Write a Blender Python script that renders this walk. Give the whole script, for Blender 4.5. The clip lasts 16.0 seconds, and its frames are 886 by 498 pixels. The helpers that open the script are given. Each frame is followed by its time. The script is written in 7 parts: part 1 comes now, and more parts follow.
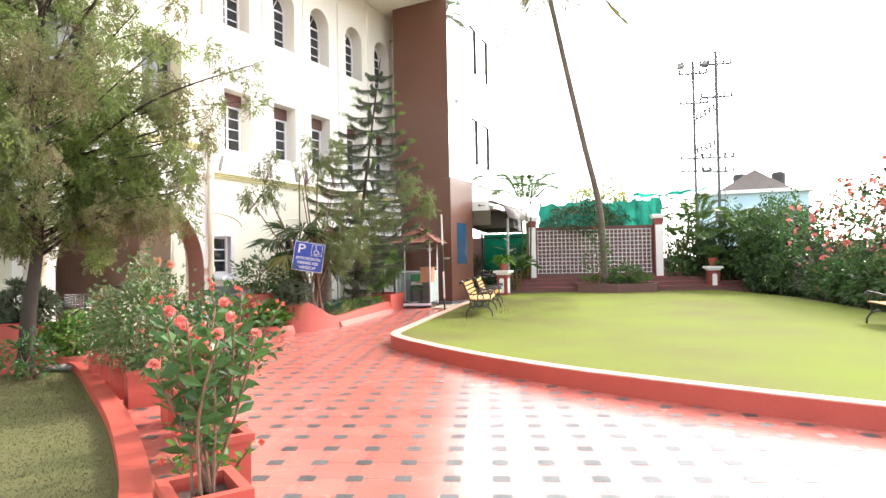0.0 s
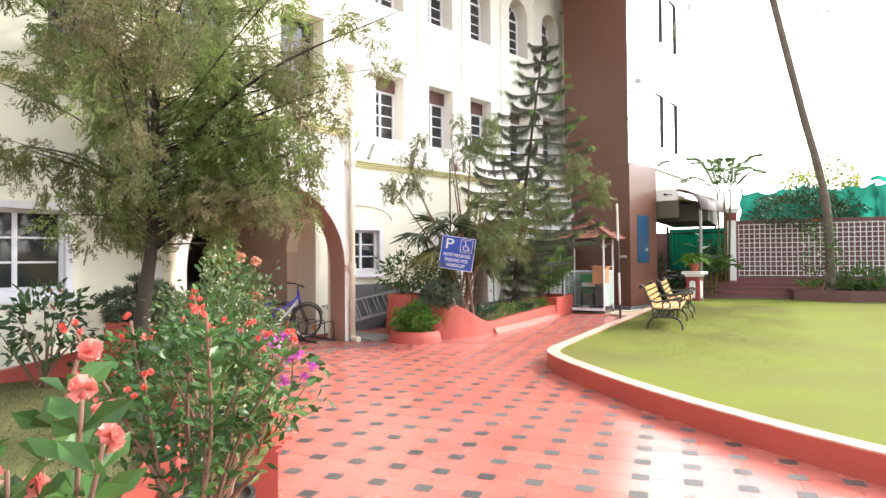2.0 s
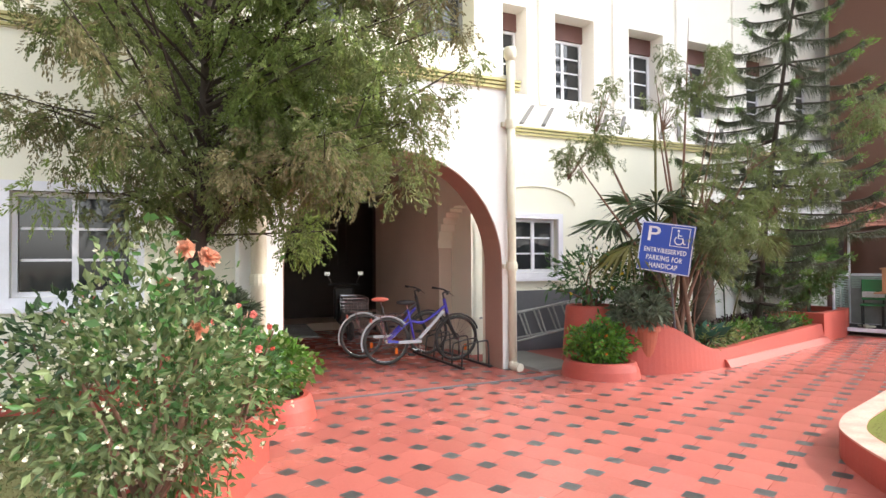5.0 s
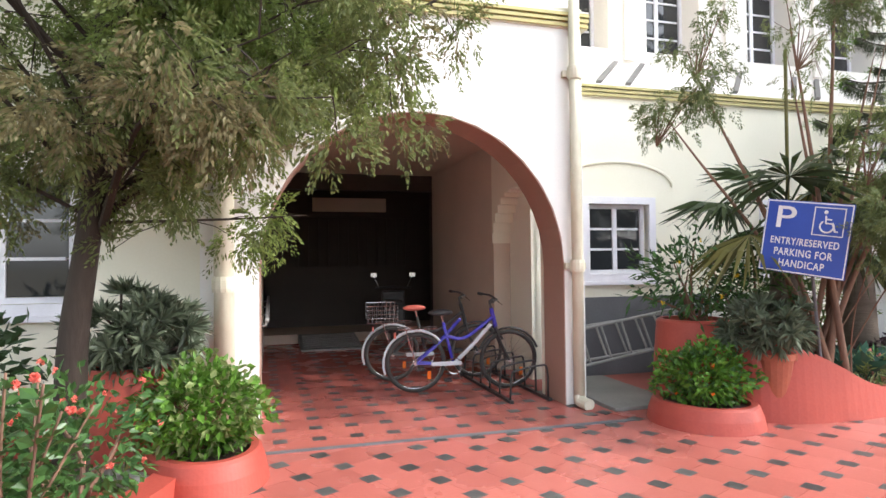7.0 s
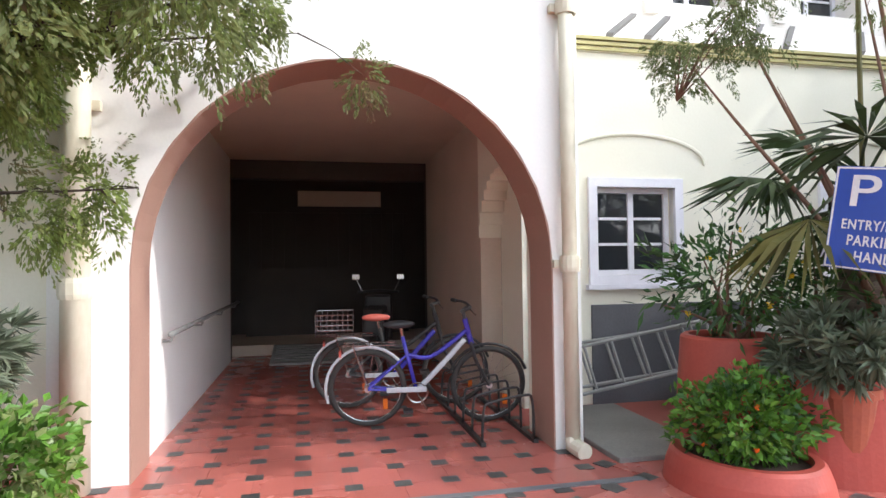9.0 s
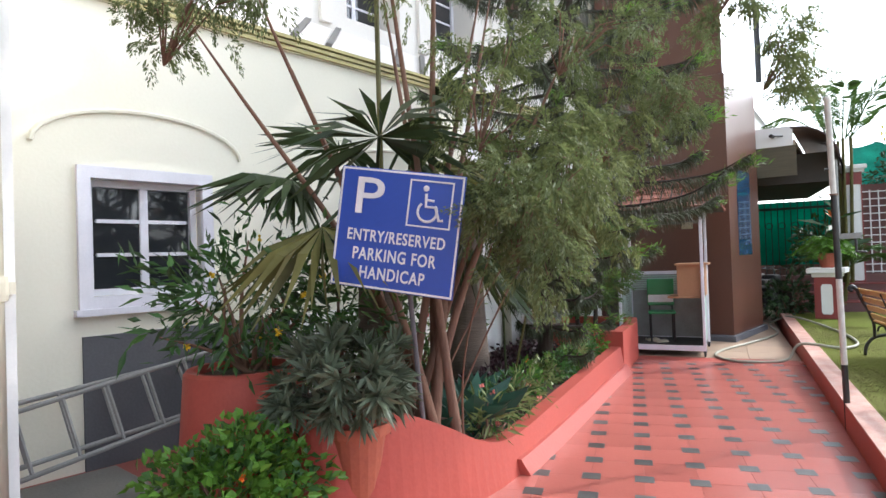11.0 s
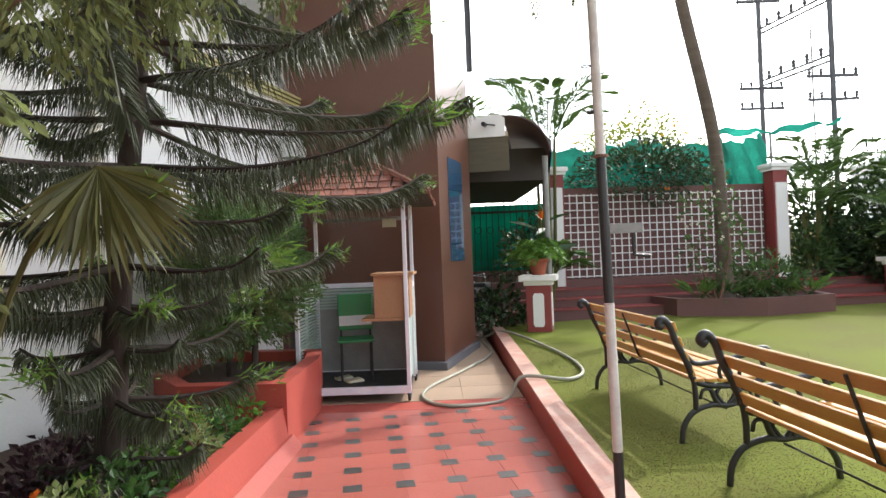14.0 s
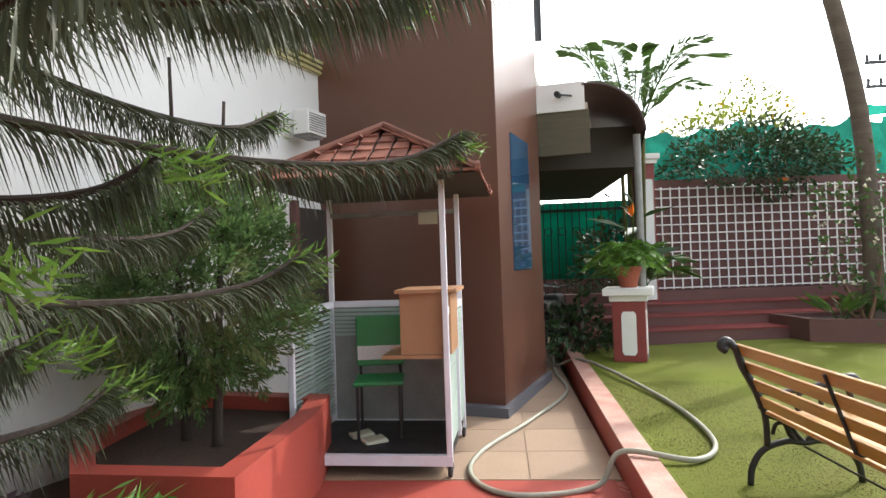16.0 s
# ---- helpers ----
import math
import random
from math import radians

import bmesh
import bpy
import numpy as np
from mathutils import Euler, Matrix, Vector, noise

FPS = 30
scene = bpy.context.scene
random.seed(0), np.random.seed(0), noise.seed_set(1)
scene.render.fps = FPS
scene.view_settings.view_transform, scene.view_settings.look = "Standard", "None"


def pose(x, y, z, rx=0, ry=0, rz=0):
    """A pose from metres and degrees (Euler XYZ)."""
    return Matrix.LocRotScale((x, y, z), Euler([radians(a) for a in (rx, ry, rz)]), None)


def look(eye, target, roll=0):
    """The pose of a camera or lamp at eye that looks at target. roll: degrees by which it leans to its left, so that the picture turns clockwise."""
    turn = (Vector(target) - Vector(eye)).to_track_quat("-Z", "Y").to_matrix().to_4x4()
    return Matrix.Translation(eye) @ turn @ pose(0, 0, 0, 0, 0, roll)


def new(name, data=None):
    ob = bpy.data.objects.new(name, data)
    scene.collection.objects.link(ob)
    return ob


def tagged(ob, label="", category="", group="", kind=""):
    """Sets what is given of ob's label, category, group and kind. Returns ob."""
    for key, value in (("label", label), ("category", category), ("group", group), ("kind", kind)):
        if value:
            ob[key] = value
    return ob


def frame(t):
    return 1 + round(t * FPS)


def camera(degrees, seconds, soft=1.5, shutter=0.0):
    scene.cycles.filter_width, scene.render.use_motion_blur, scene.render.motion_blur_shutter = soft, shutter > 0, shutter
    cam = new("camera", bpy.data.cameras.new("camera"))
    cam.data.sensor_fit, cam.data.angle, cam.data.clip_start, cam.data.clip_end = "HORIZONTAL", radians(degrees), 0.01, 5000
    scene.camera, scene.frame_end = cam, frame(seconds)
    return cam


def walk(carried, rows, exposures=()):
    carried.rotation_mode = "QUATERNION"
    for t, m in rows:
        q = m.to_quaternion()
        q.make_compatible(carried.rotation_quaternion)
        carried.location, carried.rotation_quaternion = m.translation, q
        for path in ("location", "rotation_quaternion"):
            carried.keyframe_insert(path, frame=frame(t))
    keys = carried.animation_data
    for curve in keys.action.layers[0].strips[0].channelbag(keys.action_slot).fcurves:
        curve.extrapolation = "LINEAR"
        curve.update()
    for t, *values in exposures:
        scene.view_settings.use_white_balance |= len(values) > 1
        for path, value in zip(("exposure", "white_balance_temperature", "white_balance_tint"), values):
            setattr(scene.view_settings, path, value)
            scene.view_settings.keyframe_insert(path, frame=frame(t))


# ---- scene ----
# camera and walk: seconds, x, y, z, yaw, pitch, roll
cam = camera(72.1, 16.0)
ROWS = [
    (0, 0.055, -0.079, 1.474, 11.25, 1.07, 1.10),
    (0.5, 0.021, 0.389, 1.496, 16.36, 1.16, 0.98),
    (1, -0.041, 0.895, 1.507, 20.78, 1.12, 0.87),
    (1.5, -0.097, 1.431, 1.506, 25.54, 1.09, 0.79),
    (2, -0.258, 1.956, 1.490, 27.73, 0.99, 0.46),
    (2.5, -0.449, 2.490, 1.463, 29.88, 1.06, 0.48),
    (3, -0.666, 2.995, 1.467, 33.73, 1.12, 0.40),
    (3.5, -0.874, 3.479, 1.470, 38.20, 1.17, 0.51),
    (4, -1.093, 3.954, 1.475, 42.31, 1.14, 0.44),
    (4.2, -1.183, 4.136, 1.466, 43.34, 1.13, 0.39),
    (6.3, -2.232, 6.146, 1.465, 53.79, 1.14, 0.60),
    (6.5, -2.332, 6.319, 1.455, 54.61, 1.17, 0.60),
    (7, -2.628, 6.735, 1.436, 57.15, 1.19, 0.63),
    (7.5, -2.865, 7.155, 1.400, 60.80, 1.35, 0.69),
    (8, -3.113, 7.512, 1.353, 62.99, 1.41, 0.55),
    (8.2, -3.205, 7.633, 1.343, 63.72, 1.46, 0.54),
    (10.3, -3.742, 8.924, 1.462, 41.52, 1.33, 1.58),
    (10.5, -3.755, 9.052, 1.449, 36.72, 1.21, 1.70),
    (11, -3.795, 9.375, 1.453, 24.50, 0.92, 1.95),
    (11.5, -3.817, 9.856, 1.432, 13.70, 0.71, 2.27),
    (12, -3.838, 10.320, 1.420, 4.55, 0.41, 2.24),
    (12.5, -3.815, 10.781, 1.418, 0.89, 0.51, 2.45),
    (13, -3.770, 11.304, 1.430, 0.16, 0.53, 2.25),
    (13.5, -3.795, 11.811, 1.449, -0.97, 0.53, 2.07),
    (14, -3.742, 12.287, 1.431, -0.89, 0.60, 2.17),
    (14.5, -3.706, 12.773, 1.425, 0.22, 0.66, 2.02),
    (15, -3.660, 13.259, 1.414, 2.85, 0.88, 1.94),
    (15.5, -3.621, 13.749, 1.441, 4.71, 1.03, 1.90),
    (16, -3.644, 14.229, 1.464, 5.40, 1.15, 1.94),
]
EXPOSURES = [(0, 0.62, 6500, 10), (2, 0.52, 6500, 10), (4.2, 0.34, 6450, 10), (6.3, 0.22, 6200, 10), (8.2, 0.18, 6050, 10), (10.3, 0.08, 5800, 10), (12, 0.02, 6050, 10), (16, 0.05, 6350, 10)]
walk(cam, [(t, pose(x, y, z, 90 + pitch, roll, yaw)) for t, x, y, z, yaw, pitch, roll in ROWS], EXPOSURES)

# ---- light ----
SUN_AZ, SUN_EL = 42.0, 38.0     # degrees right of +y, and above the horizon
world = bpy.data.worlds.new("sky")
scene.world = world
world.use_nodes = True
wn = world.node_tree.nodes
sky = wn.new("ShaderNodeTexSky")
sky.sky_type = "NISHITA"
sky.sun_disc = False
sky.sun_elevation = radians(SUN_EL)
sky.sun_rotation = radians(SUN_AZ)
sky.air_density, sky.dust_density, sky.ozone_density = 1.2, 2.0, 1.0
wn["Background"].inputs["Strength"].default_value = 0.15
haze = wn.new("ShaderNodeHueSaturation")          # a milky tropical sky
haze.inputs["Saturation"].default_value, haze.inputs["Value"].default_value = 0.25, 3.5
world.node_tree.links.new(sky.outputs["Color"], haze.inputs["Color"])
world.node_tree.links.new(haze.outputs["Color"], wn["Background"].inputs["Color"])
sun_data = bpy.data.lights.new("sun", "SUN")
sun_data.energy, sun_data.angle, sun_data.color = 3.2, radians(0.6), (1.0, 0.93, 0.82)
sun = new("sun", sun_data)
sun.matrix_world = look((0, 0, 30), (-math.sin(radians(SUN_AZ)) * 30 / math.tan(radians(SUN_EL)), -math.cos(radians(SUN_AZ)) * 30 / math.tan(radians(SUN_EL)), 0))


# ---- materials ----
def material(name, color, color2=None, rough=0.6, scale=6.0, fine=60.0, mix=0.5, bump=0.15, metal=0.0, spec=0.5, vary=0.0, island=0.0, stretch=(1, 1, 1), translucent=0.0, coat=0.0, bump_scale=None):
    """A surface of two tones mixed by coarse and fine noise, with a fine relief; vary: change of brightness from piece to piece."""
    m = bpy.data.materials.new(name)
    m.use_nodes = True
    nt = m.node_tree
    b = nt.nodes["Principled BSDF"]
    L = nt.links.new
    color2 = color2 or tuple(c * 0.75 for c in color)
    tc = nt.nodes.new("ShaderNodeTexCoord")
    mp = nt.nodes.new("ShaderNodeMapping")
    mp.inputs["Scale"].default_value = stretch
    L(tc.outputs["Object"], mp.inputs["Vector"])
    n1 = nt.nodes.new("ShaderNodeTexNoise")
    n1.inputs["Scale"].default_value, n1.inputs["Detail"].default_value = scale, 6
    n2 = nt.nodes.new("ShaderNodeTexNoise")
    n2.inputs["Scale"].default_value, n2.inputs["Detail"].default_value = fine, 4
    for n in (n1, n2):
        L(mp.outputs["Vector"], n.inputs["Vector"])
    add = nt.nodes.new("ShaderNodeMath")
    add.operation = "MULTIPLY_ADD"
    L(n2.outputs["Fac"], add.inputs[0])
    add.inputs[1].default_value = 0.5
    L(n1.outputs["Fac"], add.inputs[2])
    ramp = nt.nodes.new("ShaderNodeMapRange")
    ramp.inputs["From Min"].default_value, ramp.inputs["From Max"].default_value = 0.75 - mix * 0.5, 0.75 + mix * 0.5
    L(add.outputs[0], ramp.inputs["Value"])
    mx = nt.nodes.new("ShaderNodeMix")
    mx.data_type = "RGBA"
    mx.inputs["A"].default_value, mx.inputs["B"].default_value = (*color2, 1), (*color, 1)
    L(ramp.outputs["Result"], mx.inputs["Factor"])
    col = mx.outputs["Result"]
    if vary or island:
        if vary:
            src = nt.nodes.new("ShaderNodeObjectInfo").outputs["Random"]
        else:
            src = nt.nodes.new("ShaderNodeNewGeometry").outputs["Random Per Island"]
        mr = nt.nodes.new("ShaderNodeMapRange")
        v = vary or island
        mr.inputs["To Min"].default_value, mr.inputs["To Max"].default_value = 1 - v, 1 + v
        L(src, mr.inputs["Value"])
        hs = nt.nodes.new("ShaderNodeHueSaturation")
        L(mr.outputs["Result"], hs.inputs["Value"])
        L(col, hs.inputs["Color"])
        col = hs.outputs["Color"]
    L(col, b.inputs["Base Color"])
    b.inputs["Roughness"].default_value, b.inputs["Metallic"].default_value = rough, metal
    b.inputs["Specular IOR Level"].default_value = spec
    b.inputs["Coat Weight"].default_value = coat
    rr = nt.nodes.new("ShaderNodeMapRange")
    rr.inputs["To Min"].default_value, rr.inputs["To Max"].default_value = max(0.02, rough - 0.1), min(1, rough + 0.1)
    L(n1.outputs["Fac"], rr.inputs["Value"])
    L(rr.outputs["Result"], b.inputs["Roughness"])
    if bump:
        bp = nt.nodes.new("ShaderNodeBump")
        bp.inputs["Strength"].default_value, bp.inputs["Distance"].default_value = bump, 0.01
        L(n2.outputs["Fac"], bp.inputs["Height"])
        L(bp.outputs["Normal"], b.inputs["Normal"])
    if translucent:
        tr = nt.nodes.new("ShaderNodeBsdfTranslucent")
        L(col, tr.inputs["Color"])
        ms = nt.nodes.new("ShaderNodeMixShader")
        ms.inputs["Fac"].default_value = translucent
        L(b.outputs["BSDF"], ms.inputs[1])
        L(tr.outputs["BSDF"], ms.inputs[2])
        L(ms.outputs["Shader"], nt.nodes["Material Output"].inputs["Surface"])
    return m


def glass_material(name, color, rough=0.03, metal=0.0, spec=0.8):
    m = bpy.data.materials.new(name)
    m.use_nodes = True
    b = m.node_tree.nodes["Principled BSDF"]
    b.inputs["Base Color"].default_value = (*color, 1)
    b.inputs["Roughness"].default_value, b.inputs["Metallic"].default_value = rough, metal
    b.inputs["Specular IOR Level"].default_value = spec
    return m


CREAM = material("cream_plaster", (0.81, 0.785, 0.665), (0.76, 0.73, 0.60), rough=0.8, scale=0.7, fine=40, bump=0.1)
WHITE = material("white_paint", (0.82, 0.81, 0.78), (0.74, 0.73, 0.71), rough=0.6, scale=1.2, fine=50, bump=0.08)
WHITEWASH = material("upper_white_plaster", (0.82, 0.79, 0.74), (0.75, 0.71, 0.66), rough=0.8, scale=0.6, fine=40, bump=0.1)
FRAME = material("white_window_paint", (0.78, 0.77, 0.82), (0.68, 0.67, 0.72), rough=0.4, scale=5, fine=70, bump=0.05)
MAROON = material("brown_arch_paint", (0.36, 0.22, 0.17), (0.31, 0.18, 0.14), rough=0.7, scale=2, fine=50, bump=0.08)
TUNNEL = material("tunnel_beige_paint", (0.62, 0.51, 0.41), (0.54, 0.44, 0.35), rough=0.7, scale=1.5, fine=50, bump=0.08)
CORNICE = material("ochre_band_paint", (0.50, 0.45, 0.20), (0.38, 0.34, 0.15), rough=0.7, scale=3, fine=50, bump=0.1)
PLINTH = material("dark_grey_plinth", (0.13, 0.13, 0.14), (0.09, 0.09, 0.10), rough=0.8, scale=2, fine=50, bump=0.15)
RED = material("red_oxide_paint", (0.42, 0.075, 0.05), (0.32, 0.05, 0.036), rough=0.55, scale=1.5, fine=40, bump=0.15, mix=0.6)
KERBTOP = material("worn_kerb_top", (0.56, 0.38, 0.31), (0.44, 0.19, 0.14), rough=0.6, scale=5, fine=60, bump=0.2)
TILE = material("red_floor_tile", (0.45, 0.138, 0.108), (0.36, 0.102, 0.082), rough=0.26, scale=2.2, fine=45, bump=0.12, vary=0.10, mix=0.7)
TILES = material("red_floor_tiles", (0.45, 0.138, 0.108), (0.36, 0.102, 0.082), rough=0.26, scale=2.2, fine=45, bump=0.12, island=0.10, mix=0.7)
SLATE = material("grey_slate_inset", (0.075, 0.075, 0.07), (0.045, 0.045, 0.045), rough=0.45, scale=9, fine=80, bump=0.2, vary=0.35)
SLATES = material("grey_slate_insets", (0.075, 0.075, 0.07), (0.045, 0.045, 0.045), rough=0.45, scale=9, fine=80, bump=0.2, island=0.35)
JOINT = material("tile_joint", (0.36, 0.105, 0.082), rough=0.8, scale=3)
STONE = material("tan_sandstone", (0.42, 0.30, 0.21), (0.33, 0.23, 0.16), rough=0.55, scale=2, fine=40, bump=0.15, vary=0.08)
GREYBAR = material("slanting_bar_grey", (0.21, 0.20, 0.19), (0.16, 0.155, 0.15), rough=0.85, scale=3, fine=50, bump=0.15)
CONCRETE = material("grey_concrete", (0.24, 0.23, 0.21), (0.16, 0.15, 0.14), rough=0.85, scale=2, fine=50, bump=0.3)
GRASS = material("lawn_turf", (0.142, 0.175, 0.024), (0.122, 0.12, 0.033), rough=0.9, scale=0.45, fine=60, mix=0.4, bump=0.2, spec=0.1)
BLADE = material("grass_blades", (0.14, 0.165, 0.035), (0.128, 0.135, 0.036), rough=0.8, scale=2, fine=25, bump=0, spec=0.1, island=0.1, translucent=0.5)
# dry turf, its colour darkened to carry the side lawn's shade
DRYSHADETURF = material("dry_shade_toned_turf", (0.11, 0.125, 0.045), (0.10, 0.085, 0.045), rough=0.9, scale=0.8, fine=25, bump=0.5, spec=0.1)
# dry blades, dulled to carry shade on the side lawn and kerb strip
DRYSHADEBLADE = material("dry_shade_toned_blades", (0.12, 0.115, 0.052), (0.13, 0.098, 0.056), rough=0.8, scale=1.5, fine=25, bump=0, spec=0.1, island=0.12, translucent=0.5)
SOIL = material("dark_garden_soil", (0.07, 0.04, 0.028), (0.04, 0.025, 0.018), rough=0.95, scale=6, fine=40, bump=0.8)
EARTH = material("bare_ground", (0.20, 0.15, 0.10), (0.12, 0.12, 0.06), rough=0.95, scale=0.3, fine=5, bump=0.3)
TOWER = material("brown_cladding", (0.125, 0.055, 0.036), (0.11, 0.047, 0.031), rough=0.32, scale=0.6, fine=30, bump=0.03)
BARK = material("grey_brown_bark", (0.048, 0.034, 0.025), (0.03, 0.02, 0.015), rough=0.9, scale=6, fine=40, bump=0.8, stretch=(1, 1, 0.25))
REDBARK = material("reddish_stem_bark", (0.20, 0.11, 0.07), (0.12, 0.065, 0.045), rough=0.9, scale=8, fine=50, bump=0.6, stretch=(1, 1, 0.25))
PALMBARK = material("ringed_palm_bark", (0.15, 0.115, 0.09), (0.085, 0.065, 0.05), rough=0.9, scale=3, fine=25, bump=0.7, stretch=(0.4, 0.4, 3))
WOOD = material("varnished_slat_wood", (0.56, 0.32, 0.08), (0.44, 0.21, 0.045), rough=0.35, scale=3, fine=40, bump=0.1, stretch=(6, 0.6, 6), vary=0.1)
PLY = material("orange_plywood", (0.42, 0.23, 0.12), (0.36, 0.19, 0.095), rough=0.5, scale=2, fine=40, bump=0.08)
IRON = material("black_cast_iron", (0.018, 0.017, 0.018), (0.03, 0.028, 0.026), rough=0.45, scale=8, fine=90, bump=0.3)
BLACKP = material("black_paint", (0.02, 0.02, 0.022), (0.035, 0.032, 0.03), rough=0.5, scale=6, fine=60, bump=0.1)
POLEW = material("chipped_white_paint", (0.72, 0.70, 0.66), (0.45, 0.40, 0.36), rough=0.6, scale=14, fine=60, bump=0.2, mix=0.9)
TERRA = material("terracotta_pot", (0.38, 0.10, 0.05), (0.28, 0.07, 0.04), rough=0.7, scale=6, fine=50, bump=0.2)
ROOF = material("weathered_red_shingle", (0.30, 0.115, 0.075), (0.19, 0.075, 0.055), rough=0.8, scale=5, fine=50, bump=0.4, vary=0.25)
PIPE = material("weathered_white_pipe", (0.72, 0.69, 0.58), (0.48, 0.43, 0.30), rough=0.6, scale=2.5, fine=30, bump=0.1, stretch=(1, 1, 0.3), mix=0.8)
CHROME = material("chromed_steel", (0.6, 0.6, 0.6), rough=0.2, metal=1.0, bump=0)
RUBBER = material("black_rubber", (0.025, 0.024, 0.024), (0.04, 0.037, 0.033), rough=0.8, scale=10, bump=0.2)
BLUEP = material("violet_blue_bike_paint", (0.06, 0.05, 0.42), (0.05, 0.04, 0.33), rough=0.25, scale=5, bump=0)
SILVERP = material("silver_bike_paint", (0.6, 0.62, 0.66), rough=0.3, scale=5, bump=0)
SIGNBLUE = material("sign_blue_vinyl", (0.028, 0.075, 0.40), (0.025, 0.065, 0.34), rough=0.35, scale=3, fine=40, bump=0.02)
SIGNWHITE = material("sign_white_vinyl", (0.8, 0.8, 0.82), rough=0.4, scale=3, bump=0)
GREEN = material("green_plastic", (0.02, 0.22, 0.06), (0.018, 0.18, 0.05), rough=0.4, scale=4, bump=0.03)
NET = material("green_shade_net", (0.03, 0.33, 0.24), (0.015, 0.16, 0.115), rough=0.8, scale=1.3, fine=30, bump=0.3, translucent=0.65)
LOUVRE = material("pale_green_louvre", (0.42, 0.52, 0.46), (0.34, 0.43, 0.38), rough=0.5, scale=4, fine=40, bump=0.05)
AWNING = material("brown_awning", (0.075, 0.045, 0.038), (0.055, 0.034, 0.03), rough=0.5, scale=3, fine=40, bump=0.1)
# dark wood; also stands for shade in unlit rooms and recesses
WOODSHADE = material("dark_wood_and_room_shade", (0.06, 0.048, 0.04), (0.04, 0.032, 0.027), rough=0.7, scale=2, fine=40, bump=0.1)
BRICKW = material("maroon_wall_paint", (0.16, 0.075, 0.065), (0.12, 0.055, 0.05), rough=0.75, scale=2, fine=40, bump=0.15)
MAROONP = material("maroon_pillar_paint", (0.26, 0.045, 0.04), (0.2, 0.035, 0.03), rough=0.55, scale=3, fine=40, bump=0.1)
HOSE = material("pale_garden_hose", (0.38, 0.38, 0.30), (0.28, 0.28, 0.22), rough=0.5, scale=5, bump=0.05)
GREYP = material("grey_metal_paint", (0.30, 0.30, 0.29), (0.2, 0.2, 0.19), rough=0.5, scale=5, fine=50, bump=0.1)
YELLOWW = material("yellow_wall_paint", (0.55, 0.47, 0.20), (0.45, 0.38, 0.16), rough=0.8, scale=1, bump=0.1)
BLUEW = material("pale_blue_house_paint", (0.45, 0.62, 0.70), (0.40, 0.56, 0.64), rough=0.8, scale=0.5, bump=0.05)
GREYROOF = material("grey_brown_roof", (0.24, 0.21, 0.20), (0.18, 0.15, 0.14), rough=0.85, scale=1, fine=20, bump=0.2)
PANE = glass_material("dark_window_glass", (0.022, 0.024, 0.028), 0.05)
BLUEPANE = glass_material("blue_tinted_glass", (0.02, 0.06, 0.12), 0.05)
MIRROR = glass_material("reflective_facade_glass", (0.80, 0.81, 0.83), 0.04, 0.9)


def leaf(name, c, c2=None, rough=0.5, tr=0.3, island=0.3, spec=0.3):
    return material(name, c, c2, rough=rough, scale=3, fine=20, bump=0, spec=spec, island=island, translucent=tr)


THUJA = leaf("cypress_foliage", (0.19, 0.22, 0.08), (0.13, 0.16, 0.06), tr=0.58)
THUJAB = leaf("brownish_cypress_foliage", (0.22, 0.20, 0.10), (0.165, 0.145, 0.075), tr=0.55)
THUJAL = leaf("fresh_cypress_foliage", (0.25, 0.32, 0.09), (0.17, 0.235, 0.07), tr=0.58)
THUJAY = leaf("young_cypress_foliage", (0.17, 0.28, 0.095), (0.11, 0.20, 0.07), tr=0.52)
PALEG = leaf("pale_green_leaf", (0.17, 0.21, 0.09), (0.11, 0.15, 0.06))
CASUA = leaf("fine_feathery_foliage", (0.16, 0.19, 0.075), (0.11, 0.14, 0.055), tr=0.5)
PINE = leaf("dark_pine_needles", (0.072, 0.085, 0.045), (0.05, 0.062, 0.032), tr=0.2)
PINETIP = leaf("bright_pine_tips", (0.15, 0.27, 0.045), (0.10, 0.20, 0.035), tr=0.4)
FAN = leaf("fan_palm_leaf", (0.05, 0.075, 0.028), (0.035, 0.055, 0.022), rough=0.35, tr=0.2)
FANY = leaf("yellowing_palm_leaf", (0.17, 0.16, 0.05), (0.12, 0.11, 0.035), rough=0.4, tr=0.3)
FANO = leaf("olive_palm_leaf", (0.15, 0.145, 0.05), (0.10, 0.10, 0.035), rough=0.4, tr=0.3)
FROND = leaf("palm_frond_leaf", (0.09, 0.16, 0.035), (0.06, 0.11, 0.025), rough=0.4, tr=0.35)
BROAD = leaf("broad_green_leaf", (0.07, 0.155, 0.035), (0.04, 0.095, 0.03), rough=0.35)
BRIGHT = leaf("bright_green_leaf", (0.12, 0.25, 0.03), (0.08, 0.17, 0.025), rough=0.4)
DARKLEAF = leaf("dark_green_leaf", (0.042, 0.078, 0.028), (0.028, 0.055, 0.022), rough=0.35, tr=0.15)
GREYLEAF = leaf("grey_green_leaf", (0.13, 0.155, 0.10), (0.09, 0.11, 0.07), rough=0.4, tr=0.15)
BLUELEAF = leaf("blue_green_broad_leaf", (0.035, 0.095, 0.06), (0.025, 0.06, 0.045), rough=0.35, tr=0.2)
PURPLE = leaf("purple_leaf", (0.06, 0.025, 0.035), (0.035, 0.018, 0.022), rough=0.4, tr=0.15)
PALE = leaf("pale_variegated_leaf", (0.26, 0.30, 0.12), (0.16, 0.21, 0.07), rough=0.4)
PINK = leaf("salmon_pink_petal", (0.80, 0.33, 0.28), (0.72, 0.20, 0.17), rough=0.5, tr=0.3, island=0.2)
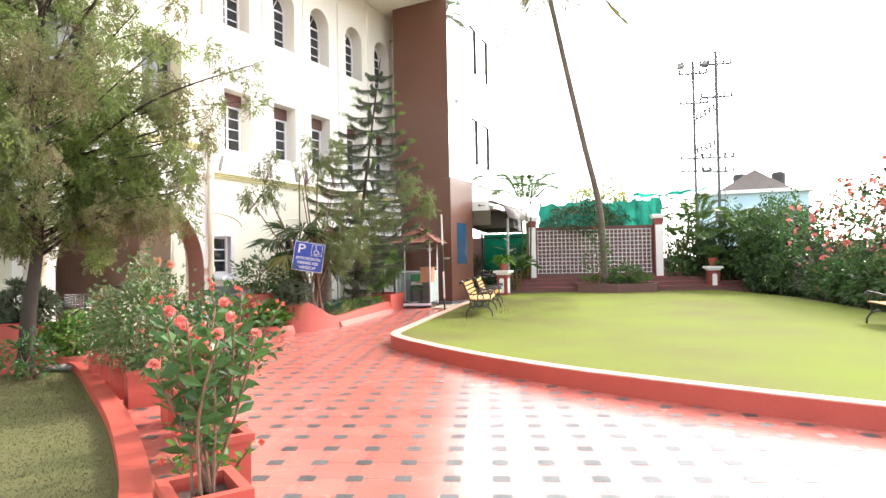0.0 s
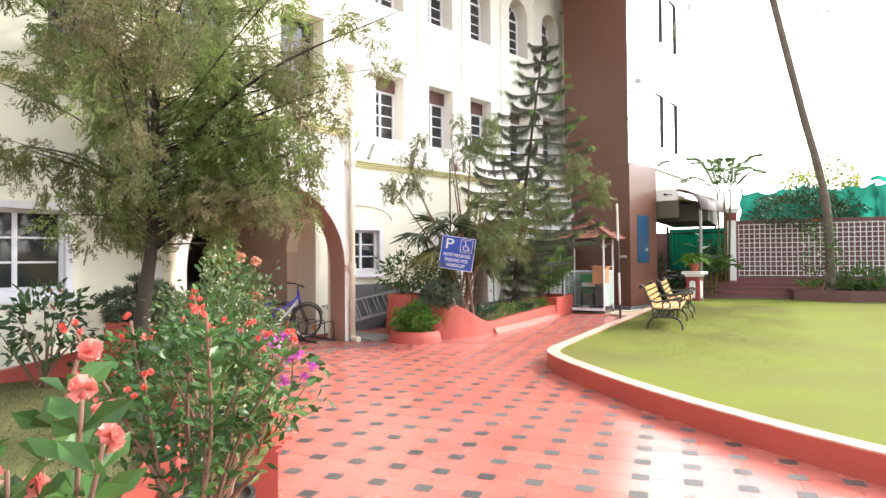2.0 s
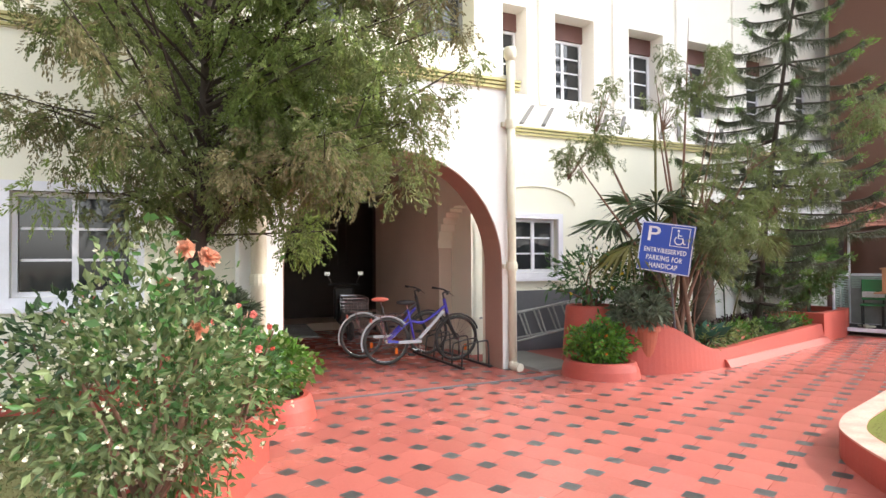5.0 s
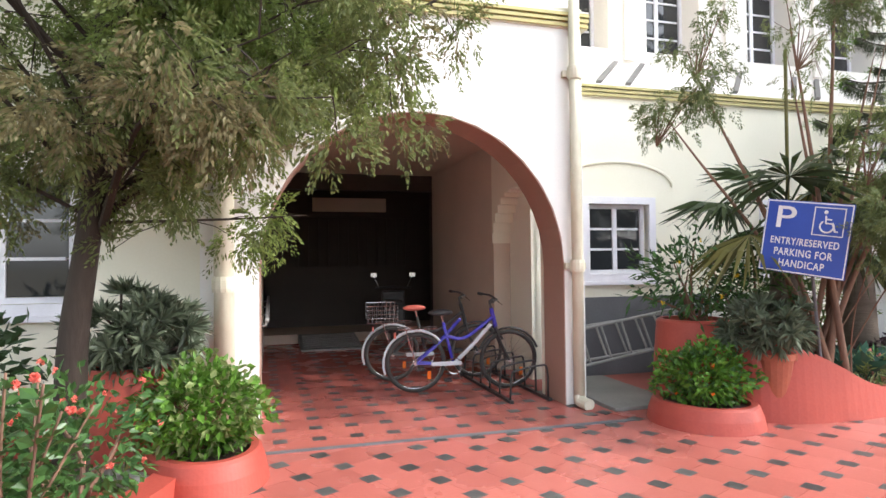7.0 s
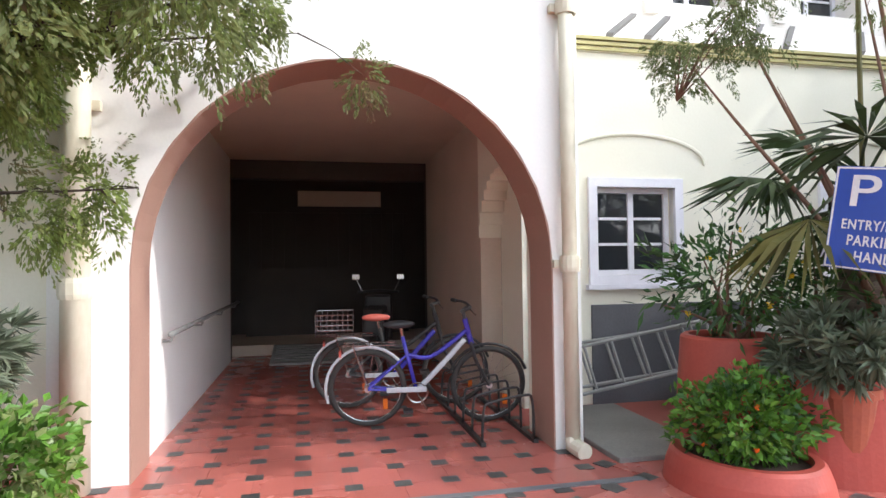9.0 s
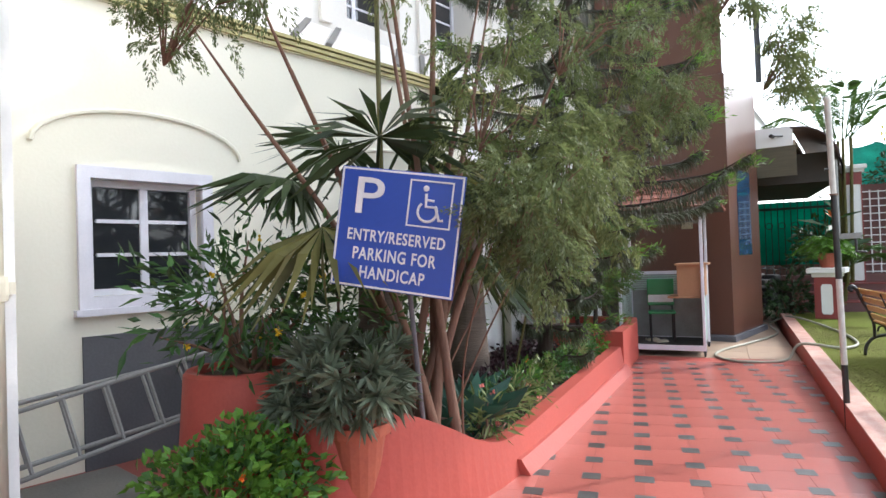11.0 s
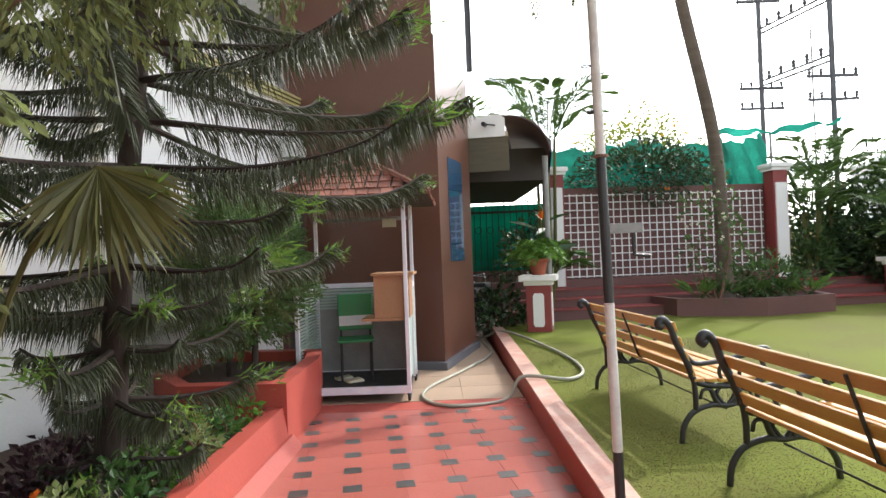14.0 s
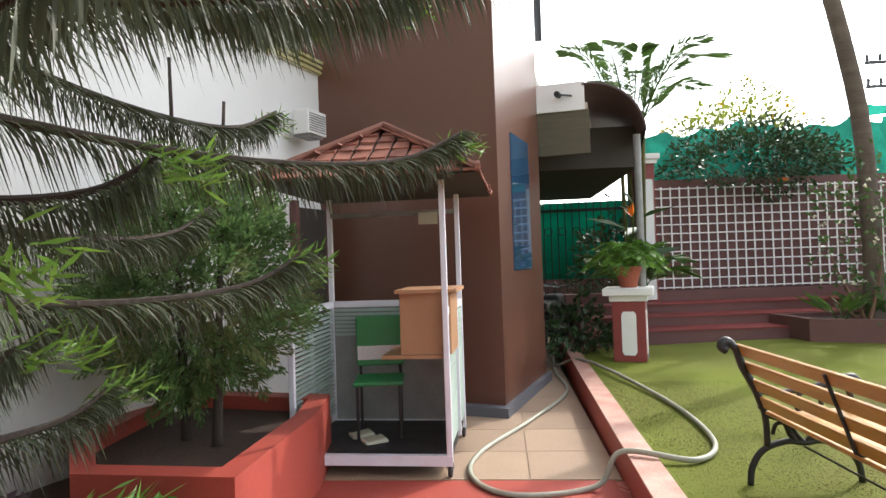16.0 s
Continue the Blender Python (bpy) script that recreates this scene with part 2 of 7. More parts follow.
REDP = leaf("coral_red_petal", (0.74, 0.21, 0.16), (0.66, 0.13, 0.10), rough=0.5, tr=0.25, island=0.2)
MAGENTA = leaf("magenta_orchid_petal", (0.50, 0.03, 0.36), (0.62, 0.22, 0.55), rough=0.45, tr=0.3, island=0.25)
PEACH = leaf("peach_petal", (0.75, 0.42, 0.28), (0.65, 0.30, 0.2), tr=0.3)
ORANGE = leaf("orange_petal", (0.75, 0.20, 0.02), (0.65, 0.14, 0.02), tr=0.3)
YELLOW = leaf("yellow_petal", (0.75, 0.52, 0.03), (0.65, 0.42, 0.02), tr=0.3)
WHITEP = leaf("cream_white_petal", (0.7, 0.68, 0.55), (0.6, 0.58, 0.42), tr=0.3)
YELLOWG = leaf("yellow_green_leaf", (0.26, 0.30, 0.05), (0.17, 0.21, 0.04), tr=0.45)
HEDGE = leaf("hedge_leaf", (0.085, 0.15, 0.04), (0.05, 0.095, 0.03), rough=0.45)


# ---- mesh helpers ----
def mesh_object(name, bm, mat, smooth=False):
    me = bpy.data.meshes.new(name)
    bm.to_mesh(me)
    bm.free()
    me.materials.append(mat)
    if smooth:
        for p in me.polygons:
            p.use_smooth = True
    return new(name, me)


def part(name, bm, mat, parent, label="", smooth=False):
    ob = mesh_object(name, bm, mat, smooth)
    ob.parent = parent
    if label:
        ob["label"] = label
    return ob


def thing(name, label, category, m=None, group="", kind=""):
    ob = new(name)
    ob.empty_display_size = 0.1
    if m is not None:
        ob.matrix_world = m
    return tagged(ob, label, category, group, kind)


def solo(name, bm, mat, label, category, m=None, group="", kind="", smooth=False):
    ob = mesh_object(name, bm, mat, smooth)
    if m is not None:
        ob.matrix_world = m
    return tagged(ob, label, category, group, kind)


def B():
    return bmesh.new()


def box(bm, x0, x1, y0, y1, z0, z1, m=None):
    vs = [bm.verts.new(Vector(p) if m is None else m @ Vector(p)) for p in
          ((x0, y0, z0), (x1, y0, z0), (x1, y1, z0), (x0, y1, z0), (x0, y0, z1), (x1, y0, z1), (x1, y1, z1), (x0, y1, z1))]
    for f in ((3, 2, 1, 0), (4, 5, 6, 7), (0, 1, 5, 4), (1, 2, 6, 5), (2, 3, 7, 6), (3, 0, 4, 7)):
        bm.faces.new([vs[i] for i in f])
    return bm


def bevel(bm, w, seg=2):
    bmesh.ops.bevel(bm, geom=bm.edges[:], offset=w, segments=seg, profile=0.6, affect="EDGES")
    return bm


def prism(bm, poly, z0, z1):
    """An upright prism over a polygon given counter-clockwise."""
    lo = [bm.verts.new((x, y, z0)) for x, y in poly]
    hi = [bm.verts.new((x, y, z1)) for x, y in poly]
    bm.faces.new(hi)
    bm.faces.new(lo[::-1])
    for i in range(len(poly)):
        j = (i + 1) % len(poly)
        bm.faces.new((lo[i], lo[j], hi[j], hi[i]))
    return bm


def tube(bm, pts, r, seg=8, caps=True):
    """A round tube through points; r: one radius or one per point."""
    pts = [Vector(p) for p in pts]
    n = len(pts)
    rs = r if isinstance(r, (list, tuple)) else [r] * n
    rings, up = [], None
    for i, p in enumerate(pts):
        d = (pts[min(i + 1, n - 1)] - pts[max(i - 1, 0)]).normalized()
        if up is None:
            up = d.orthogonal().normalized()
        up = (up - d * up.dot(d))
        up = up.normalized() if up.length > 1e-5 else d.orthogonal().normalized()
        side = d.cross(up)
        rings.append([bm.verts.new(p + (up * math.cos(a) + side * math.sin(a)) * rs[i]) for a in [2 * math.pi * k / seg for k in range(seg)]])
    for a, b in zip(rings, rings[1:]):
        for k in range(seg):
            bm.faces.new((a[k], a[(k + 1) % seg], b[(k + 1) % seg], b[k]))
    if caps:
        bm.faces.new(rings[0][::-1])
        bm.faces.new(rings[-1])
    return bm


def lathe(bm, profile, seg=24, cx=0.0, cy=0.0, caps=True):
    """A turned body from (radius, height) pairs."""
    rings = [[bm.verts.new((cx + r * math.cos(2 * math.pi * k / seg), cy + r * math.sin(2 * math.pi * k / seg), z)) for k in range(seg)] for r, z in profile]
    for a, b in zip(rings, rings[1:]):
        for k in range(seg):
            bm.faces.new((a[k], a[(k + 1) % seg], b[(k + 1) % seg], b[k]))
    if caps:
        bm.faces.new(rings[0][::-1])
        bm.faces.new(rings[-1])
    return bm


def ring(bm, c, r, tube_r, axis="y", seg=32, ts=8):
    """A torus round the axis."""
    vs = []
    for i in range(seg):
        a = 2 * math.pi * i / seg
        row = []
        for j in range(ts):
            b = 2 * math.pi * j / ts
            u, v, w = (r + tube_r * math.cos(b)) * math.cos(a), (r + tube_r * math.cos(b)) * math.sin(a), tube_r * math.sin(b)
            row.append(bm.verts.new(Vector(c) + Vector({"y": (u, w, v), "x": (w, u, v), "z": (u, v, w)}[axis])))
        vs.append(row)
    for i in range(seg):
        for j in range(ts):
            bm.faces.new((vs[i][j], vs[(i + 1) % seg][j], vs[(i + 1) % seg][(j + 1) % ts], vs[i][(j + 1) % ts]))
    return bm


def arc_pts(c, r, a0, a1, n, plane="xz"):
    out = []
    for i in range(n + 1):
        a = radians(a0 + (a1 - a0) * i / n)
        u, v = r * math.cos(a), r * math.sin(a)
        out.append((c[0] + u, c[1], c[2] + v) if plane == "xz" else (c[0] + u, c[1] + v, c[2]) if plane == "xy" else (c[0], c[1] + u, c[2] + v))
    return out


def spline(pts, n=8):
    """Catmull-Rom points through pts."""
    P = [Vector(p) for p in pts]
    P = [P[0] * 2 - P[1]] + P + [P[-1] * 2 - P[-2]]
    out = []
    for i in range(1, len(P) - 2):
        a, b, c, d = P[i - 1:i + 3]
        for k in range(n):
            t = k / n
            out.append(0.5 * ((2 * b) + (c - a) * t + (2 * a - 5 * b + 4 * c - d) * t * t + (3 * b - a - 3 * c + d) * t ** 3))
    out.append(P[-2])
    return out


RNG = np.random.default_rng(7)


def unit(v):
    return v / np.maximum(np.linalg.norm(v, axis=-1, keepdims=True), 1e-9)


def blades(name, base, way, length, width, mat, parent, droop=0.0, fold=0.0, wide_at=0.45, label=""):
    """One mesh of many small kite-shaped leaves; base, way: arrays n x 3; length, width: arrays or numbers."""
    base, way = np.asarray(base, float), unit(np.asarray(way, float))
    n = len(base)
    length = np.broadcast_to(np.asarray(length, float), (n,))[:, None]
    width = np.broadcast_to(np.asarray(width, float), (n,))[:, None]
    side = unit(np.cross(way, RNG.normal(size=(n, 3)) + np.array([0, 0, 0.8])))
    nrm = np.cross(side, way)
    down = np.array([0, 0, -1.0]) * droop
    mid = base + way * length * wide_at + down * length * 0.3 + nrm * fold * width
    tip = base + way * length + down * length
    v = np.stack([base, mid + side * width / 2, tip, mid - side * width / 2], 1).reshape(-1, 3)
    i = np.arange(n) * 4
    me = bpy.data.meshes.new(name)
    me.from_pydata(v.tolist(), [], np.stack([i, i + 1, i + 2, i + 3], 1).tolist())
    me.materials.append(mat)
    ob = new(name, me)
    if parent is not None:
        ob.parent = parent
    if label:
        ob["label"] = label
    return ob


def fans(anchors, outward, per, length, width, mat, name, parent, wide=0.85, leaf_l=0.06, leaf_w=0.014, droop=0.25):
    """Flat feathered sprays: leaflets on both sides of a short drooping axis, shorter towards its tip."""
    n = len(anchors)
    o = unit(np.asarray(outward, float))
    sd = unit(np.cross(o, RNG.normal(size=o.shape) + np.array([0, 0, 0.3])))
    k = np.tile(np.linspace(0.05, 1, per), n)
    sign = np.tile(np.where(np.arange(per) % 2 == 0, 1.0, -1.0), n)
    rep_ = lambda v: np.repeat(v, per, 0)
    ln = rep_(length * RNG.uniform(0.7, 1.25, n))
    base = rep_(np.asarray(anchors, float)) + rep_(o) * (k * ln)[:, None] + rep_(sd) * (sign * width * (1 - 0.75 * k) * RNG.random(len(k)))[:, None] + RNG.normal(size=(len(k), 3)) * 0.006
    base[:, 2] -= droop * ln * k ** 2
    way = unit(rep_(o) + rep_(sd) * (sign * wide * (1.1 - 0.7 * k))[:, None] + RNG.normal(size=base.shape) * 0.16 + np.array([0, 0, -droop]))
    return blades(name, base, way, leaf_l * (1.15 - 0.45 * k) * RNG.uniform(0.8, 1.2, len(k)), leaf_w * RNG.uniform(0.8, 1.2, len(k)), mat, parent, 0.1, 0.1)


# ---- structure: the building, in a frame of its own (along the front, into the house, up) ----
F = pose(0, 0, 0, 0, 0, 73)


def wall_mesh(s0, s1, q0, q1, z0, z1, openings):
    """A wall from q0 to q1 with openings (a, b, sill, head, rise); rise > 0: an arched head of that height above head."""
    bm = B()
    cuts = sorted({s0, s1, *[o[0] for o in openings], *[o[1] for o in openings]})
    for a, b in zip(cuts, cuts[1:]):
        hole = sorted([o for o in openings if o[0] <= a + 1e-6 and o[1] >= b - 1e-6], key=lambda o: o[2])
        z = z0
        for o in hole:
            if o[2] > z + 1e-4:
                box(bm, a, b, q0, q1, z, o[2])
            z = o[3] + o[4]
            if o[4] > 0:
                n, half, mid = 16, (o[1] - o[0]) / 2, (o[0] + o[1]) / 2
                for i in range(n):
                    t0, t1 = math.pi * i / n, math.pi * (i + 1) / n
                    xa, xb = mid - half * math.cos(t0), mid - half * math.cos(t1)
                    za, zb = o[3] + o[4] * math.sin(t0), o[3] + o[4] * math.sin(t1)
                    lo = [bm.verts.new(p) for p in ((xa, q0, za), (xb, q0, zb), (xb, q1, zb), (xa, q1, za))]
                    hi = [bm.verts.new(p) for p in ((xa, q0, z), (xb, q0, z), (xb, q1, z), (xa, q1, z))]
                    bm.faces.new(lo[::-1])
                    bm.faces.new(hi)
                    bm.faces.new((lo[0], lo[1], hi[1], hi[0]))
                    bm.faces.new((lo[2], lo[3], hi[3], hi[2]))
        if z < z1 - 1e-4:
            box(bm, a, b, q0, q1, z, z1)
    return bm


def wall(name, mat, label, *args):
    return solo(name, wall_mesh(*args), mat, label, "wall", F, kind="structure")


ARCH = (5.58, 8.5, -0.2, 1.39, 1.46)
# ground floor and upper floors of the wing with the archway
wall("wall_wing_ground", CREAM, "cream plastered ground floor wall of the wing", -8.0, 5.1, 10.3, 10.7, -0.2, 3.84, [(2.95, 4.06, 1.12, 2.2, 0), (-0.6, 0.5, 1.12, 2.2, 0)])
wall("wall_porch_front", WHITE, "white plastered wall with a round archway", 5.1, 8.72, 10.0, 10.45, -0.2, 3.77, [ARCH])
wall("wall_porch_return", CREAM, "cream plastered side of the archway porch", 8.45, 8.72, 10.45, 12.0, 2.85, 3.77, [])
UP = [(s, s + 0.9, 4.44, 6.0, 0) for s in (-3.3, -1.5, 0.3, 2.1, 3.85, 5.6, 7.36)]
UP2 = [(s, s + 0.9, 7.6, 8.85, 0.45) for s in (-3.3, -1.5, 0.3, 2.1, 3.85, 5.6, 7.36)]
wall("wall_wing_upper", CREAM, "cream plastered upper floors of the wing with deep openings", -8.0, 8.72, 10.3, 10.75, 3.98, 10.4, UP + UP2)
wall("wall_wing_side", CREAM, "cream plastered return of the wing", 8.42, 8.72, 10.75, 12.4, 3.98, 10.4, [])
# set-back range
wall("wall_ground_setback", CREAM, "cream plastered ground floor wall behind the planting", 8.72, 13.9, 11.3, 11.7, 0.97, 3.49, [(9.5, 10.36, 1.26, 2.14, 0), (12.2, 13.06, 1.26, 2.14, 0)])
wall("wall_ground_white", WHITE, "whitewashed ground floor wall beside the booth", 13.9, 19.3, 11.3, 11.7, 0.97, 3.49, [])
wall("wall_plinth", PLINTH, "dark grey plinth of the ground floor", 9.43, 11.2, 11.28, 11.7, -0.3, 0.97, [])
wall("wall_plinth_cream", CREAM, "cream plastered foot of the ground floor wall", 8.72, 9.43, 11.3, 11.7, -0.3, 0.97, [])
wall("wall_plinth_light", WHITE, "whitewashed foot of the ground floor wall", 11.2, 19.3, 11.29, 11.7, -0.3, 0.97, [])
FFW = [9.36, 10.87, 12.62, 14.2, 15.95, 17.6]
wall("wall_upper_setback", WHITEWASH, "white plastered upper floors with recessed windows", 8.72, 19.3, 12.0, 12.55, 4.2, 10.4,
     [(s, s + 0.9, 4.4, 5.97, 0) for s in FFW] + [(s, s + 0.9, 7.6, 8.86, 0.45) for s in FFW])
bm = B()
for a, b in ((8.72, 19.3),):
    vs = [bm.verts.new(p) for p in ((a, 11.32, 3.63), (b, 11.32, 3.63), (b, 12.02, 4.22), (a, 12.02, 4.22), (a, 12.3, 3.63), (b, 12.3, 3.63))]
    for f in ((0, 1, 2, 3), (0, 4, 5, 1), (1, 5, 2), (0, 3, 4), (3, 2, 5, 4)):
        bm.faces.new([vs[i] for i in f])
solo("wall_apron", bm, WHITEWASH, "sloped white plaster apron over the cornice", "wall", F, kind="structure")
# slim raised ribs between the upper windows
for s in (10.5, 12.2, 13.85, 15.5, 17.15):
    bm = box(B(), s, s + 0.16, 11.95, 12.0, 4.25, 10.35)
    solo("trim_pier_rib", bm, WHITEWASH, "slim white plaster rib between windows", "trim", F, kind="structure")
# paired grey bars slanting down the apron from either side of each pier
for s in (10.34, 10.77, 12.02, 12.45, 13.45, 13.88, 15.1, 15.53, 16.8, 17.23):
    bm = B()
    hi, lo = (s, 11.97, 4.195), (s - 0.6, 11.4, 3.715)
    vs = [bm.verts.new((p[0] + dx, p[1] + dq, p[2] + dz)) for p in (hi, lo) for dx in (-0.04, 0.04) for dq, dz in ((0.03, -0.03), (-0.02, 0.024))]
    for f in ((0, 1, 3, 2), (6, 7, 5, 4), (1, 5, 7, 3), (2, 3, 7, 6), (0, 4, 5, 1), (0, 2, 6, 4)):
        bm.faces.new([vs[i] for i in f])
    solo("trim_slant_bar", bm, GREYBAR, "slanting grey bar on the apron", "trim", F, kind="structure")


def cornice(s0, s1, q, z, ends=()):
    """Three slim mouldings, each proud of the last."""
    base = thing("trim_cornice", "three slim ochre and white cornice mouldings", "cornice", F, kind="structure")
    for k in range(3):
        bm = box(B(), s0, s1, q - 0.05 - 0.012 * k, q + 0.02, z + k * 0.05, z + k * 0.05 + 0.032)
        part("moulding", bm, CORNICE, base)
    bm = box(B(), s0, s1, q - 0.025, q + 0.3, z - 0.01, z + 0.14)
    part("band", bm, CREAM, base)


cornice(-8.0, 5.1, 10.3, 3.85)
cornice(5.1, 8.78, 10.0, 3.78)
cornice(8.72, 19.3, 11.3, 3.50)
# porch top shelf between the porch and the wall above
solo("wall_porch_top", box(B(), 5.1, 8.72, 9.98, 10.6, 3.925, 3.975), CREAM, "flat plaster top of the porch", "wall", F, kind="structure")
# eaves and roof
solo("roof_eaves", box(B(), -8.0, 19.6, 9.6, 18.5, 10.4, 10.62), WHITEWASH, "white concrete eaves slab", "roof", F, kind="structure")
solo("wall_house_back", box(B(), -8.0, 19.3, 18.0, 18.3, -0.2, 10.4), CREAM, "plain rear wall of the house", "wall", F, kind="structure")
solo("wall_house_end", box(B(), -8.3, -8.0, 10.3, 18.3, -0.2, 10.4), CREAM, "plain end wall of the house", "wall", F, kind="structure")
solo("ceiling_upper", box(B(), -8.0, 19.3, 12.6, 18.0, 4.0, 4.15), WOODSHADE, "dark floor slab inside the house", "ceiling", F, kind="structure")

# archway: brown painted soffit, tunnel walls, ceiling
bm = B()
n, mid, half = 24, (ARCH[0] + ARCH[1]) / 2, (ARCH[1] - ARCH[0]) / 2
prof = [(ARCH[0], -0.2)] + [(mid - half * math.cos(math.pi * i / n), 1.39 + 1.46 * math.sin(math.pi * i / n)) for i in range(n + 1)] + [(ARCH[1], -0.2)]
for (xa, za), (xb, zb) in zip(prof, prof[1:]):
    ca = Vector((mid, 0, 1.2))
    pa, pb = Vector((xa, 0, za)), Vector((xb, 0, zb))
    ia, ib = pa + Vector((math.copysign(0.012, mid - xa), 0, -0.012 if za > 1.39 else 0)), pb + Vector((math.copysign(0.012, mid - xb), 0, -0.012 if zb > 1.39 else 0))
    vs = [bm.verts.new((p.x, q, p.z)) for p, q in ((pa, 10.004), (pb, 10.004), (ib, 10.004), (ia, 10.004), (pa, 10.46), (pb, 10.46), (ib, 10.46), (ia, 10.46))]
    for f in ((0, 1, 2, 3), (7, 6, 5, 4), (3, 2, 6, 7), (1, 0, 4, 5)):
        bm.faces.new([vs[i] for i in f])
solo("trim_arch_soffit", bm, MAROON, "brown painted soffit of the archway", "arch trim", F, kind="structure")
wall("wall_tunnel_left", WHITE, "white painted side wall of the passage", 5.3, 5.56, 10.45, 15.2, -0.2, 3.0, [])
wall("wall_tunnel_right", TUNNEL, "beige painted side wall of the passage", 8.52, 8.75, 12.05, 15.2, -0.2, 3.0, [])
bm = box(B(), 8.5, 8.75, 10.46, 10.56, -0.2, 2.849)
for i in range(16):
    a0, a1 = math.pi * i / 16, math.pi * (i + 1) / 16
    qa, qb = 11.305 - 0.745 * math.cos(a0), 11.305 - 0.745 * math.cos(a1)
    lo = 1.6 + 0.72 * math.sin((a0 + a1) / 2)
    box(bm, 8.5, 8.75, qa, qb, lo, 2.849)
solo("wall_tunnel_jamb", bm, CREAM, "cream side wall of the passage with an arched opening", "wall", F, kind="structure")
solo("wall_niche", box(B(), 8.752, 8.8, 11.3, 12.05, -0.2, 3.0), CREAM, "cream back of the arched niche in the passage", "wall", F, kind="structure")
solo("ceiling_passage", box(box(B(), 3.8, 8.75, 10.75, 18.0, 3.0, 3.2), 8.75, 10.6, 11.75, 18.0, 3.0, 3.2), TUNNEL, "beige painted ceiling of the passage", "ceiling", F, kind="structure")
# hall beyond the tunnel: its deep shade is put into the wall colour
solo("wall_passage_beam", box(B(), 4.0, 10.4, 15.21, 15.45, 2.72, 3.0), WOODSHADE, "beam across the passage coloured dark for shade", "wall", F, kind="structure")
solo("wall_hall_left", box(B(), 3.8, 4.0, 12.6, 18.0, -0.2, 3.0), WOODSHADE, "entrance hall side wall coloured dark for shade", "wall", F, kind="structure")
solo("wall_hall_right", box(B(), 10.4, 10.6, 12.6, 18.0, -0.2, 3.0), WOODSHADE, "entrance hall side wall coloured dark for shade", "wall", F, kind="structure")
solo("wall_hall_return", box(B(), 8.53, 10.4, 15.21, 15.45, -0.2, 2.72), WOODSHADE, "entrance hall return wall coloured dark for shade", "wall", F, kind="structure")
solo("wall_hall_return_left", box(B(), 4.0, 5.55, 15.21, 15.45, -0.2, 2.72), WOODSHADE, "entrance hall return wall coloured dark for shade", "wall", F, kind="structure")
solo("wall_hall_end", box(B(), 3.8, 10.6, 17.4, 17.6, -0.2, 3.0), WOODSHADE, "entrance hall end wall coloured dark for shade", "wall", F, kind="structure")
solo("floor_passage", box(box(B(), 3.8, 8.75, 10.0, 18.0, -0.15, -0.009), 8.75, 10.6, 11.75, 18.0, -0.15, -0.009), JOINT, "base of the passage floor", "floor", F, kind="structure")
# dark doorway opening shown by a dark panel; its handle is made up
door = thing("doorway_1", "narrow dark panel for the dark doorway beside the tower", "door", F @ Matrix.Translation((17.55, 11.25, 0)), kind="structure")
part("doorway_panel", bevel(box(B(), 0.0, 0.5, 0.0, 0.04, 0.05, 2.05), 0.006, 1), WOODSHADE, door)
for a in (-0.06, 0.5):
    part("door_jamb", box(B(), a, a + 0.06, -0.03, 0.045, 0.05, 2.11), BRICKW, door)
part("door_handle", tube(B(), [(0.06, -0.04, 1.0), (0.06, -0.04, 1.14)], 0.01, 8), GREYP, door)
# brown tower and the reflective block beyond it
TS, TQ = 18.06, 9.33
tower = thing("wall_tower", "tall stair tower clad in brown panels", "tower", F, kind="structure")
part("cladding", box(B(), TS, TS + 1.7, TQ, 11.5, 0.09, 4.25), TOWER, tower)
part("cladding", box(B(), TS, TS + 1.7, TQ + 0.03, 11.5, 4.254, 16.0), TOWER, tower)
part("footing", box(B(), TS - 0.12, TS + 1.75, TQ - 0.06, 11.5, -0.05, 0.09), PLINTH, tower, "dark grey footing")
part("mirror_panel", box(B(), TS + 0.02, TS + 1.7, TQ + 0.018, TQ + 0.03, 4.27, 16.0), MIRROR, tower, "mirror glass facing above the brown panels")
part("blue_pane", box(B(), TS + 0.45, TS + 1.15, TQ - 0.012, TQ, 1.35, 2.75), BLUEPANE, tower, "blue tinted glass pane")
F2 = pose(-3.36, 21.6, 0, 0, 0, 80)
block = thing("wall_glass_block", "tall building front of reflective glass", "glass building", F2, kind="structure")
part("body", box(B(), 0.02, 4.5, 0.1, 8.0, 3.7, 16.0), WHITE, block)
for k in range(3):
    for j in range(6):
        a = 0.03 + k * 1.49
        part("pane", box(B(), a, a + 1.47, 0.03, 0.09, 4.35 + j * 1.9, 4.35 + j * 1.9 + 1.88), MIRROR, block)
for k, z in ((0, 5.1), (1, 5.1), (0, 8.6), (1, 8.6), (0, 12.1), (1, 12.1)):
    a = 1.4 + k * 1.5
    bm = box(B(), a, a + 0.05, -0.03, 0.03, z, z + 1.7)
    box(bm, a - 0.55, a, -0.012, 0.03, z + 1.66, z + 1.7)
    part("window_edge", bm, BLACKP, block, "dark edge of a slightly open pane")
# the shade below the canopy is painted as a dark wall
solo("wall_block_ground", box(B(), 0.05, 4.5, 1.3, 8.0, -0.1, 3.7), WOODSHADE, "ground floor recess of the glass building coloured dark for shade", "wall", F2, kind="structure")
solo("wall_between", box(B(), 18.55, 18.95, 11.6, 11.75, 0.0, 12.0), PANE, "tall strip of dark glass beside the tower", "wall", F, kind="structure")

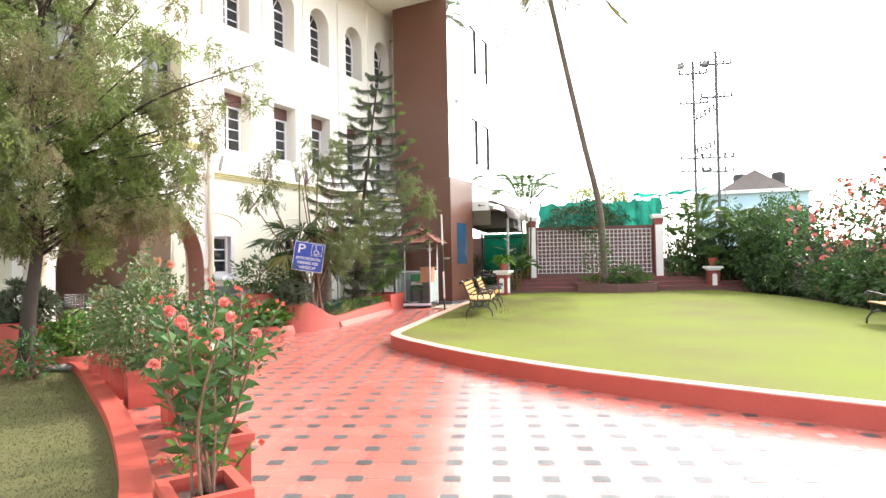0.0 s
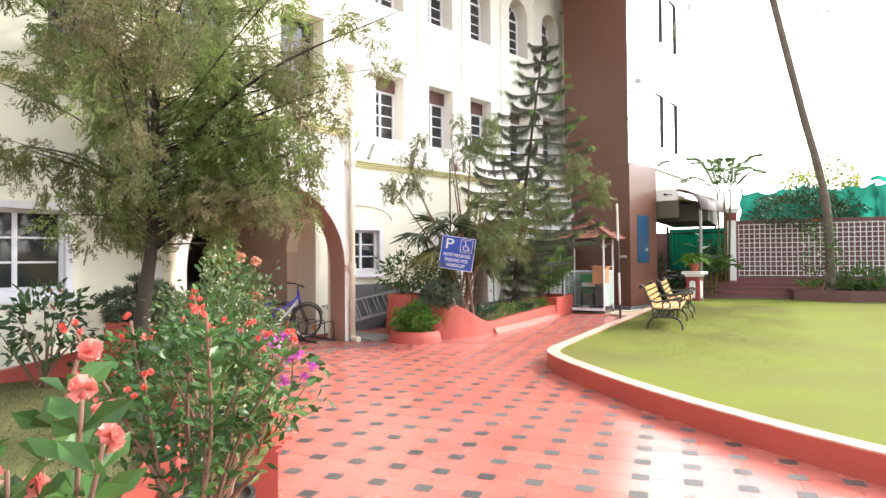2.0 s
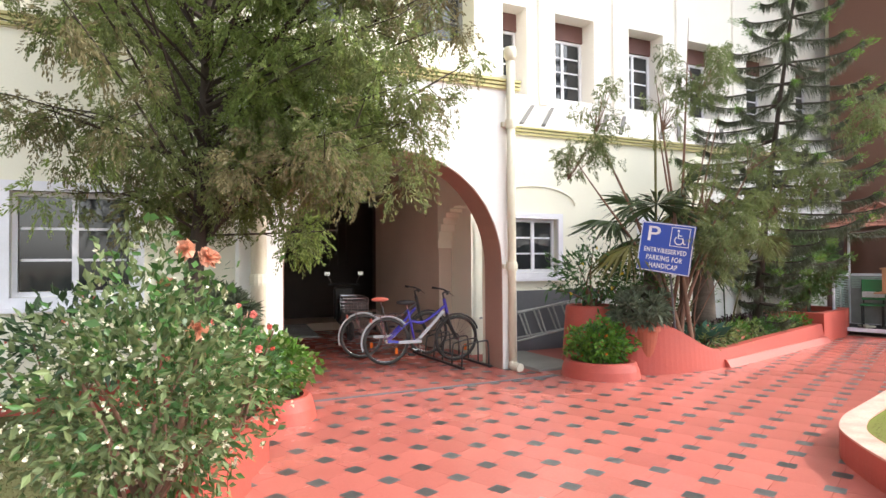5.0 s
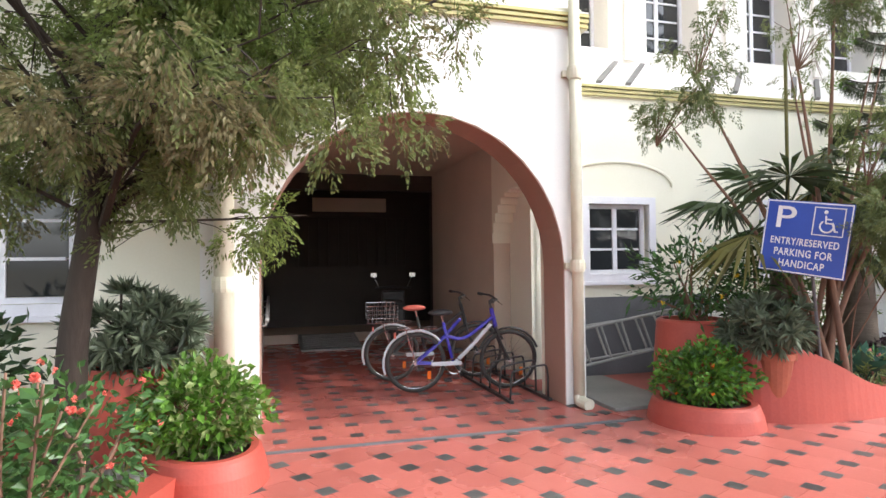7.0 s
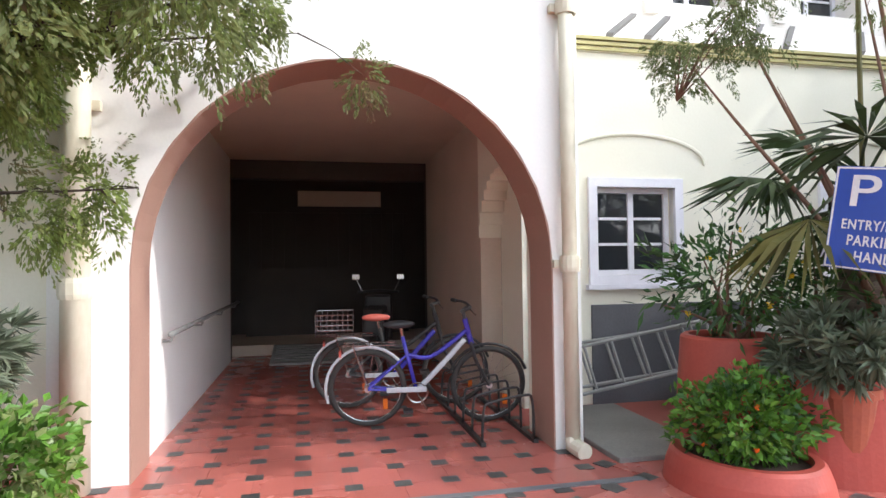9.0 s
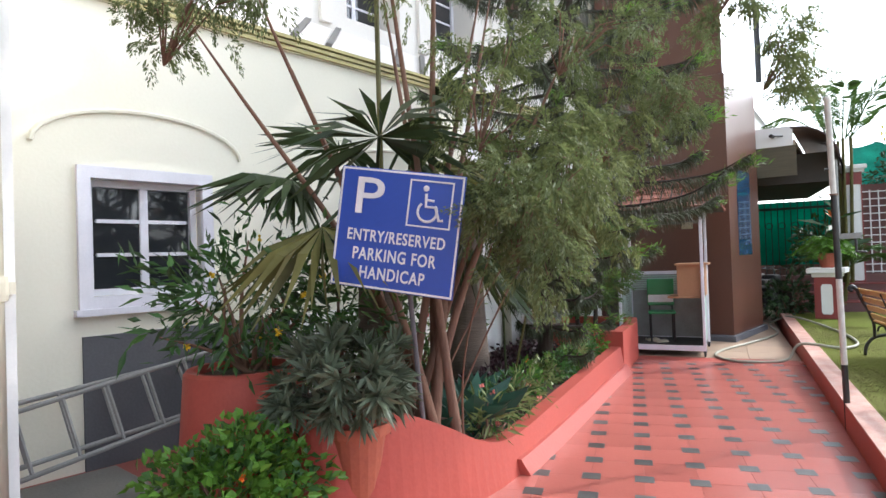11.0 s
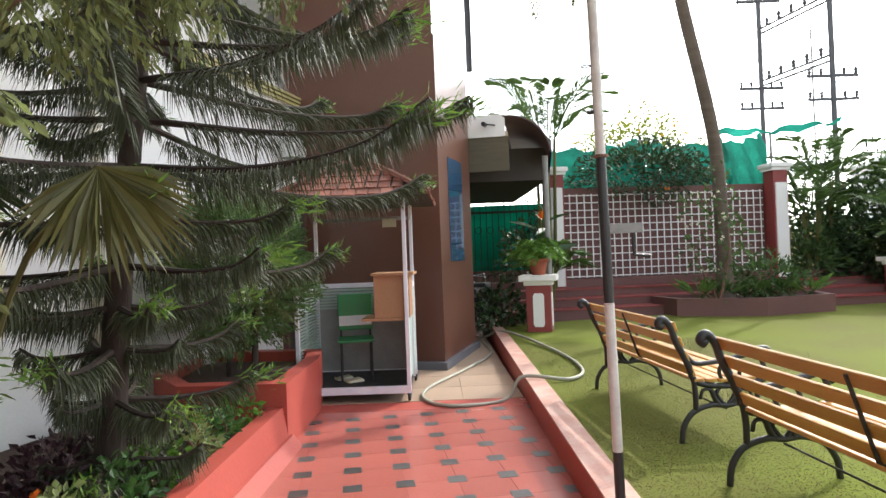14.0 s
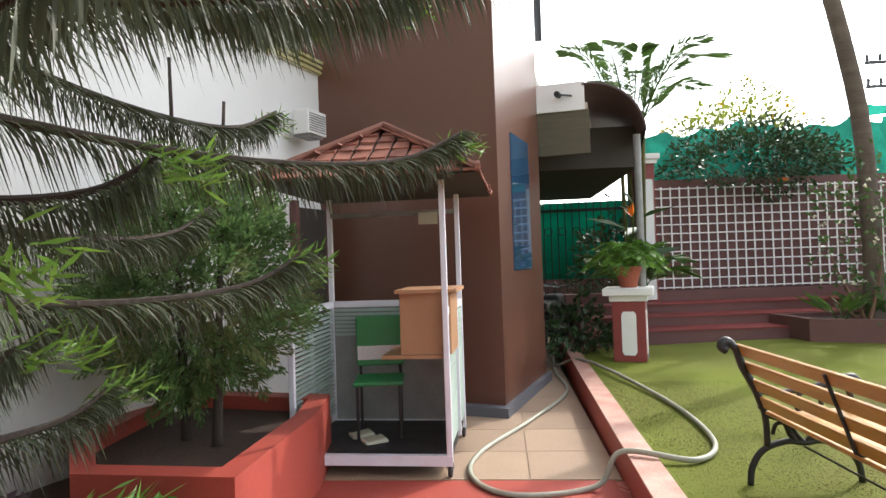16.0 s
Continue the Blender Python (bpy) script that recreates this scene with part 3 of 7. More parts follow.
# ---- windows ----
def casement(name, s, q, z0, w, h, cols, rows, label, mat=FRAME, arch=0.0, surround=0.0):
    """A window set in the wall's opening: frame, glazing bars, panes."""
    base = thing(name, label, "window", F @ Matrix.Translation((s, q, z0)), kind="structure")
    f = 0.05
    bm = B()
    for a, b, c, d in ((0, f, 0, h), (w - f, w, 0, h), (f, w - f, 0, f), (f, w - f, h - f, h)):
        box(bm, a, b, -0.03, 0.03, c, d)
    part("window_frame", bm, mat, base)
    cw, rh = (w - 2 * f) / cols, (h - 2 * f) / rows
    for c in range(1, cols):
        part("mullion", box(B(), f + c * cw - 0.03, f + c * cw + 0.03, -0.028, 0.026, f, h - f), mat, base)
    for r in range(1, rows):
        for c in range(cols):
            part("glazing_bar", box(B(), f + c * cw + 0.03, f + (c + 1) * cw - 0.03, -0.02, 0.02, f + r * rh - 0.014, f + r * rh + 0.014), mat, base)
    for c in range(cols):
        for r in range(rows):
            part("pane", box(B(), f + c * cw + 0.01, f + (c + 1) * cw - 0.01, -0.004, 0.004, f + r * rh + 0.005, f + (r + 1) * rh - 0.005), PANE, base)
    if arch:
        bm = B()
        tube(bm, [(w / 2 - (w / 2 - 0.03) * math.cos(a), 0, h + (arch - 0.02) * math.sin(a)) for a in [math.pi * i / 16 for i in range(17)]], 0.03, 6)
        for a in (0.33, 0.5, 0.67):
            tube(bm, [(w / 2, 0, h), (w / 2 - (w / 2 - 0.05) * math.cos(a * math.pi), 0, h + (arch - 0.04) * math.sin(a * math.pi))], 0.015, 6)
        part("fanlight_bars", bm, mat, base)
        bm = B()
        bm.faces.new([bm.verts.new((w / 2 - (w / 2 - 0.01) * math.cos(math.pi * i / 16), 0.004, h + arch * math.sin(math.pi * i / 16))) for i in range(17)])
        part("fanlight_pane", bm, PANE, base)
    if surround:
        t = surround
        bm = B()
        for a, b, c, d in ((-t, 0, -t, h + t), (w, w + t, -t, h + t), (0, w, -t, 0), (0, w, h, h + t)):
            box(bm, a, b, -0.16, -0.05, c, d)
        part("surround", bm, mat, base, "wide white plaster surround")
        part("window_sill", box(B(), -t - 0.03, w + t + 0.03, -0.19, -0.05, -t - 0.05, -t), mat, base)
    return base


casement("window_1", 9.5, 11.42, 1.26, 0.86, 0.88, 2, 3, "small white casement window with six dark panes", surround=0.09)
casement("window_2", 12.2, 11.42, 1.26, 0.86, 0.88, 2, 3, "small white casement window with six dark panes", surround=0.09)
casement("window_3", 2.95, 10.42, 1.12, 1.11, 1.08, 2, 3, "white casement window of the wing behind the tree", surround=0.1)
casement("window_4", -0.6, 10.42, 1.12, 1.11, 1.08, 2, 3, "white casement window of the wing behind the tree", surround=0.1)
for i, s in enumerate(FFW):
    casement("window_upper", s, 12.42, 4.45, 0.9, 1.2, 2, 4, "white upper window with small dark panes")
    solo("trim_transom", box(B(), s, s + 0.9, 12.35, 12.5, 5.65, 5.97), BRICKW, "brown panel over an upper window", "trim", F, kind="structure")
    casement("window_arched", s, 12.42, 7.65, 0.9, 1.2, 2, 4, "arched white top floor window with small panes", arch=0.45)
for s in (-3.3, -1.5, 0.3, 2.1, 3.85, 5.6, 7.36):
    casement("window_wing_upper", s, 10.68, 4.45, 0.9, 1.55, 2, 4, "dark upper window of the wing", mat=GREYP)
    casement("window_wing_arched", s, 10.68, 7.65, 0.9, 1.2, 2, 4, "arched dark top window of the wing", mat=GREYP, arch=0.45)
# shallow arched hood over the ground windows
for s in (9.93, 12.63):
    bm = tube(B(), [(s + 0.8 * math.cos(a), 11.29, 2.38 + 0.3 * math.sin(a)) for a in [math.pi * i / 16 for i in range(17)]], 0.02, 6)
    solo("trim_window_hood", bm, CREAM, "shallow arched plaster hood over a window", "trim", F, kind="structure")

# ---- ground ----
solo("ground", box(B(), -400, 400, -400, 400, -0.5, -0.12), EARTH, "bare ground reaching the horizon", "ground", kind="structure")
solo("floor_court_base", box(B(), -9.0, 6.0, -5.0, 18.3, -0.12, -0.005), JOINT, "bedding of the red tiled court", "court floor", kind="structure")
solo("pavement_sandstone_base", box(B(), -6.6, -2.9, 18.3, 26.0, -0.12, -0.012), STONE, "bedding of the sandstone path", "pavement", kind="structure")

# lawn with its curved kerb
KERB = spline([(-2.78, 24.0, 0), (-2.86, 20.0, 0), (-2.95, 15.0, 0), (-3.0, 11.4, 0), (-2.98, 10.35, 0), (-2.72, 9.75, 0), (-1.97, 8.85, 0), (-1.08, 7.95, 0), (0.03, 7.05, 0), (1.15, 6.35, 0), (2.3, 5.7, 0), (3.6, 5.1, 0), (5.0, 4.75, 0), (6.6, 4.9, 0)], 6)


def strip(path, w, z0, z1, bm=None, lean=0.0):
    """A band of width w on the left-hand side of a path on the ground, from z0 to z1."""
    bm = bm or B()
    P = [Vector(p) for p in path]
    rows = []
    for i, p in enumerate(P):
        d = (P[min(i + 1, len(P) - 1)] - P[max(i - 1, 0)]).normalized()
        nrm = Vector((-d.y, d.x, 0))
        rows.append([bm.verts.new(c) for c in (p + Vector((0, 0, z0)), p + nrm * (w + lean) + Vector((0, 0, z0)), p + nrm * w + Vector((0, 0, z1)), p + nrm * lean + Vector((0, 0, z1)))])
    for a, b in zip(rows, rows[1:]):
        for k in range(4):
            bm.faces.new((a[k], b[k], b[(k + 1) % 4], a[(k + 1) % 4]))
    bm.faces.new(rows[0])
    bm.faces.new(rows[-1][::-1])
    return bm


kerb = thing("kerb_lawn", "curved red painted kerb with a worn top round the lawn", "kerb", kind="structure")
part("kerb_face", strip(KERB, 0.16, -0.1, 0.2), RED, kerb)
part("kerb_top", strip([p + Vector((0.0, 0.0, 0)) for p in KERB], 0.17, 0.2, 0.214), KERBTOP, kerb, "worn pale top of the kerb")
LAWN = [(p.x + 0.1, p.y + 0.05) for p in KERB] + [(6.7, 13.0), (6.75, 19.7), (5.7, 24.2), (3.0, 23.7), (0.0, 23.35), (-2.6, 22.8)]
solo("lawn", prism(B(), LAWN, 0.0, 0.19), GRASS, "sunlit green lawn with thin dry patches", "lawn", kind="structure")
LK = spline([(-1.2, 0.9, 0), (-2.0, 2.3, 0), (-2.6, 3.15, 0), (-3.25, 3.9, 0), (-4.05, 4.75, 0), (-5.3, 5.95, 0), (-6.6, 7.15, 0), (-7.4, 7.5, 0)], 6)
kerb2 = thing("kerb_garden", "curved red painted kerb of the small side lawn", "kerb", kind="structure")
part("kerb_face", strip(LK, -0.18, -0.1, 0.15), RED, kerb2)
solo("lawn_side", prism(B(), [(p.x, p.y) for p in LK] + [(-8.6, 7.4), (-12.5, -4.0), (-3.0, -4.0)], -0.1, 0.04), DRYSHADETURF, "side lawn of thin dry grass coloured darker for shade", "lawn", kind="structure")

# ---- things of the entrance ----
def text_mesh(body, size, depth=0.002):
    cu = bpy.data.curves.new("letters", "FONT")
    cu.offset = 0.0012
    cu.space_character = 1.12
    cu.body, cu.size, cu.extrude, cu.align_x, cu.align_y = body, size, depth, "CENTER", "CENTER"
    ob = bpy.data.objects.new("letters", cu)
    scene.collection.objects.link(ob)
    me = bpy.data.meshes.new_from_object(ob.evaluated_get(bpy.context.evaluated_depsgraph_get()))
    bpy.data.objects.remove(ob)
    return me


# rainwater pipe at the corner of the porch
pipe = thing("downpipe", "weathered white downpipe with brackets on the porch corner", "pipe", F @ Matrix.Translation((8.6, 9.92, 0)))
part("shaft", tube(B(), [(0, 0, 0.02), (0, 0, 4.2)], 0.055, 14), PIPE, pipe, smooth=True)
part("hopper", lathe(B(), [(0.055, 4.15), (0.085, 4.22), (0.085, 4.3), (0.07, 4.34)], 14), PIPE, pipe, smooth=True)
for z in (1.38, 3.3):
    bm = lathe(B(), [(0.07, z - 0.06), (0.075, z - 0.03), (0.075, z + 0.03), (0.07, z + 0.06)], 14)
    box(bm, -0.11, 0.11, 0.03, 0.08, z - 0.03, z + 0.03)
    part("bracket", bm, PIPE, pipe)
part("shoe", tube(B(), [(0, 0, 0.1), (0.0, -0.03, 0.05), (0.02, -0.16, 0.04)], 0.06, 12), PIPE, pipe, "round shoe of the pipe")
pipe2 = thing("downpipe", "round white rainwater pipe beside the archway", "pipe", F @ Matrix.Translation((5.3, 9.9, 0)))
part("shaft", tube(B(), [(0, 0, 0.0), (0, 0, 3.75)], 0.085, 14), PIPE, pipe2, smooth=True)
part("collar", lathe(B(), [(0.095, 1.2), (0.1, 1.23), (0.1, 1.3), (0.095, 1.33)], 14), PIPE, pipe2)
part("bracket", box(B(), -0.12, 0.12, 0.05, 0.1, 2.4, 2.46), PIPE, pipe2)
for s, q in ((18.62, 11.88), (14.6, 11.2)):
    p3 = thing("downpipe", "slim white downpipe on the white wall", "pipe", F @ Matrix.Translation((s, q, 0)))
    z0, z1 = (4.3, 10.3) if q > 11.5 else (0.0, 3.5)
    part("shaft", tube(B(), [(0, 0, z0), (0, 0, z1)], 0.045, 12), PIPE, p3, smooth=True)
    for z in (z0 + 1.2, z1 - 0.8):
        part("bracket", box(B(), -0.07, 0.07, -0.05, 0.1, z, z + 0.04), GREYP, p3)

# handrail in the passage
rail = thing("handrail", "grey steel handrail on the white passage wall", "handrail", F @ Matrix.Translation((5.56, 11.0, 0)))
part("rail", tube(B(), [(0.08, -0.1, 0.86), (0.08, 4.5, 0.86)], 0.022, 10), GREYP, rail, smooth=True)
for y in (0.0, 1.4, 2.8, 4.2):
    part("bracket", tube(B(), [(0.0, y, 0.8), (0.06, y, 0.8), (0.08, y, 0.85)], 0.012, 8), GREYP, rail)
# worn ramp board on the passage floor
ramp = thing("ramp_board", "grey rubber ramp board at the passage door", "ramp", F @ Matrix.Translation((6.15, 14.6, 0.0)))
bm = B()
vs = [bm.verts.new(p) for p in ((0, 0, 0.0), (1.0, 0, 0.0), (1.0, 1.1, 0.16), (0, 1.1, 0.16), (0, 1.1, 0.0), (1.0, 1.1, 0.0), (0, 0, 0.03), (1, 0, 0.03))]
for f in ((6, 7, 2, 3), (0, 1, 7, 6), (0, 6, 3, 4), (1, 5, 2, 7), (4, 3, 2, 5), (0, 4, 5, 1)):
    bm.faces.new([vs[i] for i in f])
part("deck", bm, GREYP, ramp)
for k in range(7):
    part("tread", box(B(), 0.05, 0.95, 0.08 + k * 0.14, 0.1 + k * 0.14, 0.04 + (0.08 + k * 0.14) * 0.118, 0.056 + (0.08 + k * 0.14) * 0.118), CONCRETE, ramp)
solo("doorstep", box(B(), 4.0, 10.4, 15.7, 17.4, -0.02, 0.16), TUNNEL, "raised beige doorstep across the passage", "step", F, kind="structure")
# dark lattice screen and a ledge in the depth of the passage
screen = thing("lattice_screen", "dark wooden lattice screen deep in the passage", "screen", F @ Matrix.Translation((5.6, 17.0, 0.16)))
part("top_rail", box(B(), 0, 2.9, 0, 0.08, 2.2, 2.3), WOODSHADE, screen)
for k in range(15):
    part("slat", box(B(), 0.02 + k * 0.2, 0.06 + k * 0.2, 0.02, 0.06, 1.2, 2.2), WOODSHADE, screen)
part("panel", box(B(), 0, 2.9, 0.0, 0.06, 0.0, 1.2), WOODSHADE, screen)
part("grille_panel", box(B(), 0.9, 2.4, 0.0, 0.03, 2.32, 2.6), TUNNEL, screen)
# drain channel and worn slab by the porch
solo("trim_joint_strip", box(B(), 5.3, 8.8, 9.27, 9.33, -0.02, 0.006), PLINTH, "dark drain joint across the court", "drain joint", F, kind="structure")
slab = thing("drain_slab", "broken grey concrete drain cover beside the porch", "drain cover", F @ Matrix.Translation((8.8, 9.6, 0)))
part("slab", bevel(box(B(), 0.0, 0.75, 0.0, 0.6, -0.02, 0.035), 0.012), CONCRETE, slab)
part("slab", bevel(box(B(), 0.05, 0.8, 0.63, 1.6, -0.02, 0.02), 0.012), CONCRETE, slab)


# ---- bicycles and scooter ----
def bicycle(name, label, m, frame_mat, second_mat, basket=False, red_seat=False):
    base = thing(name, label, "bicycle", m, group="bicycles in the archway")
    R, wb = 0.31, 1.05
    for x in (0.0, wb):
        w = part("wheel", ring(B(), (x, 0, R + 0.03), R - 0.015, 0.012, "y", 36, 6), CHROME, base, "chromed wheel rim", smooth=True)
        part("tyre", ring(B(), (x, 0, R + 0.03), R, 0.025, "y", 40, 8), RUBBER, w, smooth=True)
        part("hub", tube(B(), [(x, -0.05, R + 0.03), (x, 0.05, R + 0.03)], 0.028, 10), CHROME, w)
        bm = B()
        for k in range(18):
            a = 2 * math.pi * k / 18
            tube(bm, [(x + 0.02 * math.cos(a + 1), 0.02 * (-1) ** k, R + 0.03 + 0.02 * math.sin(a + 1)), (x + (R - 0.02) * math.cos(a), 0, R + 0.03 + (R - 0.02) * math.sin(a))], 0.0016, 4, False)
        part("spokes", bm, CHROME, w)
        part("reflector", bevel(box(B(), x + 0.13, x + 0.17, -0.01, 0.01, 0.15, 0.24), 0.004), ORANGE, w, "orange spoke reflector")
    z = R + 0.03
    bb, seat_t, head = (0.42, 0, 0.3), (0.30, 0, 0.78), (0.86, 0, 0.86)
    part("down_tube", tube(B(), spline([bb, (0.62, 0, 0.5), (0.84, 0, 0.74)], 6), 0.024, 10), second_mat, base, smooth=True)
    part("top_tube", tube(B(), spline([(0.34, 0, 0.62), (0.55, 0, 0.6), (0.86, 0, 0.82)], 6), 0.02, 10), frame_mat, base, smooth=True)
    part("seat_tube", tube(B(), [bb, seat_t], 0.018, 10), frame_mat, base, smooth=True)
    for y in (-0.05, 0.05):
        part("chain_stay", tube(B(), [bb, (0, y, z)], 0.011, 8), frame_mat, base)
        part("seat_stay", tube(B(), [(0.34, 0, 0.62), (0, y, z)], 0.011, 8), frame_mat, base)
        part("fork_blade", tube(B(), spline([(0.89, y * 0.6, 0.72), (0.94, y, 0.55), (wb, y, z)], 5), 0.014, 8), BLACKP, base, "black fork blade")
    part("head_tube", tube(B(), [(0.9, 0, 0.7), (0.84, 0, 0.92)], 0.024, 10), frame_mat, base)
    part("stem", tube(B(), [(0.84, 0, 0.92), (0.82, 0, 1.0), (0.88, 0, 1.03)], 0.016, 8), BLACKP, base)
    bar = part("handlebar", tube(B(), spline([(0.78, -0.28, 1.04), (0.86, -0.15, 1.04), (0.88, 0, 1.03), (0.86, 0.15, 1.04), (0.78, 0.28, 1.04)], 5), 0.012, 8), BLACKP, base)
    for y in (-0.28, 0.28):
        part("grip", tube(B(), [(0.8, y * 0.85, 1.04), (0.77, y * 1.08, 1.04)], 0.018, 8), RUBBER, bar)
        part("brake_lever", tube(B(), [(0.86, y * 0.6, 1.03), (0.89, y * 0.9, 1.0)], 0.006, 6), CHROME, bar)
    part("seat_post", tube(B(), [seat_t, (0.285, 0, 0.86)], 0.013, 8), CHROME, base)
    bm = bmesh.new()
    bmesh.ops.create_uvsphere(bm, u_segments=16, v_segments=8, radius=1.0)
    for v in bm.verts:
        t = (v.co.x + 1) / 2
        v.co = Vector((0.27 + v.co.x * 0.14, v.co.y * (0.085 - 0.055 * t), 0.885 + v.co.z * 0.035))
    part("saddle", bm, REDP if red_seat else BLACKP, base, "red saddle cover" if red_seat else "black saddle", smooth=True)
    part("chain_guard", bevel(box(B(), 0.16, 0.5, -0.075, -0.06, 0.31, 0.355), 0.006), SILVERP, base, "silver chain guard")
    part("crank", tube(B(), [(0.42, -0.1, 0.3), (0.5, -0.1, 0.16)], 0.009, 6), CHROME, base)
    part("chainring", ring(B(), (0.42, -0.06, 0.3), 0.085, 0.006, "y", 24, 5), CHROME, base)
    for sgn, zz in ((-1, 0.16), (1, 0.44)):
        part("pedal", box(B(), 0.42 - 0.08 * sgn * -1 - 0.04, 0.42 - 0.08 * sgn * -1 + 0.04, sgn * 0.1 - 0.04, sgn * 0.1 + 0.04, zz - 0.012, zz + 0.012), BLACKP, base)
    for x, a0, a1 in ((0.0, 40, 200), (wb, 20, 160)):
        part("mudguard", tube(B(), arc_pts((x, 0, z), R + 0.045, a0, a1, 12), 0.014, 6), BLACKP if x else SILVERP, base)
    bm = B()
    for y in (-0.06, 0.06):
        tube(bm, [(-0.2, y, 0.72), (0.24, y, 0.72)], 0.006, 6)
        tube(bm, [(-0.12, y, 0.72), (0.0, y, z)], 0.006, 6)
    for x in (-0.18, -0.08, 0.02, 0.12):
        tube(bm, [(x, -0.06, 0.72), (x, 0.06, 0.72)], 0.005, 6)
    part("carrier", bm, CHROME, base)
    part("rear_reflector", box(B(), -0.24, -0.22, -0.035, 0.035, 0.62, 0.67), REDP, base)
    if basket:
        bm = B()
        for k in range(5):
            zz = 0.74 + k * 0.05
            tube(bm, [(-0.3, -0.15, zz), (-0.3, 0.15, zz), (0.05, 0.15, zz), (0.05, -0.15, zz), (-0.3, -0.15, zz)], 0.004, 5)
        for k in range(8):
            for y in (-0.15, 0.15):
                tube(bm, [(-0.3 + k * 0.05, y, 0.74), (-0.3 + k * 0.05, y, 0.94)], 0.003, 5)
        part("basket", bm, CHROME, base, "wire carrier basket")
    return base


bicycle("bicycle", "violet and silver bicycle parked in the cycle rack", F @ pose(7.2, 11.02, 0.0, 6, 0, -5), BLUEP, SILVERP)
bicycle("bicycle", "dark bicycle with a wire basket and red saddle", F @ pose(7.08, 11.75, 0.0, 5, 0, -4), BLACKP, BLUEP, True, True)
rack = thing("cycle_rack", "black tubular cycle rack beside the archway wall", "cycle rack", F @ Matrix.Translation((8.0, 10.2, 0)))
for x in (0.0, 0.42):
    part("ground_bar", box(B(), x - 0.02, x + 0.02, 0.0, 1.7, 0.0, 0.03), IRON, rack)
for k in range(6):
    y = 0.05 + k * 0.3
    part("hoop", tube(B(), spline([(0.0, y, 0.02), (0.02, y, 0.27), (0.08, y, 0.32), (0.34, y, 0.36), (0.41, y, 0.32), (0.42, y, 0.02)], 4), 0.011, 8), IRON, rack, smooth=True)
sc = thing("scooter", "dark motor scooter parked deep in the passage", "scooter", F @ pose(7.6, 14.2, 0.0, 0, 0, 80))
part("body", bevel(box(B(), -0.35, 0.35, -0.16, 0.16, 0.35, 0.72), 0.06, 3), BLACKP, sc)
part("front_apron", bevel(box(B(), 0.55, 0.72, -0.2, 0.2, 0.3, 0.95), 0.05, 3), BLACKP, sc)
part("floorboard", bevel(box(B(), 0.2, 0.68, -0.15, 0.15, 0.26, 0.36), 0.02), BLACKP, sc)
part("saddle", bevel(box(B(), -0.4, 0.3, -0.14, 0.14, 0.721, 0.82), 0.035, 3), RUBBER, sc)
for x in (-0.4, 0.75):
    w = part("wheel", ring(B(), (x, 0, 0.24), 0.19, 0.05, "y", 28, 8), RUBBER, sc, smooth=True)
    part("rim", lathe(B(), [(0.05, -0.03), (0.15, -0.03), (0.15, 0.03), (0.05, 0.03)], 18), CHROME, w).matrix_basis = pose(x, 0, 0.24, 90, 0, 0)
hb = part("handlebar", tube(B(), [(0.55, -0.3, 1.0), (0.62, 0, 1.02), (0.55, 0.3, 1.0)], 0.018, 8), BLACKP, sc)
for y in (-0.3, 0.3):
    st = part("mirror_stem", tube(B(), [(0.58, y * 0.8, 1.01), (0.58, y * 1.1, 1.2)], 0.006, 6), CHROME, hb)
    part("mirror", bevel(box(B(), 0.57, 0.59, y * 1.1 - 0.055, y * 1.1 + 0.055, 1.18, 1.26), 0.008), CHROME, st)

# ---- parking sign ----
sign = thing("parking_sign", "tilted blue parking sign for handicapped visitors on a post", "sign", pose(-5.29, 12.1, 1.6, 0, 9, 11))
part("board", bevel(box(B(), -0.33, 0.33, -0.008, 0.008, -0.31, 0.31), 0.004, 1), SIGNBLUE, sign)
bm = B()
for a, b, c, d in ((-0.325, 0.325, 0.295, 0.305), (-0.325, 0.325, -0.305, -0.295), (-0.325, -0.315, -0.295, 0.295), (0.315, 0.325, -0.295, 0.295)):
    box(bm, a, b, -0.011, -0.0085, c, d)
part("border", bm, SIGNWHITE, sign)
for body, size, x, z in (("P", 0.27, -0.17, 0.155), ("ENTRY/RESERVED", 0.074, 0.0, -0.04), ("PARKING FOR", 0.078, 0.0, -0.135), ("HANDICAP", 0.078, 0.0, -0.23)):
    me = text_mesh(body, size)
    me.materials.append(SIGNWHITE)
    o = new("lettering", me)
    o.parent = sign
    o.matrix_basis = pose(x, -0.0115, z, 90, 0, 0) @ Matrix.Diagonal((0.82 if body != "P" else 1.25, 1.12 if body != "P" else 1.0, 1, 1))
bm = B()
for a, b, c, d in ((0.045, 0.275, 0.265, 0.273), (0.045, 0.275, 0.035, 0.043), (0.045, 0.053, 0.043, 0.265), (0.267, 0.275, 0.043, 0.265)):
    box(bm, a, b, -0.0125, -0.0088, c, d)
part("symbol_frame", bm, SIGNWHITE, sign)
bm = B()
tube(bm, arc_pts((0.15, -0.011, 0.115), 0.05, 130, 400, 16), 0.007, 6)
tube(bm, [(0.135, -0.011, 0.205), (0.14, -0.011, 0.14), (0.19, -0.011, 0.14), (0.215, -0.011, 0.075), (0.235, -0.011, 0.08)], 0.008, 6)
tube(bm, [(0.138, -0.011, 0.175), (0.18, -0.011, 0.172)], 0.006, 6)
lathe_b = bmesh.ops.create_uvsphere(bm, u_segments=10, v_segments=6, radius=0.016, matrix=Matrix.Translation((0.132, -0.009, 0.232)) @ Matrix.Diagonal((1, 0.3, 1, 1)))
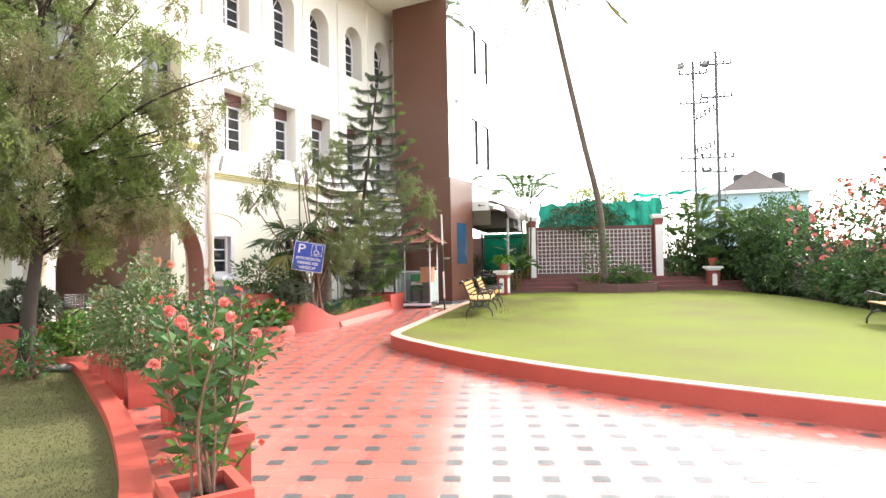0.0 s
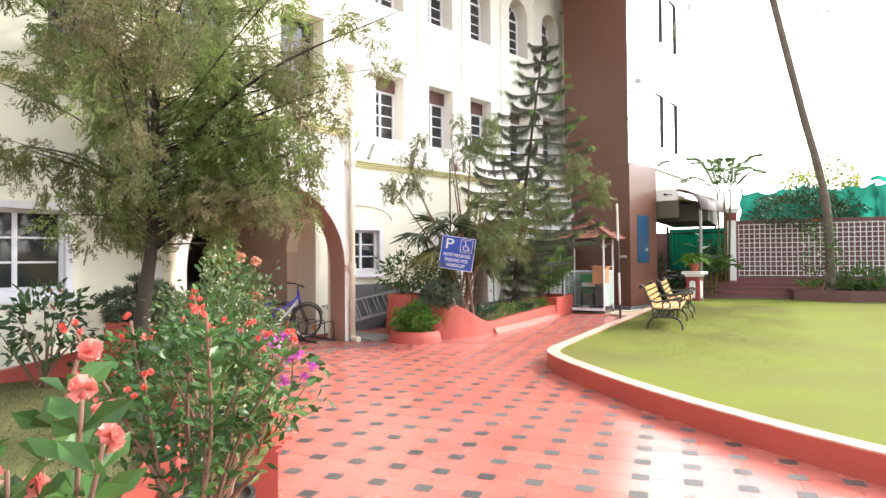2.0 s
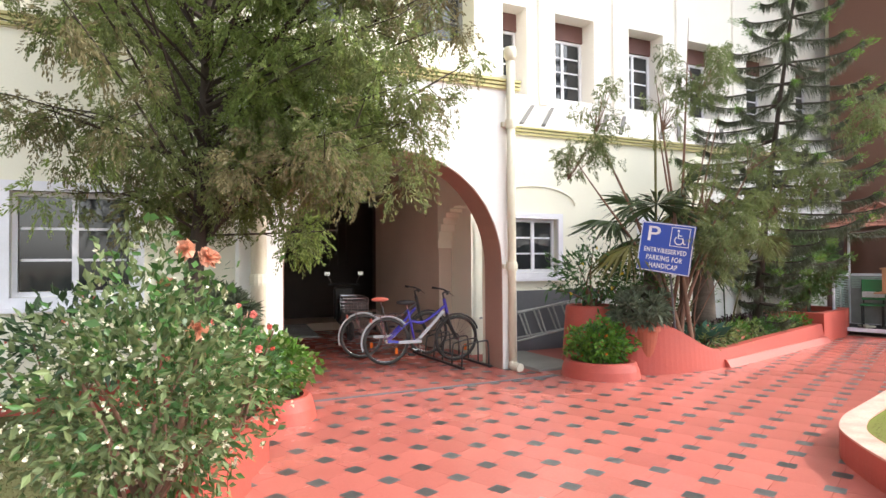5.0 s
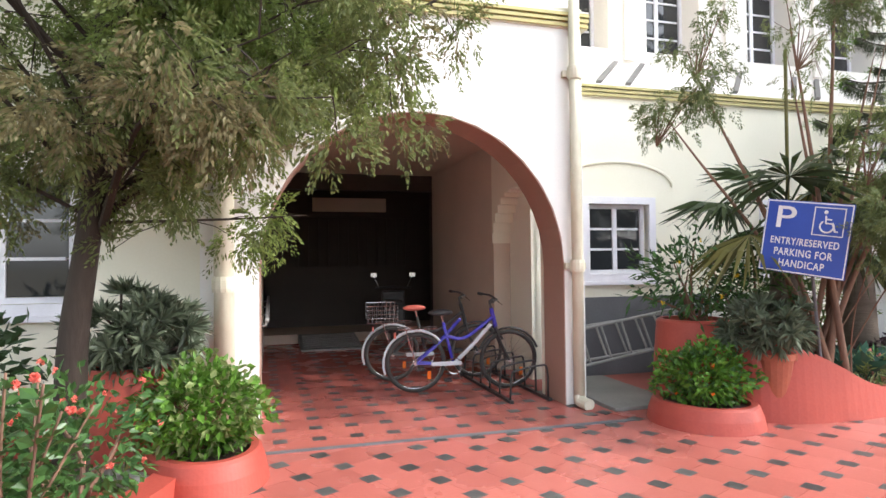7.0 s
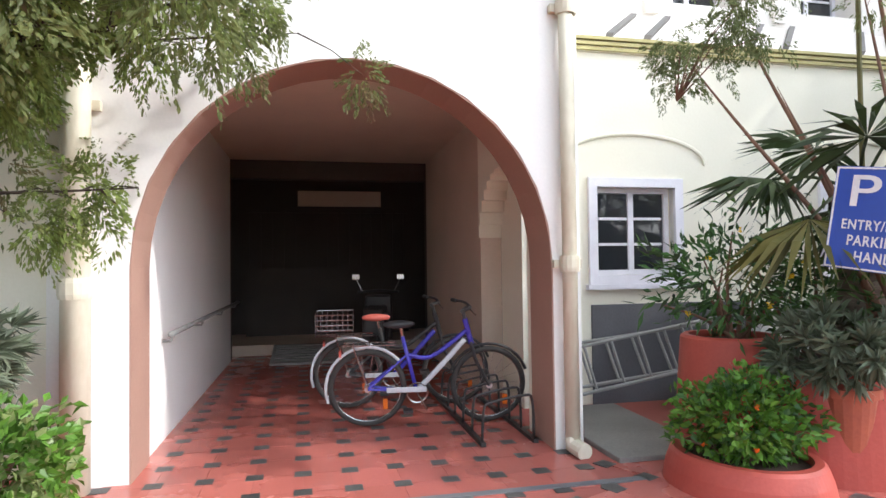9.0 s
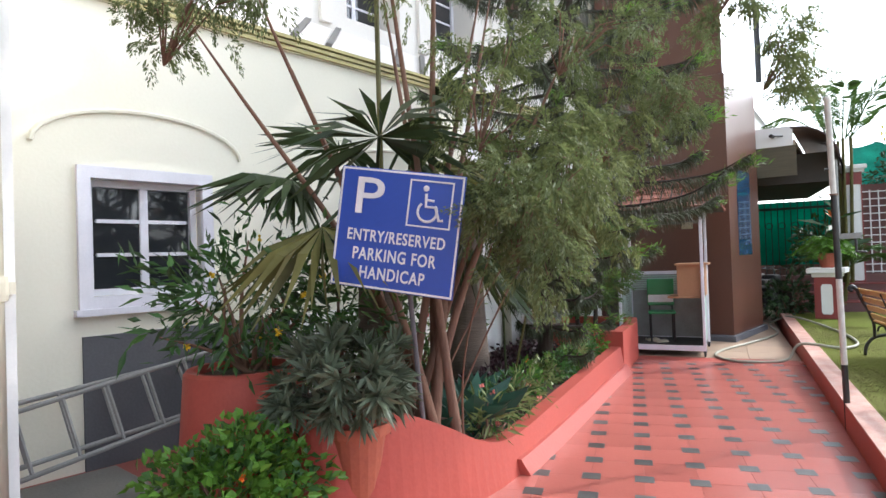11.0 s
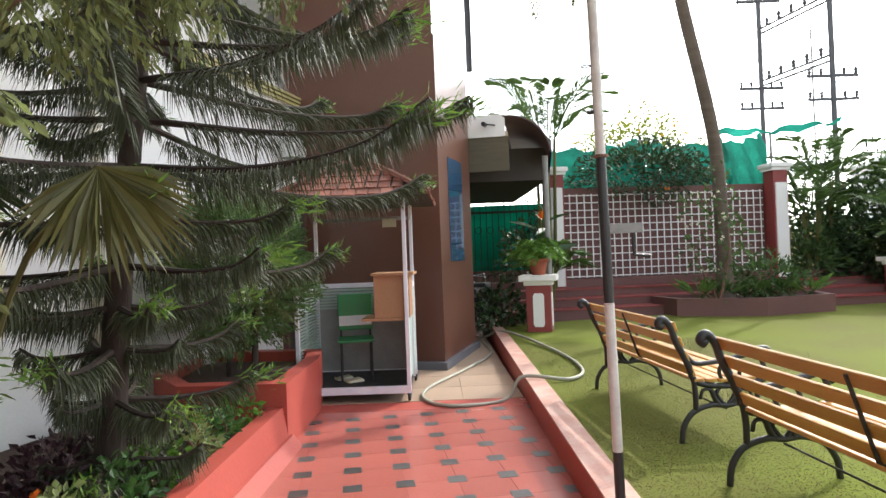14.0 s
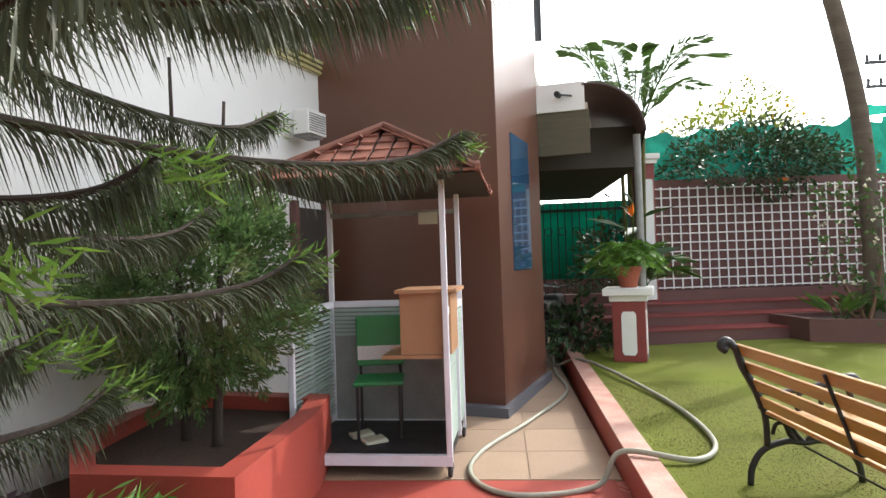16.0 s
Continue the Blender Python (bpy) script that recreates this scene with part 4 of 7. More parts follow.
part("wheelchair_symbol", bm, SIGNWHITE, sign)
part("post", tube(B(), [(0.2, 0.5, -1.36), (-0.02, 0.024, 0.2)], 0.014, 10), PLINTH, sign, "slim dark post")

# ---- striped barrier post ----
post = thing("barrier_post", "black and white striped steel post beside the kerb", "post", pose(-2.93, 15.05, 0, 0, -1, 0))
for k, (a, b) in enumerate(((0.0, 0.51), (0.512, 1.185), (1.187, 1.855), (1.857, 2.6))):
    part("band", tube(B(), [(0, 0, a), (0, 0, b)], 0.023, 16), POLEW if k % 2 else BLACKP, post, "white band" if k % 2 else "black band", smooth=False)
part("cap", lathe(B(), [(0.025, 2.6), (0.025, 2.62), (0.014, 2.64)], 16), POLEW, post)
part("hook", ring(B(), (-0.045, 0, 2.27), 0.02, 0.004, "z", 14, 5), IRON, post)
part("stub", tube(B(), [(-0.05, 0, 2.06), (-0.02, 0, 2.06)], 0.01, 8), IRON, post)
latch = part("latch_bracket", box(B(), 0.02, 0.17, -0.012, 0.012, 1.5, 1.545), GREYP, post, "rusty latch bracket")
part("latch_bolt", tube(B(), [(0.13, 0, 1.5), (0.13, 0, 1.4), (0.2, 0, 1.39)], 0.01, 6), IRON, latch)
part("stop_plate", lathe(B(), [(0.034, 1.85), (0.034, 1.862)], 16), REDBARK, post)


# ---- benches ----
def bench(m, length, label):
    base = thing("garden_bench", label, "bench", m, group="benches along the lawn")
    for y in (0.0, length):
        e = part("end_frame", tube(B(), spline([(0.0, y, 0.2), (-0.005, y, 0.36), (-0.045, y, 0.5), (-0.115, y, 0.64), (-0.15, y, 0.74), (-0.2, y, 0.785), (-0.225, y, 0.755), (-0.2, y, 0.735)], 5), [0.017] * 8 + [0.022] * 15 + [0.026] * 13, 10), IRON, base, "black cast-iron scrolled end", smooth=True)
        part("leg_arch", tube(B(), spline([(-0.1, y, 0.0), (-0.085, y, 0.1), (-0.02, y, 0.19), (0.1, y, 0.23), (0.2, y, 0.222), (0.3, y, 0.23), (0.42, y, 0.19), (0.485, y, 0.1), (0.5, y, 0.0)], 5), 0.018, 8), IRON, e, smooth=True)
        part("arm", tube(B(), spline([(-0.07, y, 0.57), (0.0, y, 0.5), (0.12, y, 0.5), (0.28, y, 0.525), (0.4, y, 0.56), (0.47, y, 0.57), (0.5, y, 0.535), (0.465, y, 0.51)], 5), [0.017] * 16 + [0.022] * 20, 8), IRON, e, smooth=True)
        part("arm_ring", ring(B(), (0.23, y, 0.435), 0.068, 0.013, "y", 24, 8), IRON, e, smooth=True)
        part("arm_support", tube(B(), spline([(0.44, y, 0.36), (0.46, y, 0.45), (0.43, y, 0.54)], 4), 0.016, 8), IRON, e, smooth=True)
        part("seat_bar", tube(B(), spline([(-0.03, y, 0.43), (0.03, y, 0.37), (0.2, y, 0.345), (0.36, y, 0.36), (0.46, y, 0.375)], 5), 0.019, 8), IRON, e, smooth=True)
        part("front_strut", tube(B(), spline([(0.43, y, 0.36), (0.41, y, 0.27), (0.42, y, 0.19)], 4), 0.017, 8), IRON, e, smooth=True)
        for sg in (-1, 1):
            part("scroll", tube(B(), spline([(0.2 + sg * 0.17, y, 0.27), (0.2 + sg * 0.15, y, 0.325), (0.2 + sg * 0.1, y, 0.325), (0.2 + sg * 0.075, y, 0.27), (0.2 + sg * 0.045, y, 0.225)], 5), [0.011] * 10 + [0.017] * 11, 8), IRON, e, smooth=True)
            part("scroll", tube(B(), spline([(0.2 + sg * 0.035, y, 0.345), (0.2 + sg * 0.06, y, 0.3), (0.2 + sg * 0.03, y, 0.25), (0.2, y, 0.222)], 5), 0.013, 8), IRON, e, smooth=True)
    part("tie_rod", tube(B(), [(0.2, 0, 0.2), (0.2, length, 0.2)], 0.006, 6), IRON, base)
    part("mid_strap", tube(B(), [(-0.145, length / 2, 0.75), (-0.03, length / 2, 0.42), (0.1, length / 2, 0.36), (0.45, length / 2, 0.385)], 0.009, 6), IRON, base)
    for k, (x, z) in enumerate(((-0.155, 0.735), (-0.12, 0.64), (-0.085, 0.545), (-0.05, 0.45))):
        part("back_slat", bevel(box(B(), -0.011, 0.011, 0.0 - 0.02, length + 0.02, -0.034, 0.034, pose(x + 0.03, 0, z, 0, -20, 0)), 0.005, 1), WOOD, base)
    for k in range(6):
        x = 0.02 + k * 0.085
        part("seat_slat", bevel(box(B(), x - 0.033, x + 0.033, -0.02, length + 0.02, 0.37 + 0.012 * abs(k - 2.5) / 2.5, 0.392 + 0.012 * abs(k - 2.5) / 2.5), 0.005, 1), WOOD, base)
    return base


bench(pose(-2.05, 13.6, 0.19, 0, 0, 3.5), 1.82, "slatted wooden garden bench with black iron ends near the post")
bench(pose(-2.12, 16.12, 0.19, 0, 0, 4.0), 1.6, "slatted wooden garden bench with black iron ends further on")
bench(pose(5.9, 12.2, 0.19, 0, 0, 175), 1.6, "slatted garden bench at the edge of the flower border")

# ---- watchman's booth ----
booth = thing("guard_booth", "small wheeled guard booth with a shingled hip roof", "booth", pose(-5.13, 18.4, 0.0, 0, 0, -2))
W_, D_ = 1.1, 0.95
part("floor_tray", box(B(), 0.0, W_, 0.0, D_, 0.1, 0.14), BLACKP, booth, "black rubber floor")
for x, y in ((0, 0), (W_, 0), (0, D_), (W_, D_)):
    part("corner_post", bevel(box(B(), x - 0.02, x + 0.02, y - 0.02, y + 0.02, 0.1, 1.1 if (x, y) == (0, 0) else 2.06), 0.004, 1), FRAME, booth)
    c = part("castor", ring(B(), (x, y, 0.045), 0.03, 0.015, "x", 18, 8), RUBBER, booth, smooth=True)
    part("castor_fork", box(B(), x - 0.025, x + 0.025, y - 0.015, y + 0.015, 0.06, 0.1), GREYP, c)
part("bottom_rail", box(B(), -0.02, W_ + 0.02, -0.025, 0.02, 0.08, 0.15), FRAME, booth)
part("bottom_rail", box(B(), -0.02, W_ + 0.02, D_ - 0.02, D_ + 0.02, 0.08, 0.15), FRAME, booth)
for a in ((0, W_, D_ - 0.02, D_ + 0.02), (-0.02, 0.02, 0, D_), (W_ - 0.02, W_ + 0.02, 0.0, D_)):
    part("top_rail", box(B(), a[0], a[1], a[2], a[3], 1.1, 1.15), FRAME, booth)
part("rear_panel", box(B(), 0.02, W_ - 0.02, D_ - 0.008, D_, 0.15, 1.1), GREYP, booth)
for k in range(26):
    z = 0.2 + k * 0.034
    part("side_louvre", box(B(), -0.012, 0.012, 0.03, D_ - 0.03, z, z + 0.017), LOUVRE, booth)
    part("side_louvre", box(B(), W_ - 0.012, W_ + 0.012, 0.03, D_ - 0.03, z, z + 0.026), LOUVRE, booth)
for k in range(7):
    part("rear_slat", box(B(), 0.03, W_ - 0.03, D_ - 0.03, D_ - 0.012, 0.86 + k * 0.034, 0.88 + k * 0.034), LOUVRE, booth)
for x in (-0.02, W_ + 0.02):
    part("side_stile", box(B(), x - 0.012, x + 0.012, D_ / 2 - 0.012, D_ / 2 + 0.012, 0.15, 1.1), FRAME, booth)
cab = part("desk_cabinet", bevel(box(B(), W_ - 0.33, W_ + 0.03, 0.06, 0.5, 0.82, 1.25), 0.004, 1), PLY, booth, "orange plywood desk cabinet")
part("desk_top", box(B(), W_ - 0.35, W_ + 0.08, 0.0, 0.54, 1.25, 1.275), PLY, cab)
part("desk_shelf", box(B(), W_ - 0.46, W_ - 0.0, 0.04, 0.5, 0.795, 0.82), PLY, cab)
part("notice", box(B(), 0.78, 0.94, D_ - 0.028, D_ - 0.02, 1.78, 1.88), WHITEP, booth, "small white paper notice")
part("notice_bar", box(B(), 0.0, W_, D_ - 0.02, D_ + 0.02, 1.86, 1.9), GREYP, booth)
# hip roof: rafters and shingle courses
eave, apex = 2.02, 2.48
hw, cx, cy = 0.76, W_ / 2 + 0.06, D_ / 2
bm = B()
v = [bm.verts.new(p) for p in ((cx - hw, cy - hw, eave), (cx + hw, cy - hw, eave), (cx + hw, cy + hw, eave), (cx - hw, cy + hw, eave), (cx, cy, apex))]
for i in range(4):
    bm.faces.new((v[i], v[(i + 1) % 4], v[4]))
bm.faces.new((v[3], v[2], v[1], v[0]))
roof = part("roof_deck", bm, WOODSHADE, booth, "wooden underside of the roof")
shingle = B()
box(shingle, -0.055, 0.055, -0.08, 0.08, 0.0, 0.014)
sh_me = bpy.data.meshes.new("shingle")
shingle.to_mesh(sh_me)
shingle.free()
sh_me.materials.append(ROOF)
pitch_ = math.degrees(math.atan2(apex - eave, hw))
for side in range(4):
    for row in range(6):
        t = row / 6
        half_w = hw * (1 - t) + 0.02
        cnt = max(1, int(half_w * 2 / 0.12))
        for k in range(cnt):
            u = (k + 0.5) / cnt * 2 - 1
            o = new("shingle", sh_me)
            o.parent = roof
            o.matrix_basis = Matrix.Translation((cx, cy, 0)) @ pose(0, 0, 0, 0, 0, 90 * side) @ Matrix.Translation((u * half_w, -hw * (1 - t) + 0.06, eave + (apex - eave) * t + 0.045)) @ pose(0, 0, 0, pitch_ - 5 + RNG.uniform(-3, 3), RNG.uniform(-3, 3), RNG.uniform(-4, 4))
for k in range(4):
    a = radians(45 + 90 * k)
    part("ridge_cap", tube(B(), [(cx + 1.42 * hw * math.cos(a), cy + 1.42 * hw * math.sin(a), eave + 0.03), (cx, cy, apex + 0.05)], 0.03, 8), ROOF, roof)
chair = thing("plastic_chair", "green plastic chair with a white band inside the booth", "chair", pose(-4.62, 18.95, 0.14, 0, 0, 8))
part("seat", bevel(box(B(), -0.19, 0.19, -0.2, 0.2, 0.4, 0.43), 0.012), GREEN, chair)
part("backrest", bevel(box(B(), -0.19, 0.19, 0.15, 0.18, 0.5, 0.9), 0.012), GREEN, chair)
part("band", box(B(), -0.18, 0.18, 0.142, 0.15, 0.55, 0.66), SIGNWHITE, chair, "white printed band")
for x in (-0.16, 0.16):
    part("leg", tube(B(), [(x, -0.17, 0.0), (x, -0.17, 0.4)], 0.012, 8), IRON, chair)
    part("leg", tube(B(), [(x, 0.17, 0.0), (x, 0.17, 0.55)], 0.012, 8), IRON, chair)
for x, y in ((-4.62, 18.7), (-4.75, 18.85)):
    bm = bevel(box(B(), -0.09, 0.09, -0.07, 0.07, 0, 0.05), 0.02, 2)
    for v in bm.verts:
        v.co.z *= 0.6 + 0.5 * math.sin(v.co.x * 40)
    solo("cloth_rag", bm, WHITEP, "crumpled pale cloth on the booth floor", "cloth", pose(x, y, 0.141, 0, 0, 30))
ac = thing("ac_unit", "white air conditioner box on the wall beside the tower", "air conditioner", F @ Matrix.Translation((17.42, 11.0, 2.74)) @ Matrix.Scale(0.52, 4))
part("casing", bevel(box(B(), 0, 0.6, 0, 0.33, 0, 0.45), 0.015, 2), WHITE, ac)
for k in range(8):
    part("louvre", box(B(), 0.04, 0.56, -0.012, 0.0, 0.05 + k * 0.045, 0.07 + k * 0.045), GREYP, ac)
part("bracket", box(B(), 0.05, 0.55, 0.05, 0.36, -0.04, 0.0), GREYP, ac)

# ---- canopy, gate and painted-dark porch beyond the tower ----
can = thing("entrance_canopy", "white fascia and curved brown awning over the side entrance", "canopy", pose(-3.3, 21.85, 0, 0, 0, -10))
part("fascia", bevel(box(B(), 0.0, 0.75, 0, 0.1, 3.25, 3.6), 0.006), WHITE, can, "white fascia board")
part("soffit", box(B(), 0.0, 0.78, 0.1, 3.6, 3.28, 3.36), TUNNEL, can)
bm = B()
prof = arc_pts((0.78, 0, 2.9), 0.68, 95, 5, 10)
rows_ = [[bm.verts.new((p[0], y, p[2])) for p in prof] for y in (0.0, 3.6)]
rows2 = [[bm.verts.new((0.78 + (p[0] - 0.78) * 0.95, y, 2.9 + (p[2] - 2.9) * 0.95)) for p in prof] for y in (0.0, 3.6)]
for i in range(10):
    bm.faces.new((rows_[0][i], rows_[0][i + 1], rows_[1][i + 1], rows_[1][i]))
    bm.faces.new((rows2[0][i + 1], rows2[0][i], rows2[1][i], rows2[1][i + 1]))
    for a, b in ((rows_[0], rows2[0]), (rows2[1], rows_[1])):
        bm.faces.new((a[i + 1], a[i], b[i], b[i + 1]))
part("awning", bm, AWNING, can, "curved brown polycarbonate awning", smooth=True)
part("valance", box(B(), 0.0, 0.8, 0.02, 0.06, 2.72, 3.25), material("striped_blind_cloth", (0.12, 0.10, 0.065), (0.08, 0.07, 0.045), rough=0.8, scale=2, fine=40, stretch=(1, 1, 12)), can, "rolled bamboo blind")
cm = part("camera_arm", tube(B(), [(0.45, -0.12, 3.43), (0.6, 0.0, 3.43)], 0.012, 8), IRON, can)
part("camera_head", tube(B(), [(0.43, -0.16, 3.43), (0.45, -0.06, 3.43)], 0.035, 12), IRON, cm)
for y in (0.3, 3.4):
    part("column", tube(B(), [(1.35, y, 0.0), (1.35, y, 2.95)], 0.045, 12), GREYP, can)
gate = thing("metal_gate", "ornate metal gate backed with green shade net", "gate", pose(-3.5, 27.2, 0.1, 0, 0, -4))
bm = box(B(), 0, 2.9, -0.02, 0.02, 0.1, 0.16)
box(bm, 0, 2.9, -0.02, 0.02, 2.3, 2.36)
part("gate_frame", bm, IRON, gate)
for k in range(20):
    part("bar", tube(B(), [(0.05 + k * 0.147, 0, 0.16), (0.05 + k * 0.147, 0, 2.55)], 0.012, 6), IRON, gate)
for k in range(9):
    part("scroll", ring(B(), (0.3 + k * 0.29, 0, 1.9), 0.08, 0.01, "y", 18, 6), IRON, gate)
for x in (-0.06, 2.96):
    part("gate_post", tube(B(), [(x, 0, -0.25), (x, 0, 2.6)], 0.05, 10), IRON, gate)
part("net_backing", box(B(), 0, 2.9, 0.06, 0.065, 0.9, 2.5), NET, gate, "green shade net")
for x, y, z in ((-2.9, 23.9, 0), (-3.15, 24.6, 0)):
    mb = thing("parked_motorbike", "dark motorbike parked in the shade of the porch", "motorbike", pose(x, y, z, 0, 0, 70), group="motorbikes at the porch")
    for xx in (-0.6, 0.6):
        part("wheel", ring(B(), (xx, 0, 0.3), 0.25, 0.05, "y", 24, 8), RUBBER, mb, smooth=True)
    part("engine_block", bevel(box(B(), -0.25, 0.3, -0.13, 0.13, 0.25, 0.62), 0.05, 2), BLACKP, mb)
    part("fuel_tank", bevel(box(B(), 0.0, 0.42, -0.14, 0.14, 0.66, 0.88), 0.06, 3), BLACKP, mb)
    part("saddle", bevel(box(B(), -0.6, 0.02, -0.12, 0.12, 0.7, 0.8), 0.03, 2), RUBBER, mb)
    part("handlebar", tube(B(), [(0.4, -0.33, 1.02), (0.5, 0, 0.98), (0.4, 0.33, 1.02)], 0.014, 8), CHROME, mb)
    part("fork", tube(B(), [(0.6, 0, 0.3), (0.45, 0, 0.98)], 0.03, 8), CHROME, mb)

# added dark slab that gives the shaded band under the canopy
solo("ceiling_side_shade", box(B(), -3.3, -1.75, 22.6, 27.0, 2.65, 3.2), WOODSHADE, "dark slab added for the shade under the canopy", "porch roof", kind="structure")
# added backdrop: darkens the gap behind the gate where foliage stands
solo("wall_side_backdrop", box(B(), -5.5, -0.9, 28.5, 28.8, -0.12, 2.5), BRICKW, "dark backdrop wall added behind the side yard", "wall", kind="structure")
# ---- hose ----
hose = solo("garden_hose", tube(B(), spline([(-2.95, 23.2, 0.02), (-3.0, 22.0, 0.02), (-2.98, 20.9, 0.02), (-3.4, 19.8, 0.02), (-3.84, 18.85, 0.02), (-3.88, 18.3, 0.02), (-3.6, 18.0, 0.02), (-3.1, 18.12, 0.03), (-2.93, 18.15, 0.235), (-2.5, 18.05, 0.215), (-2.26, 18.55, 0.215), (-2.3, 19.8, 0.215), (-2.7, 21.6, 0.235), (-2.98, 22.3, 0.06), (-3.1, 23.0, 0.02)], 8), 0.018, 8), HOSE, "pale garden hose looped over path and kerb", "hose", smooth=True)

# ---- trellis wall, pillars, steps at the head of the lawn ----
TW = pose(-1.0, 25.1, 0, 0, 0, 5.5)
solo("wall_trellis", box(B(), -0.2, 4.75, 0.06, 0.3, -0.1, 2.75), BRICKW, "maroon painted boundary wall", "wall", TW, kind="structure")
solo("step_terrace", box(B(), -1.6, 9.0, -0.25, 0.06, -0.1, 0.82), BRICKW, "red painted terrace at the boundary wall", "step", TW, kind="structure")
for k in range(3):
    st = thing("step", "low red painted garden step", "step", TW, kind="structure", group="garden steps")
    y0 = -1.75 + k * 0.5
    part("riser", box(B(), -1.6, 9.0, y0, -0.25, -0.1 + 0.0, 0.34 + k * 0.15), BRICKW, st)
    part("tread", box(B(), -1.62, 9.0, y0 - 0.02, y0 + 0.5, 0.342 + k * 0.15, 0.36 + k * 0.15), MAROONP, st)
grid = thing("trellis", "white painted square trellis on the boundary wall", "trellis", TW)
for k in range(29):
    x = 0.02 + k * 0.16
    part("upright", bevel(box(B(), x - 0.012, x + 0.012, 0.0, 0.02, 0.84, 2.62), 0.004, 1), WHITE, grid)
for k in range(12):
    z = 0.87 + k * 0.156
    part("crossbar", bevel(box(B(), -0.02, 4.55, -0.015, 0.0, z - 0.011, z + 0.011), 0.004, 1), WHITE, grid)
part("bracket_lamp", bevel(box(B(), 2.25, 2.4, -0.05, 0.05, 2.66, 2.72), 0.006), ORANGE, grid, "small orange plate")


def pillar(m, h, label):
    base = thing("gate_pillar", label, "pillar", m, group="pillars of the boundary wall")
    part("shaft", bevel(box(B(), -0.17, 0.17, -0.17, 0.17, 0, h - 0.15), 0.01), MAROONP, base)
    part("panel", bevel(box(B(), -0.135, 0.135, -0.19, -0.171, 0.5, h - 0.42), 0.03, 2), WHITE, base, "white moulded panel")
    part("capital", bevel(box(B(), -0.21, 0.21, -0.21, 0.21, h - 0.16, h - 0.09), 0.01), WHITE, base)
    part("cap", bevel(box(B(), -0.25, 0.25, -0.25, 0.25, h - 0.09, h), 0.012), WHITE, base)


pillar(pose(-1.2, 24.9, 0.2, 0, 0, 5), 2.95, "red and white boundary pillar with a white cap")
pillar(pose(3.75, 25.4, 0.2, 0, 0, 5), 2.95, "red and white boundary pillar with a white cap")


def pedestal(m, label):
    base = thing("plant_pedestal", label, "pedestal", m, group="pedestals at the lawn")
    part("shaft", bevel(box(B(), -0.19, 0.19, -0.19, 0.19, 0, 0.72), 0.01), MAROONP, base)
    bm = B()
    prism(bm, [(-0.085, 0.12), (-0.06, 0.08), (0.06, 0.08), (0.085, 0.12), (0.085, 0.56), (0.06, 0.6), (-0.06, 0.6), (-0.085, 0.56)], 0, 0.012)
    pl = part("plaque", bm, WHITE, base, "white moulded plaque")
    pl.matrix_basis = pose(0, -0.19, 0, 90, 0, 0)
    bm = B()
    prism(bm, [(-0.085, 0.12), (-0.06, 0.08), (0.06, 0.08), (0.085, 0.12), (0.085, 0.56), (0.06, 0.6), (-0.06, 0.6), (-0.085, 0.56)], 0, 0.012)
    pl = part("plaque", bm, WHITE, base, "white moulded plaque")
    pl.matrix_basis = pose(0.19, 0, 0, 90, 0, 90)
    part("neck", bevel(box(B(), -0.22, 0.22, -0.22, 0.22, 0.721, 0.79), 0.012), WHITE, base)
    part("slab", bevel(box(B(), -0.29, 0.29, -0.29, 0.29, 0.79, 0.88), 0.015), WHITE, base)
    return base


pedestal(pose(-2.1, 21.85, 0.19, 0, 0, -15), "red pedestal with white plaques carrying a fern")
pedestal(pose(5.5, 24.2, 0.19, 0, 0, 5), "weathered pedestal with a white cap and a potted plant")
palm_box = thing("palm_planter", "low dark red angular planter at the foot of the palm", "planter", pose(0, 0, 0))
PB = [(0.55, 23.05), (1.9, 22.55), (3.3, 22.9), (3.5, 23.8), (2.0, 24.2), (0.4, 23.9)]
PBI = [(1.95 + (x - 1.95) * 0.9, 23.35 + (y - 23.35) * 0.86) for x, y in PB]


def planter_wall(bm, outer, inner, z0, z1):
    n = len(outer)
    rings_ = [[bm.verts.new((*p, z)) for p in poly] for poly, z in ((outer, z0), (outer, z1), (inner, z1), (inner, z0))]
    for a, b in zip(rings_, rings_[1:] + rings_[:1]):
        for i in range(n):
            bm.faces.new((a[i], a[(i + 1) % n], b[(i + 1) % n], b[i]))
    return bm


part("planter_wall", planter_wall(B(), PB, PBI, 0.1, 0.5), BRICKW, palm_box)
part("planter_soil", prism(B(), [(1.95 + (x - 1.95) * 0.92, 23.35 + (y - 23.35) * 0.9) for x, y in PB], 0.1, 0.44), SOIL, palm_box)

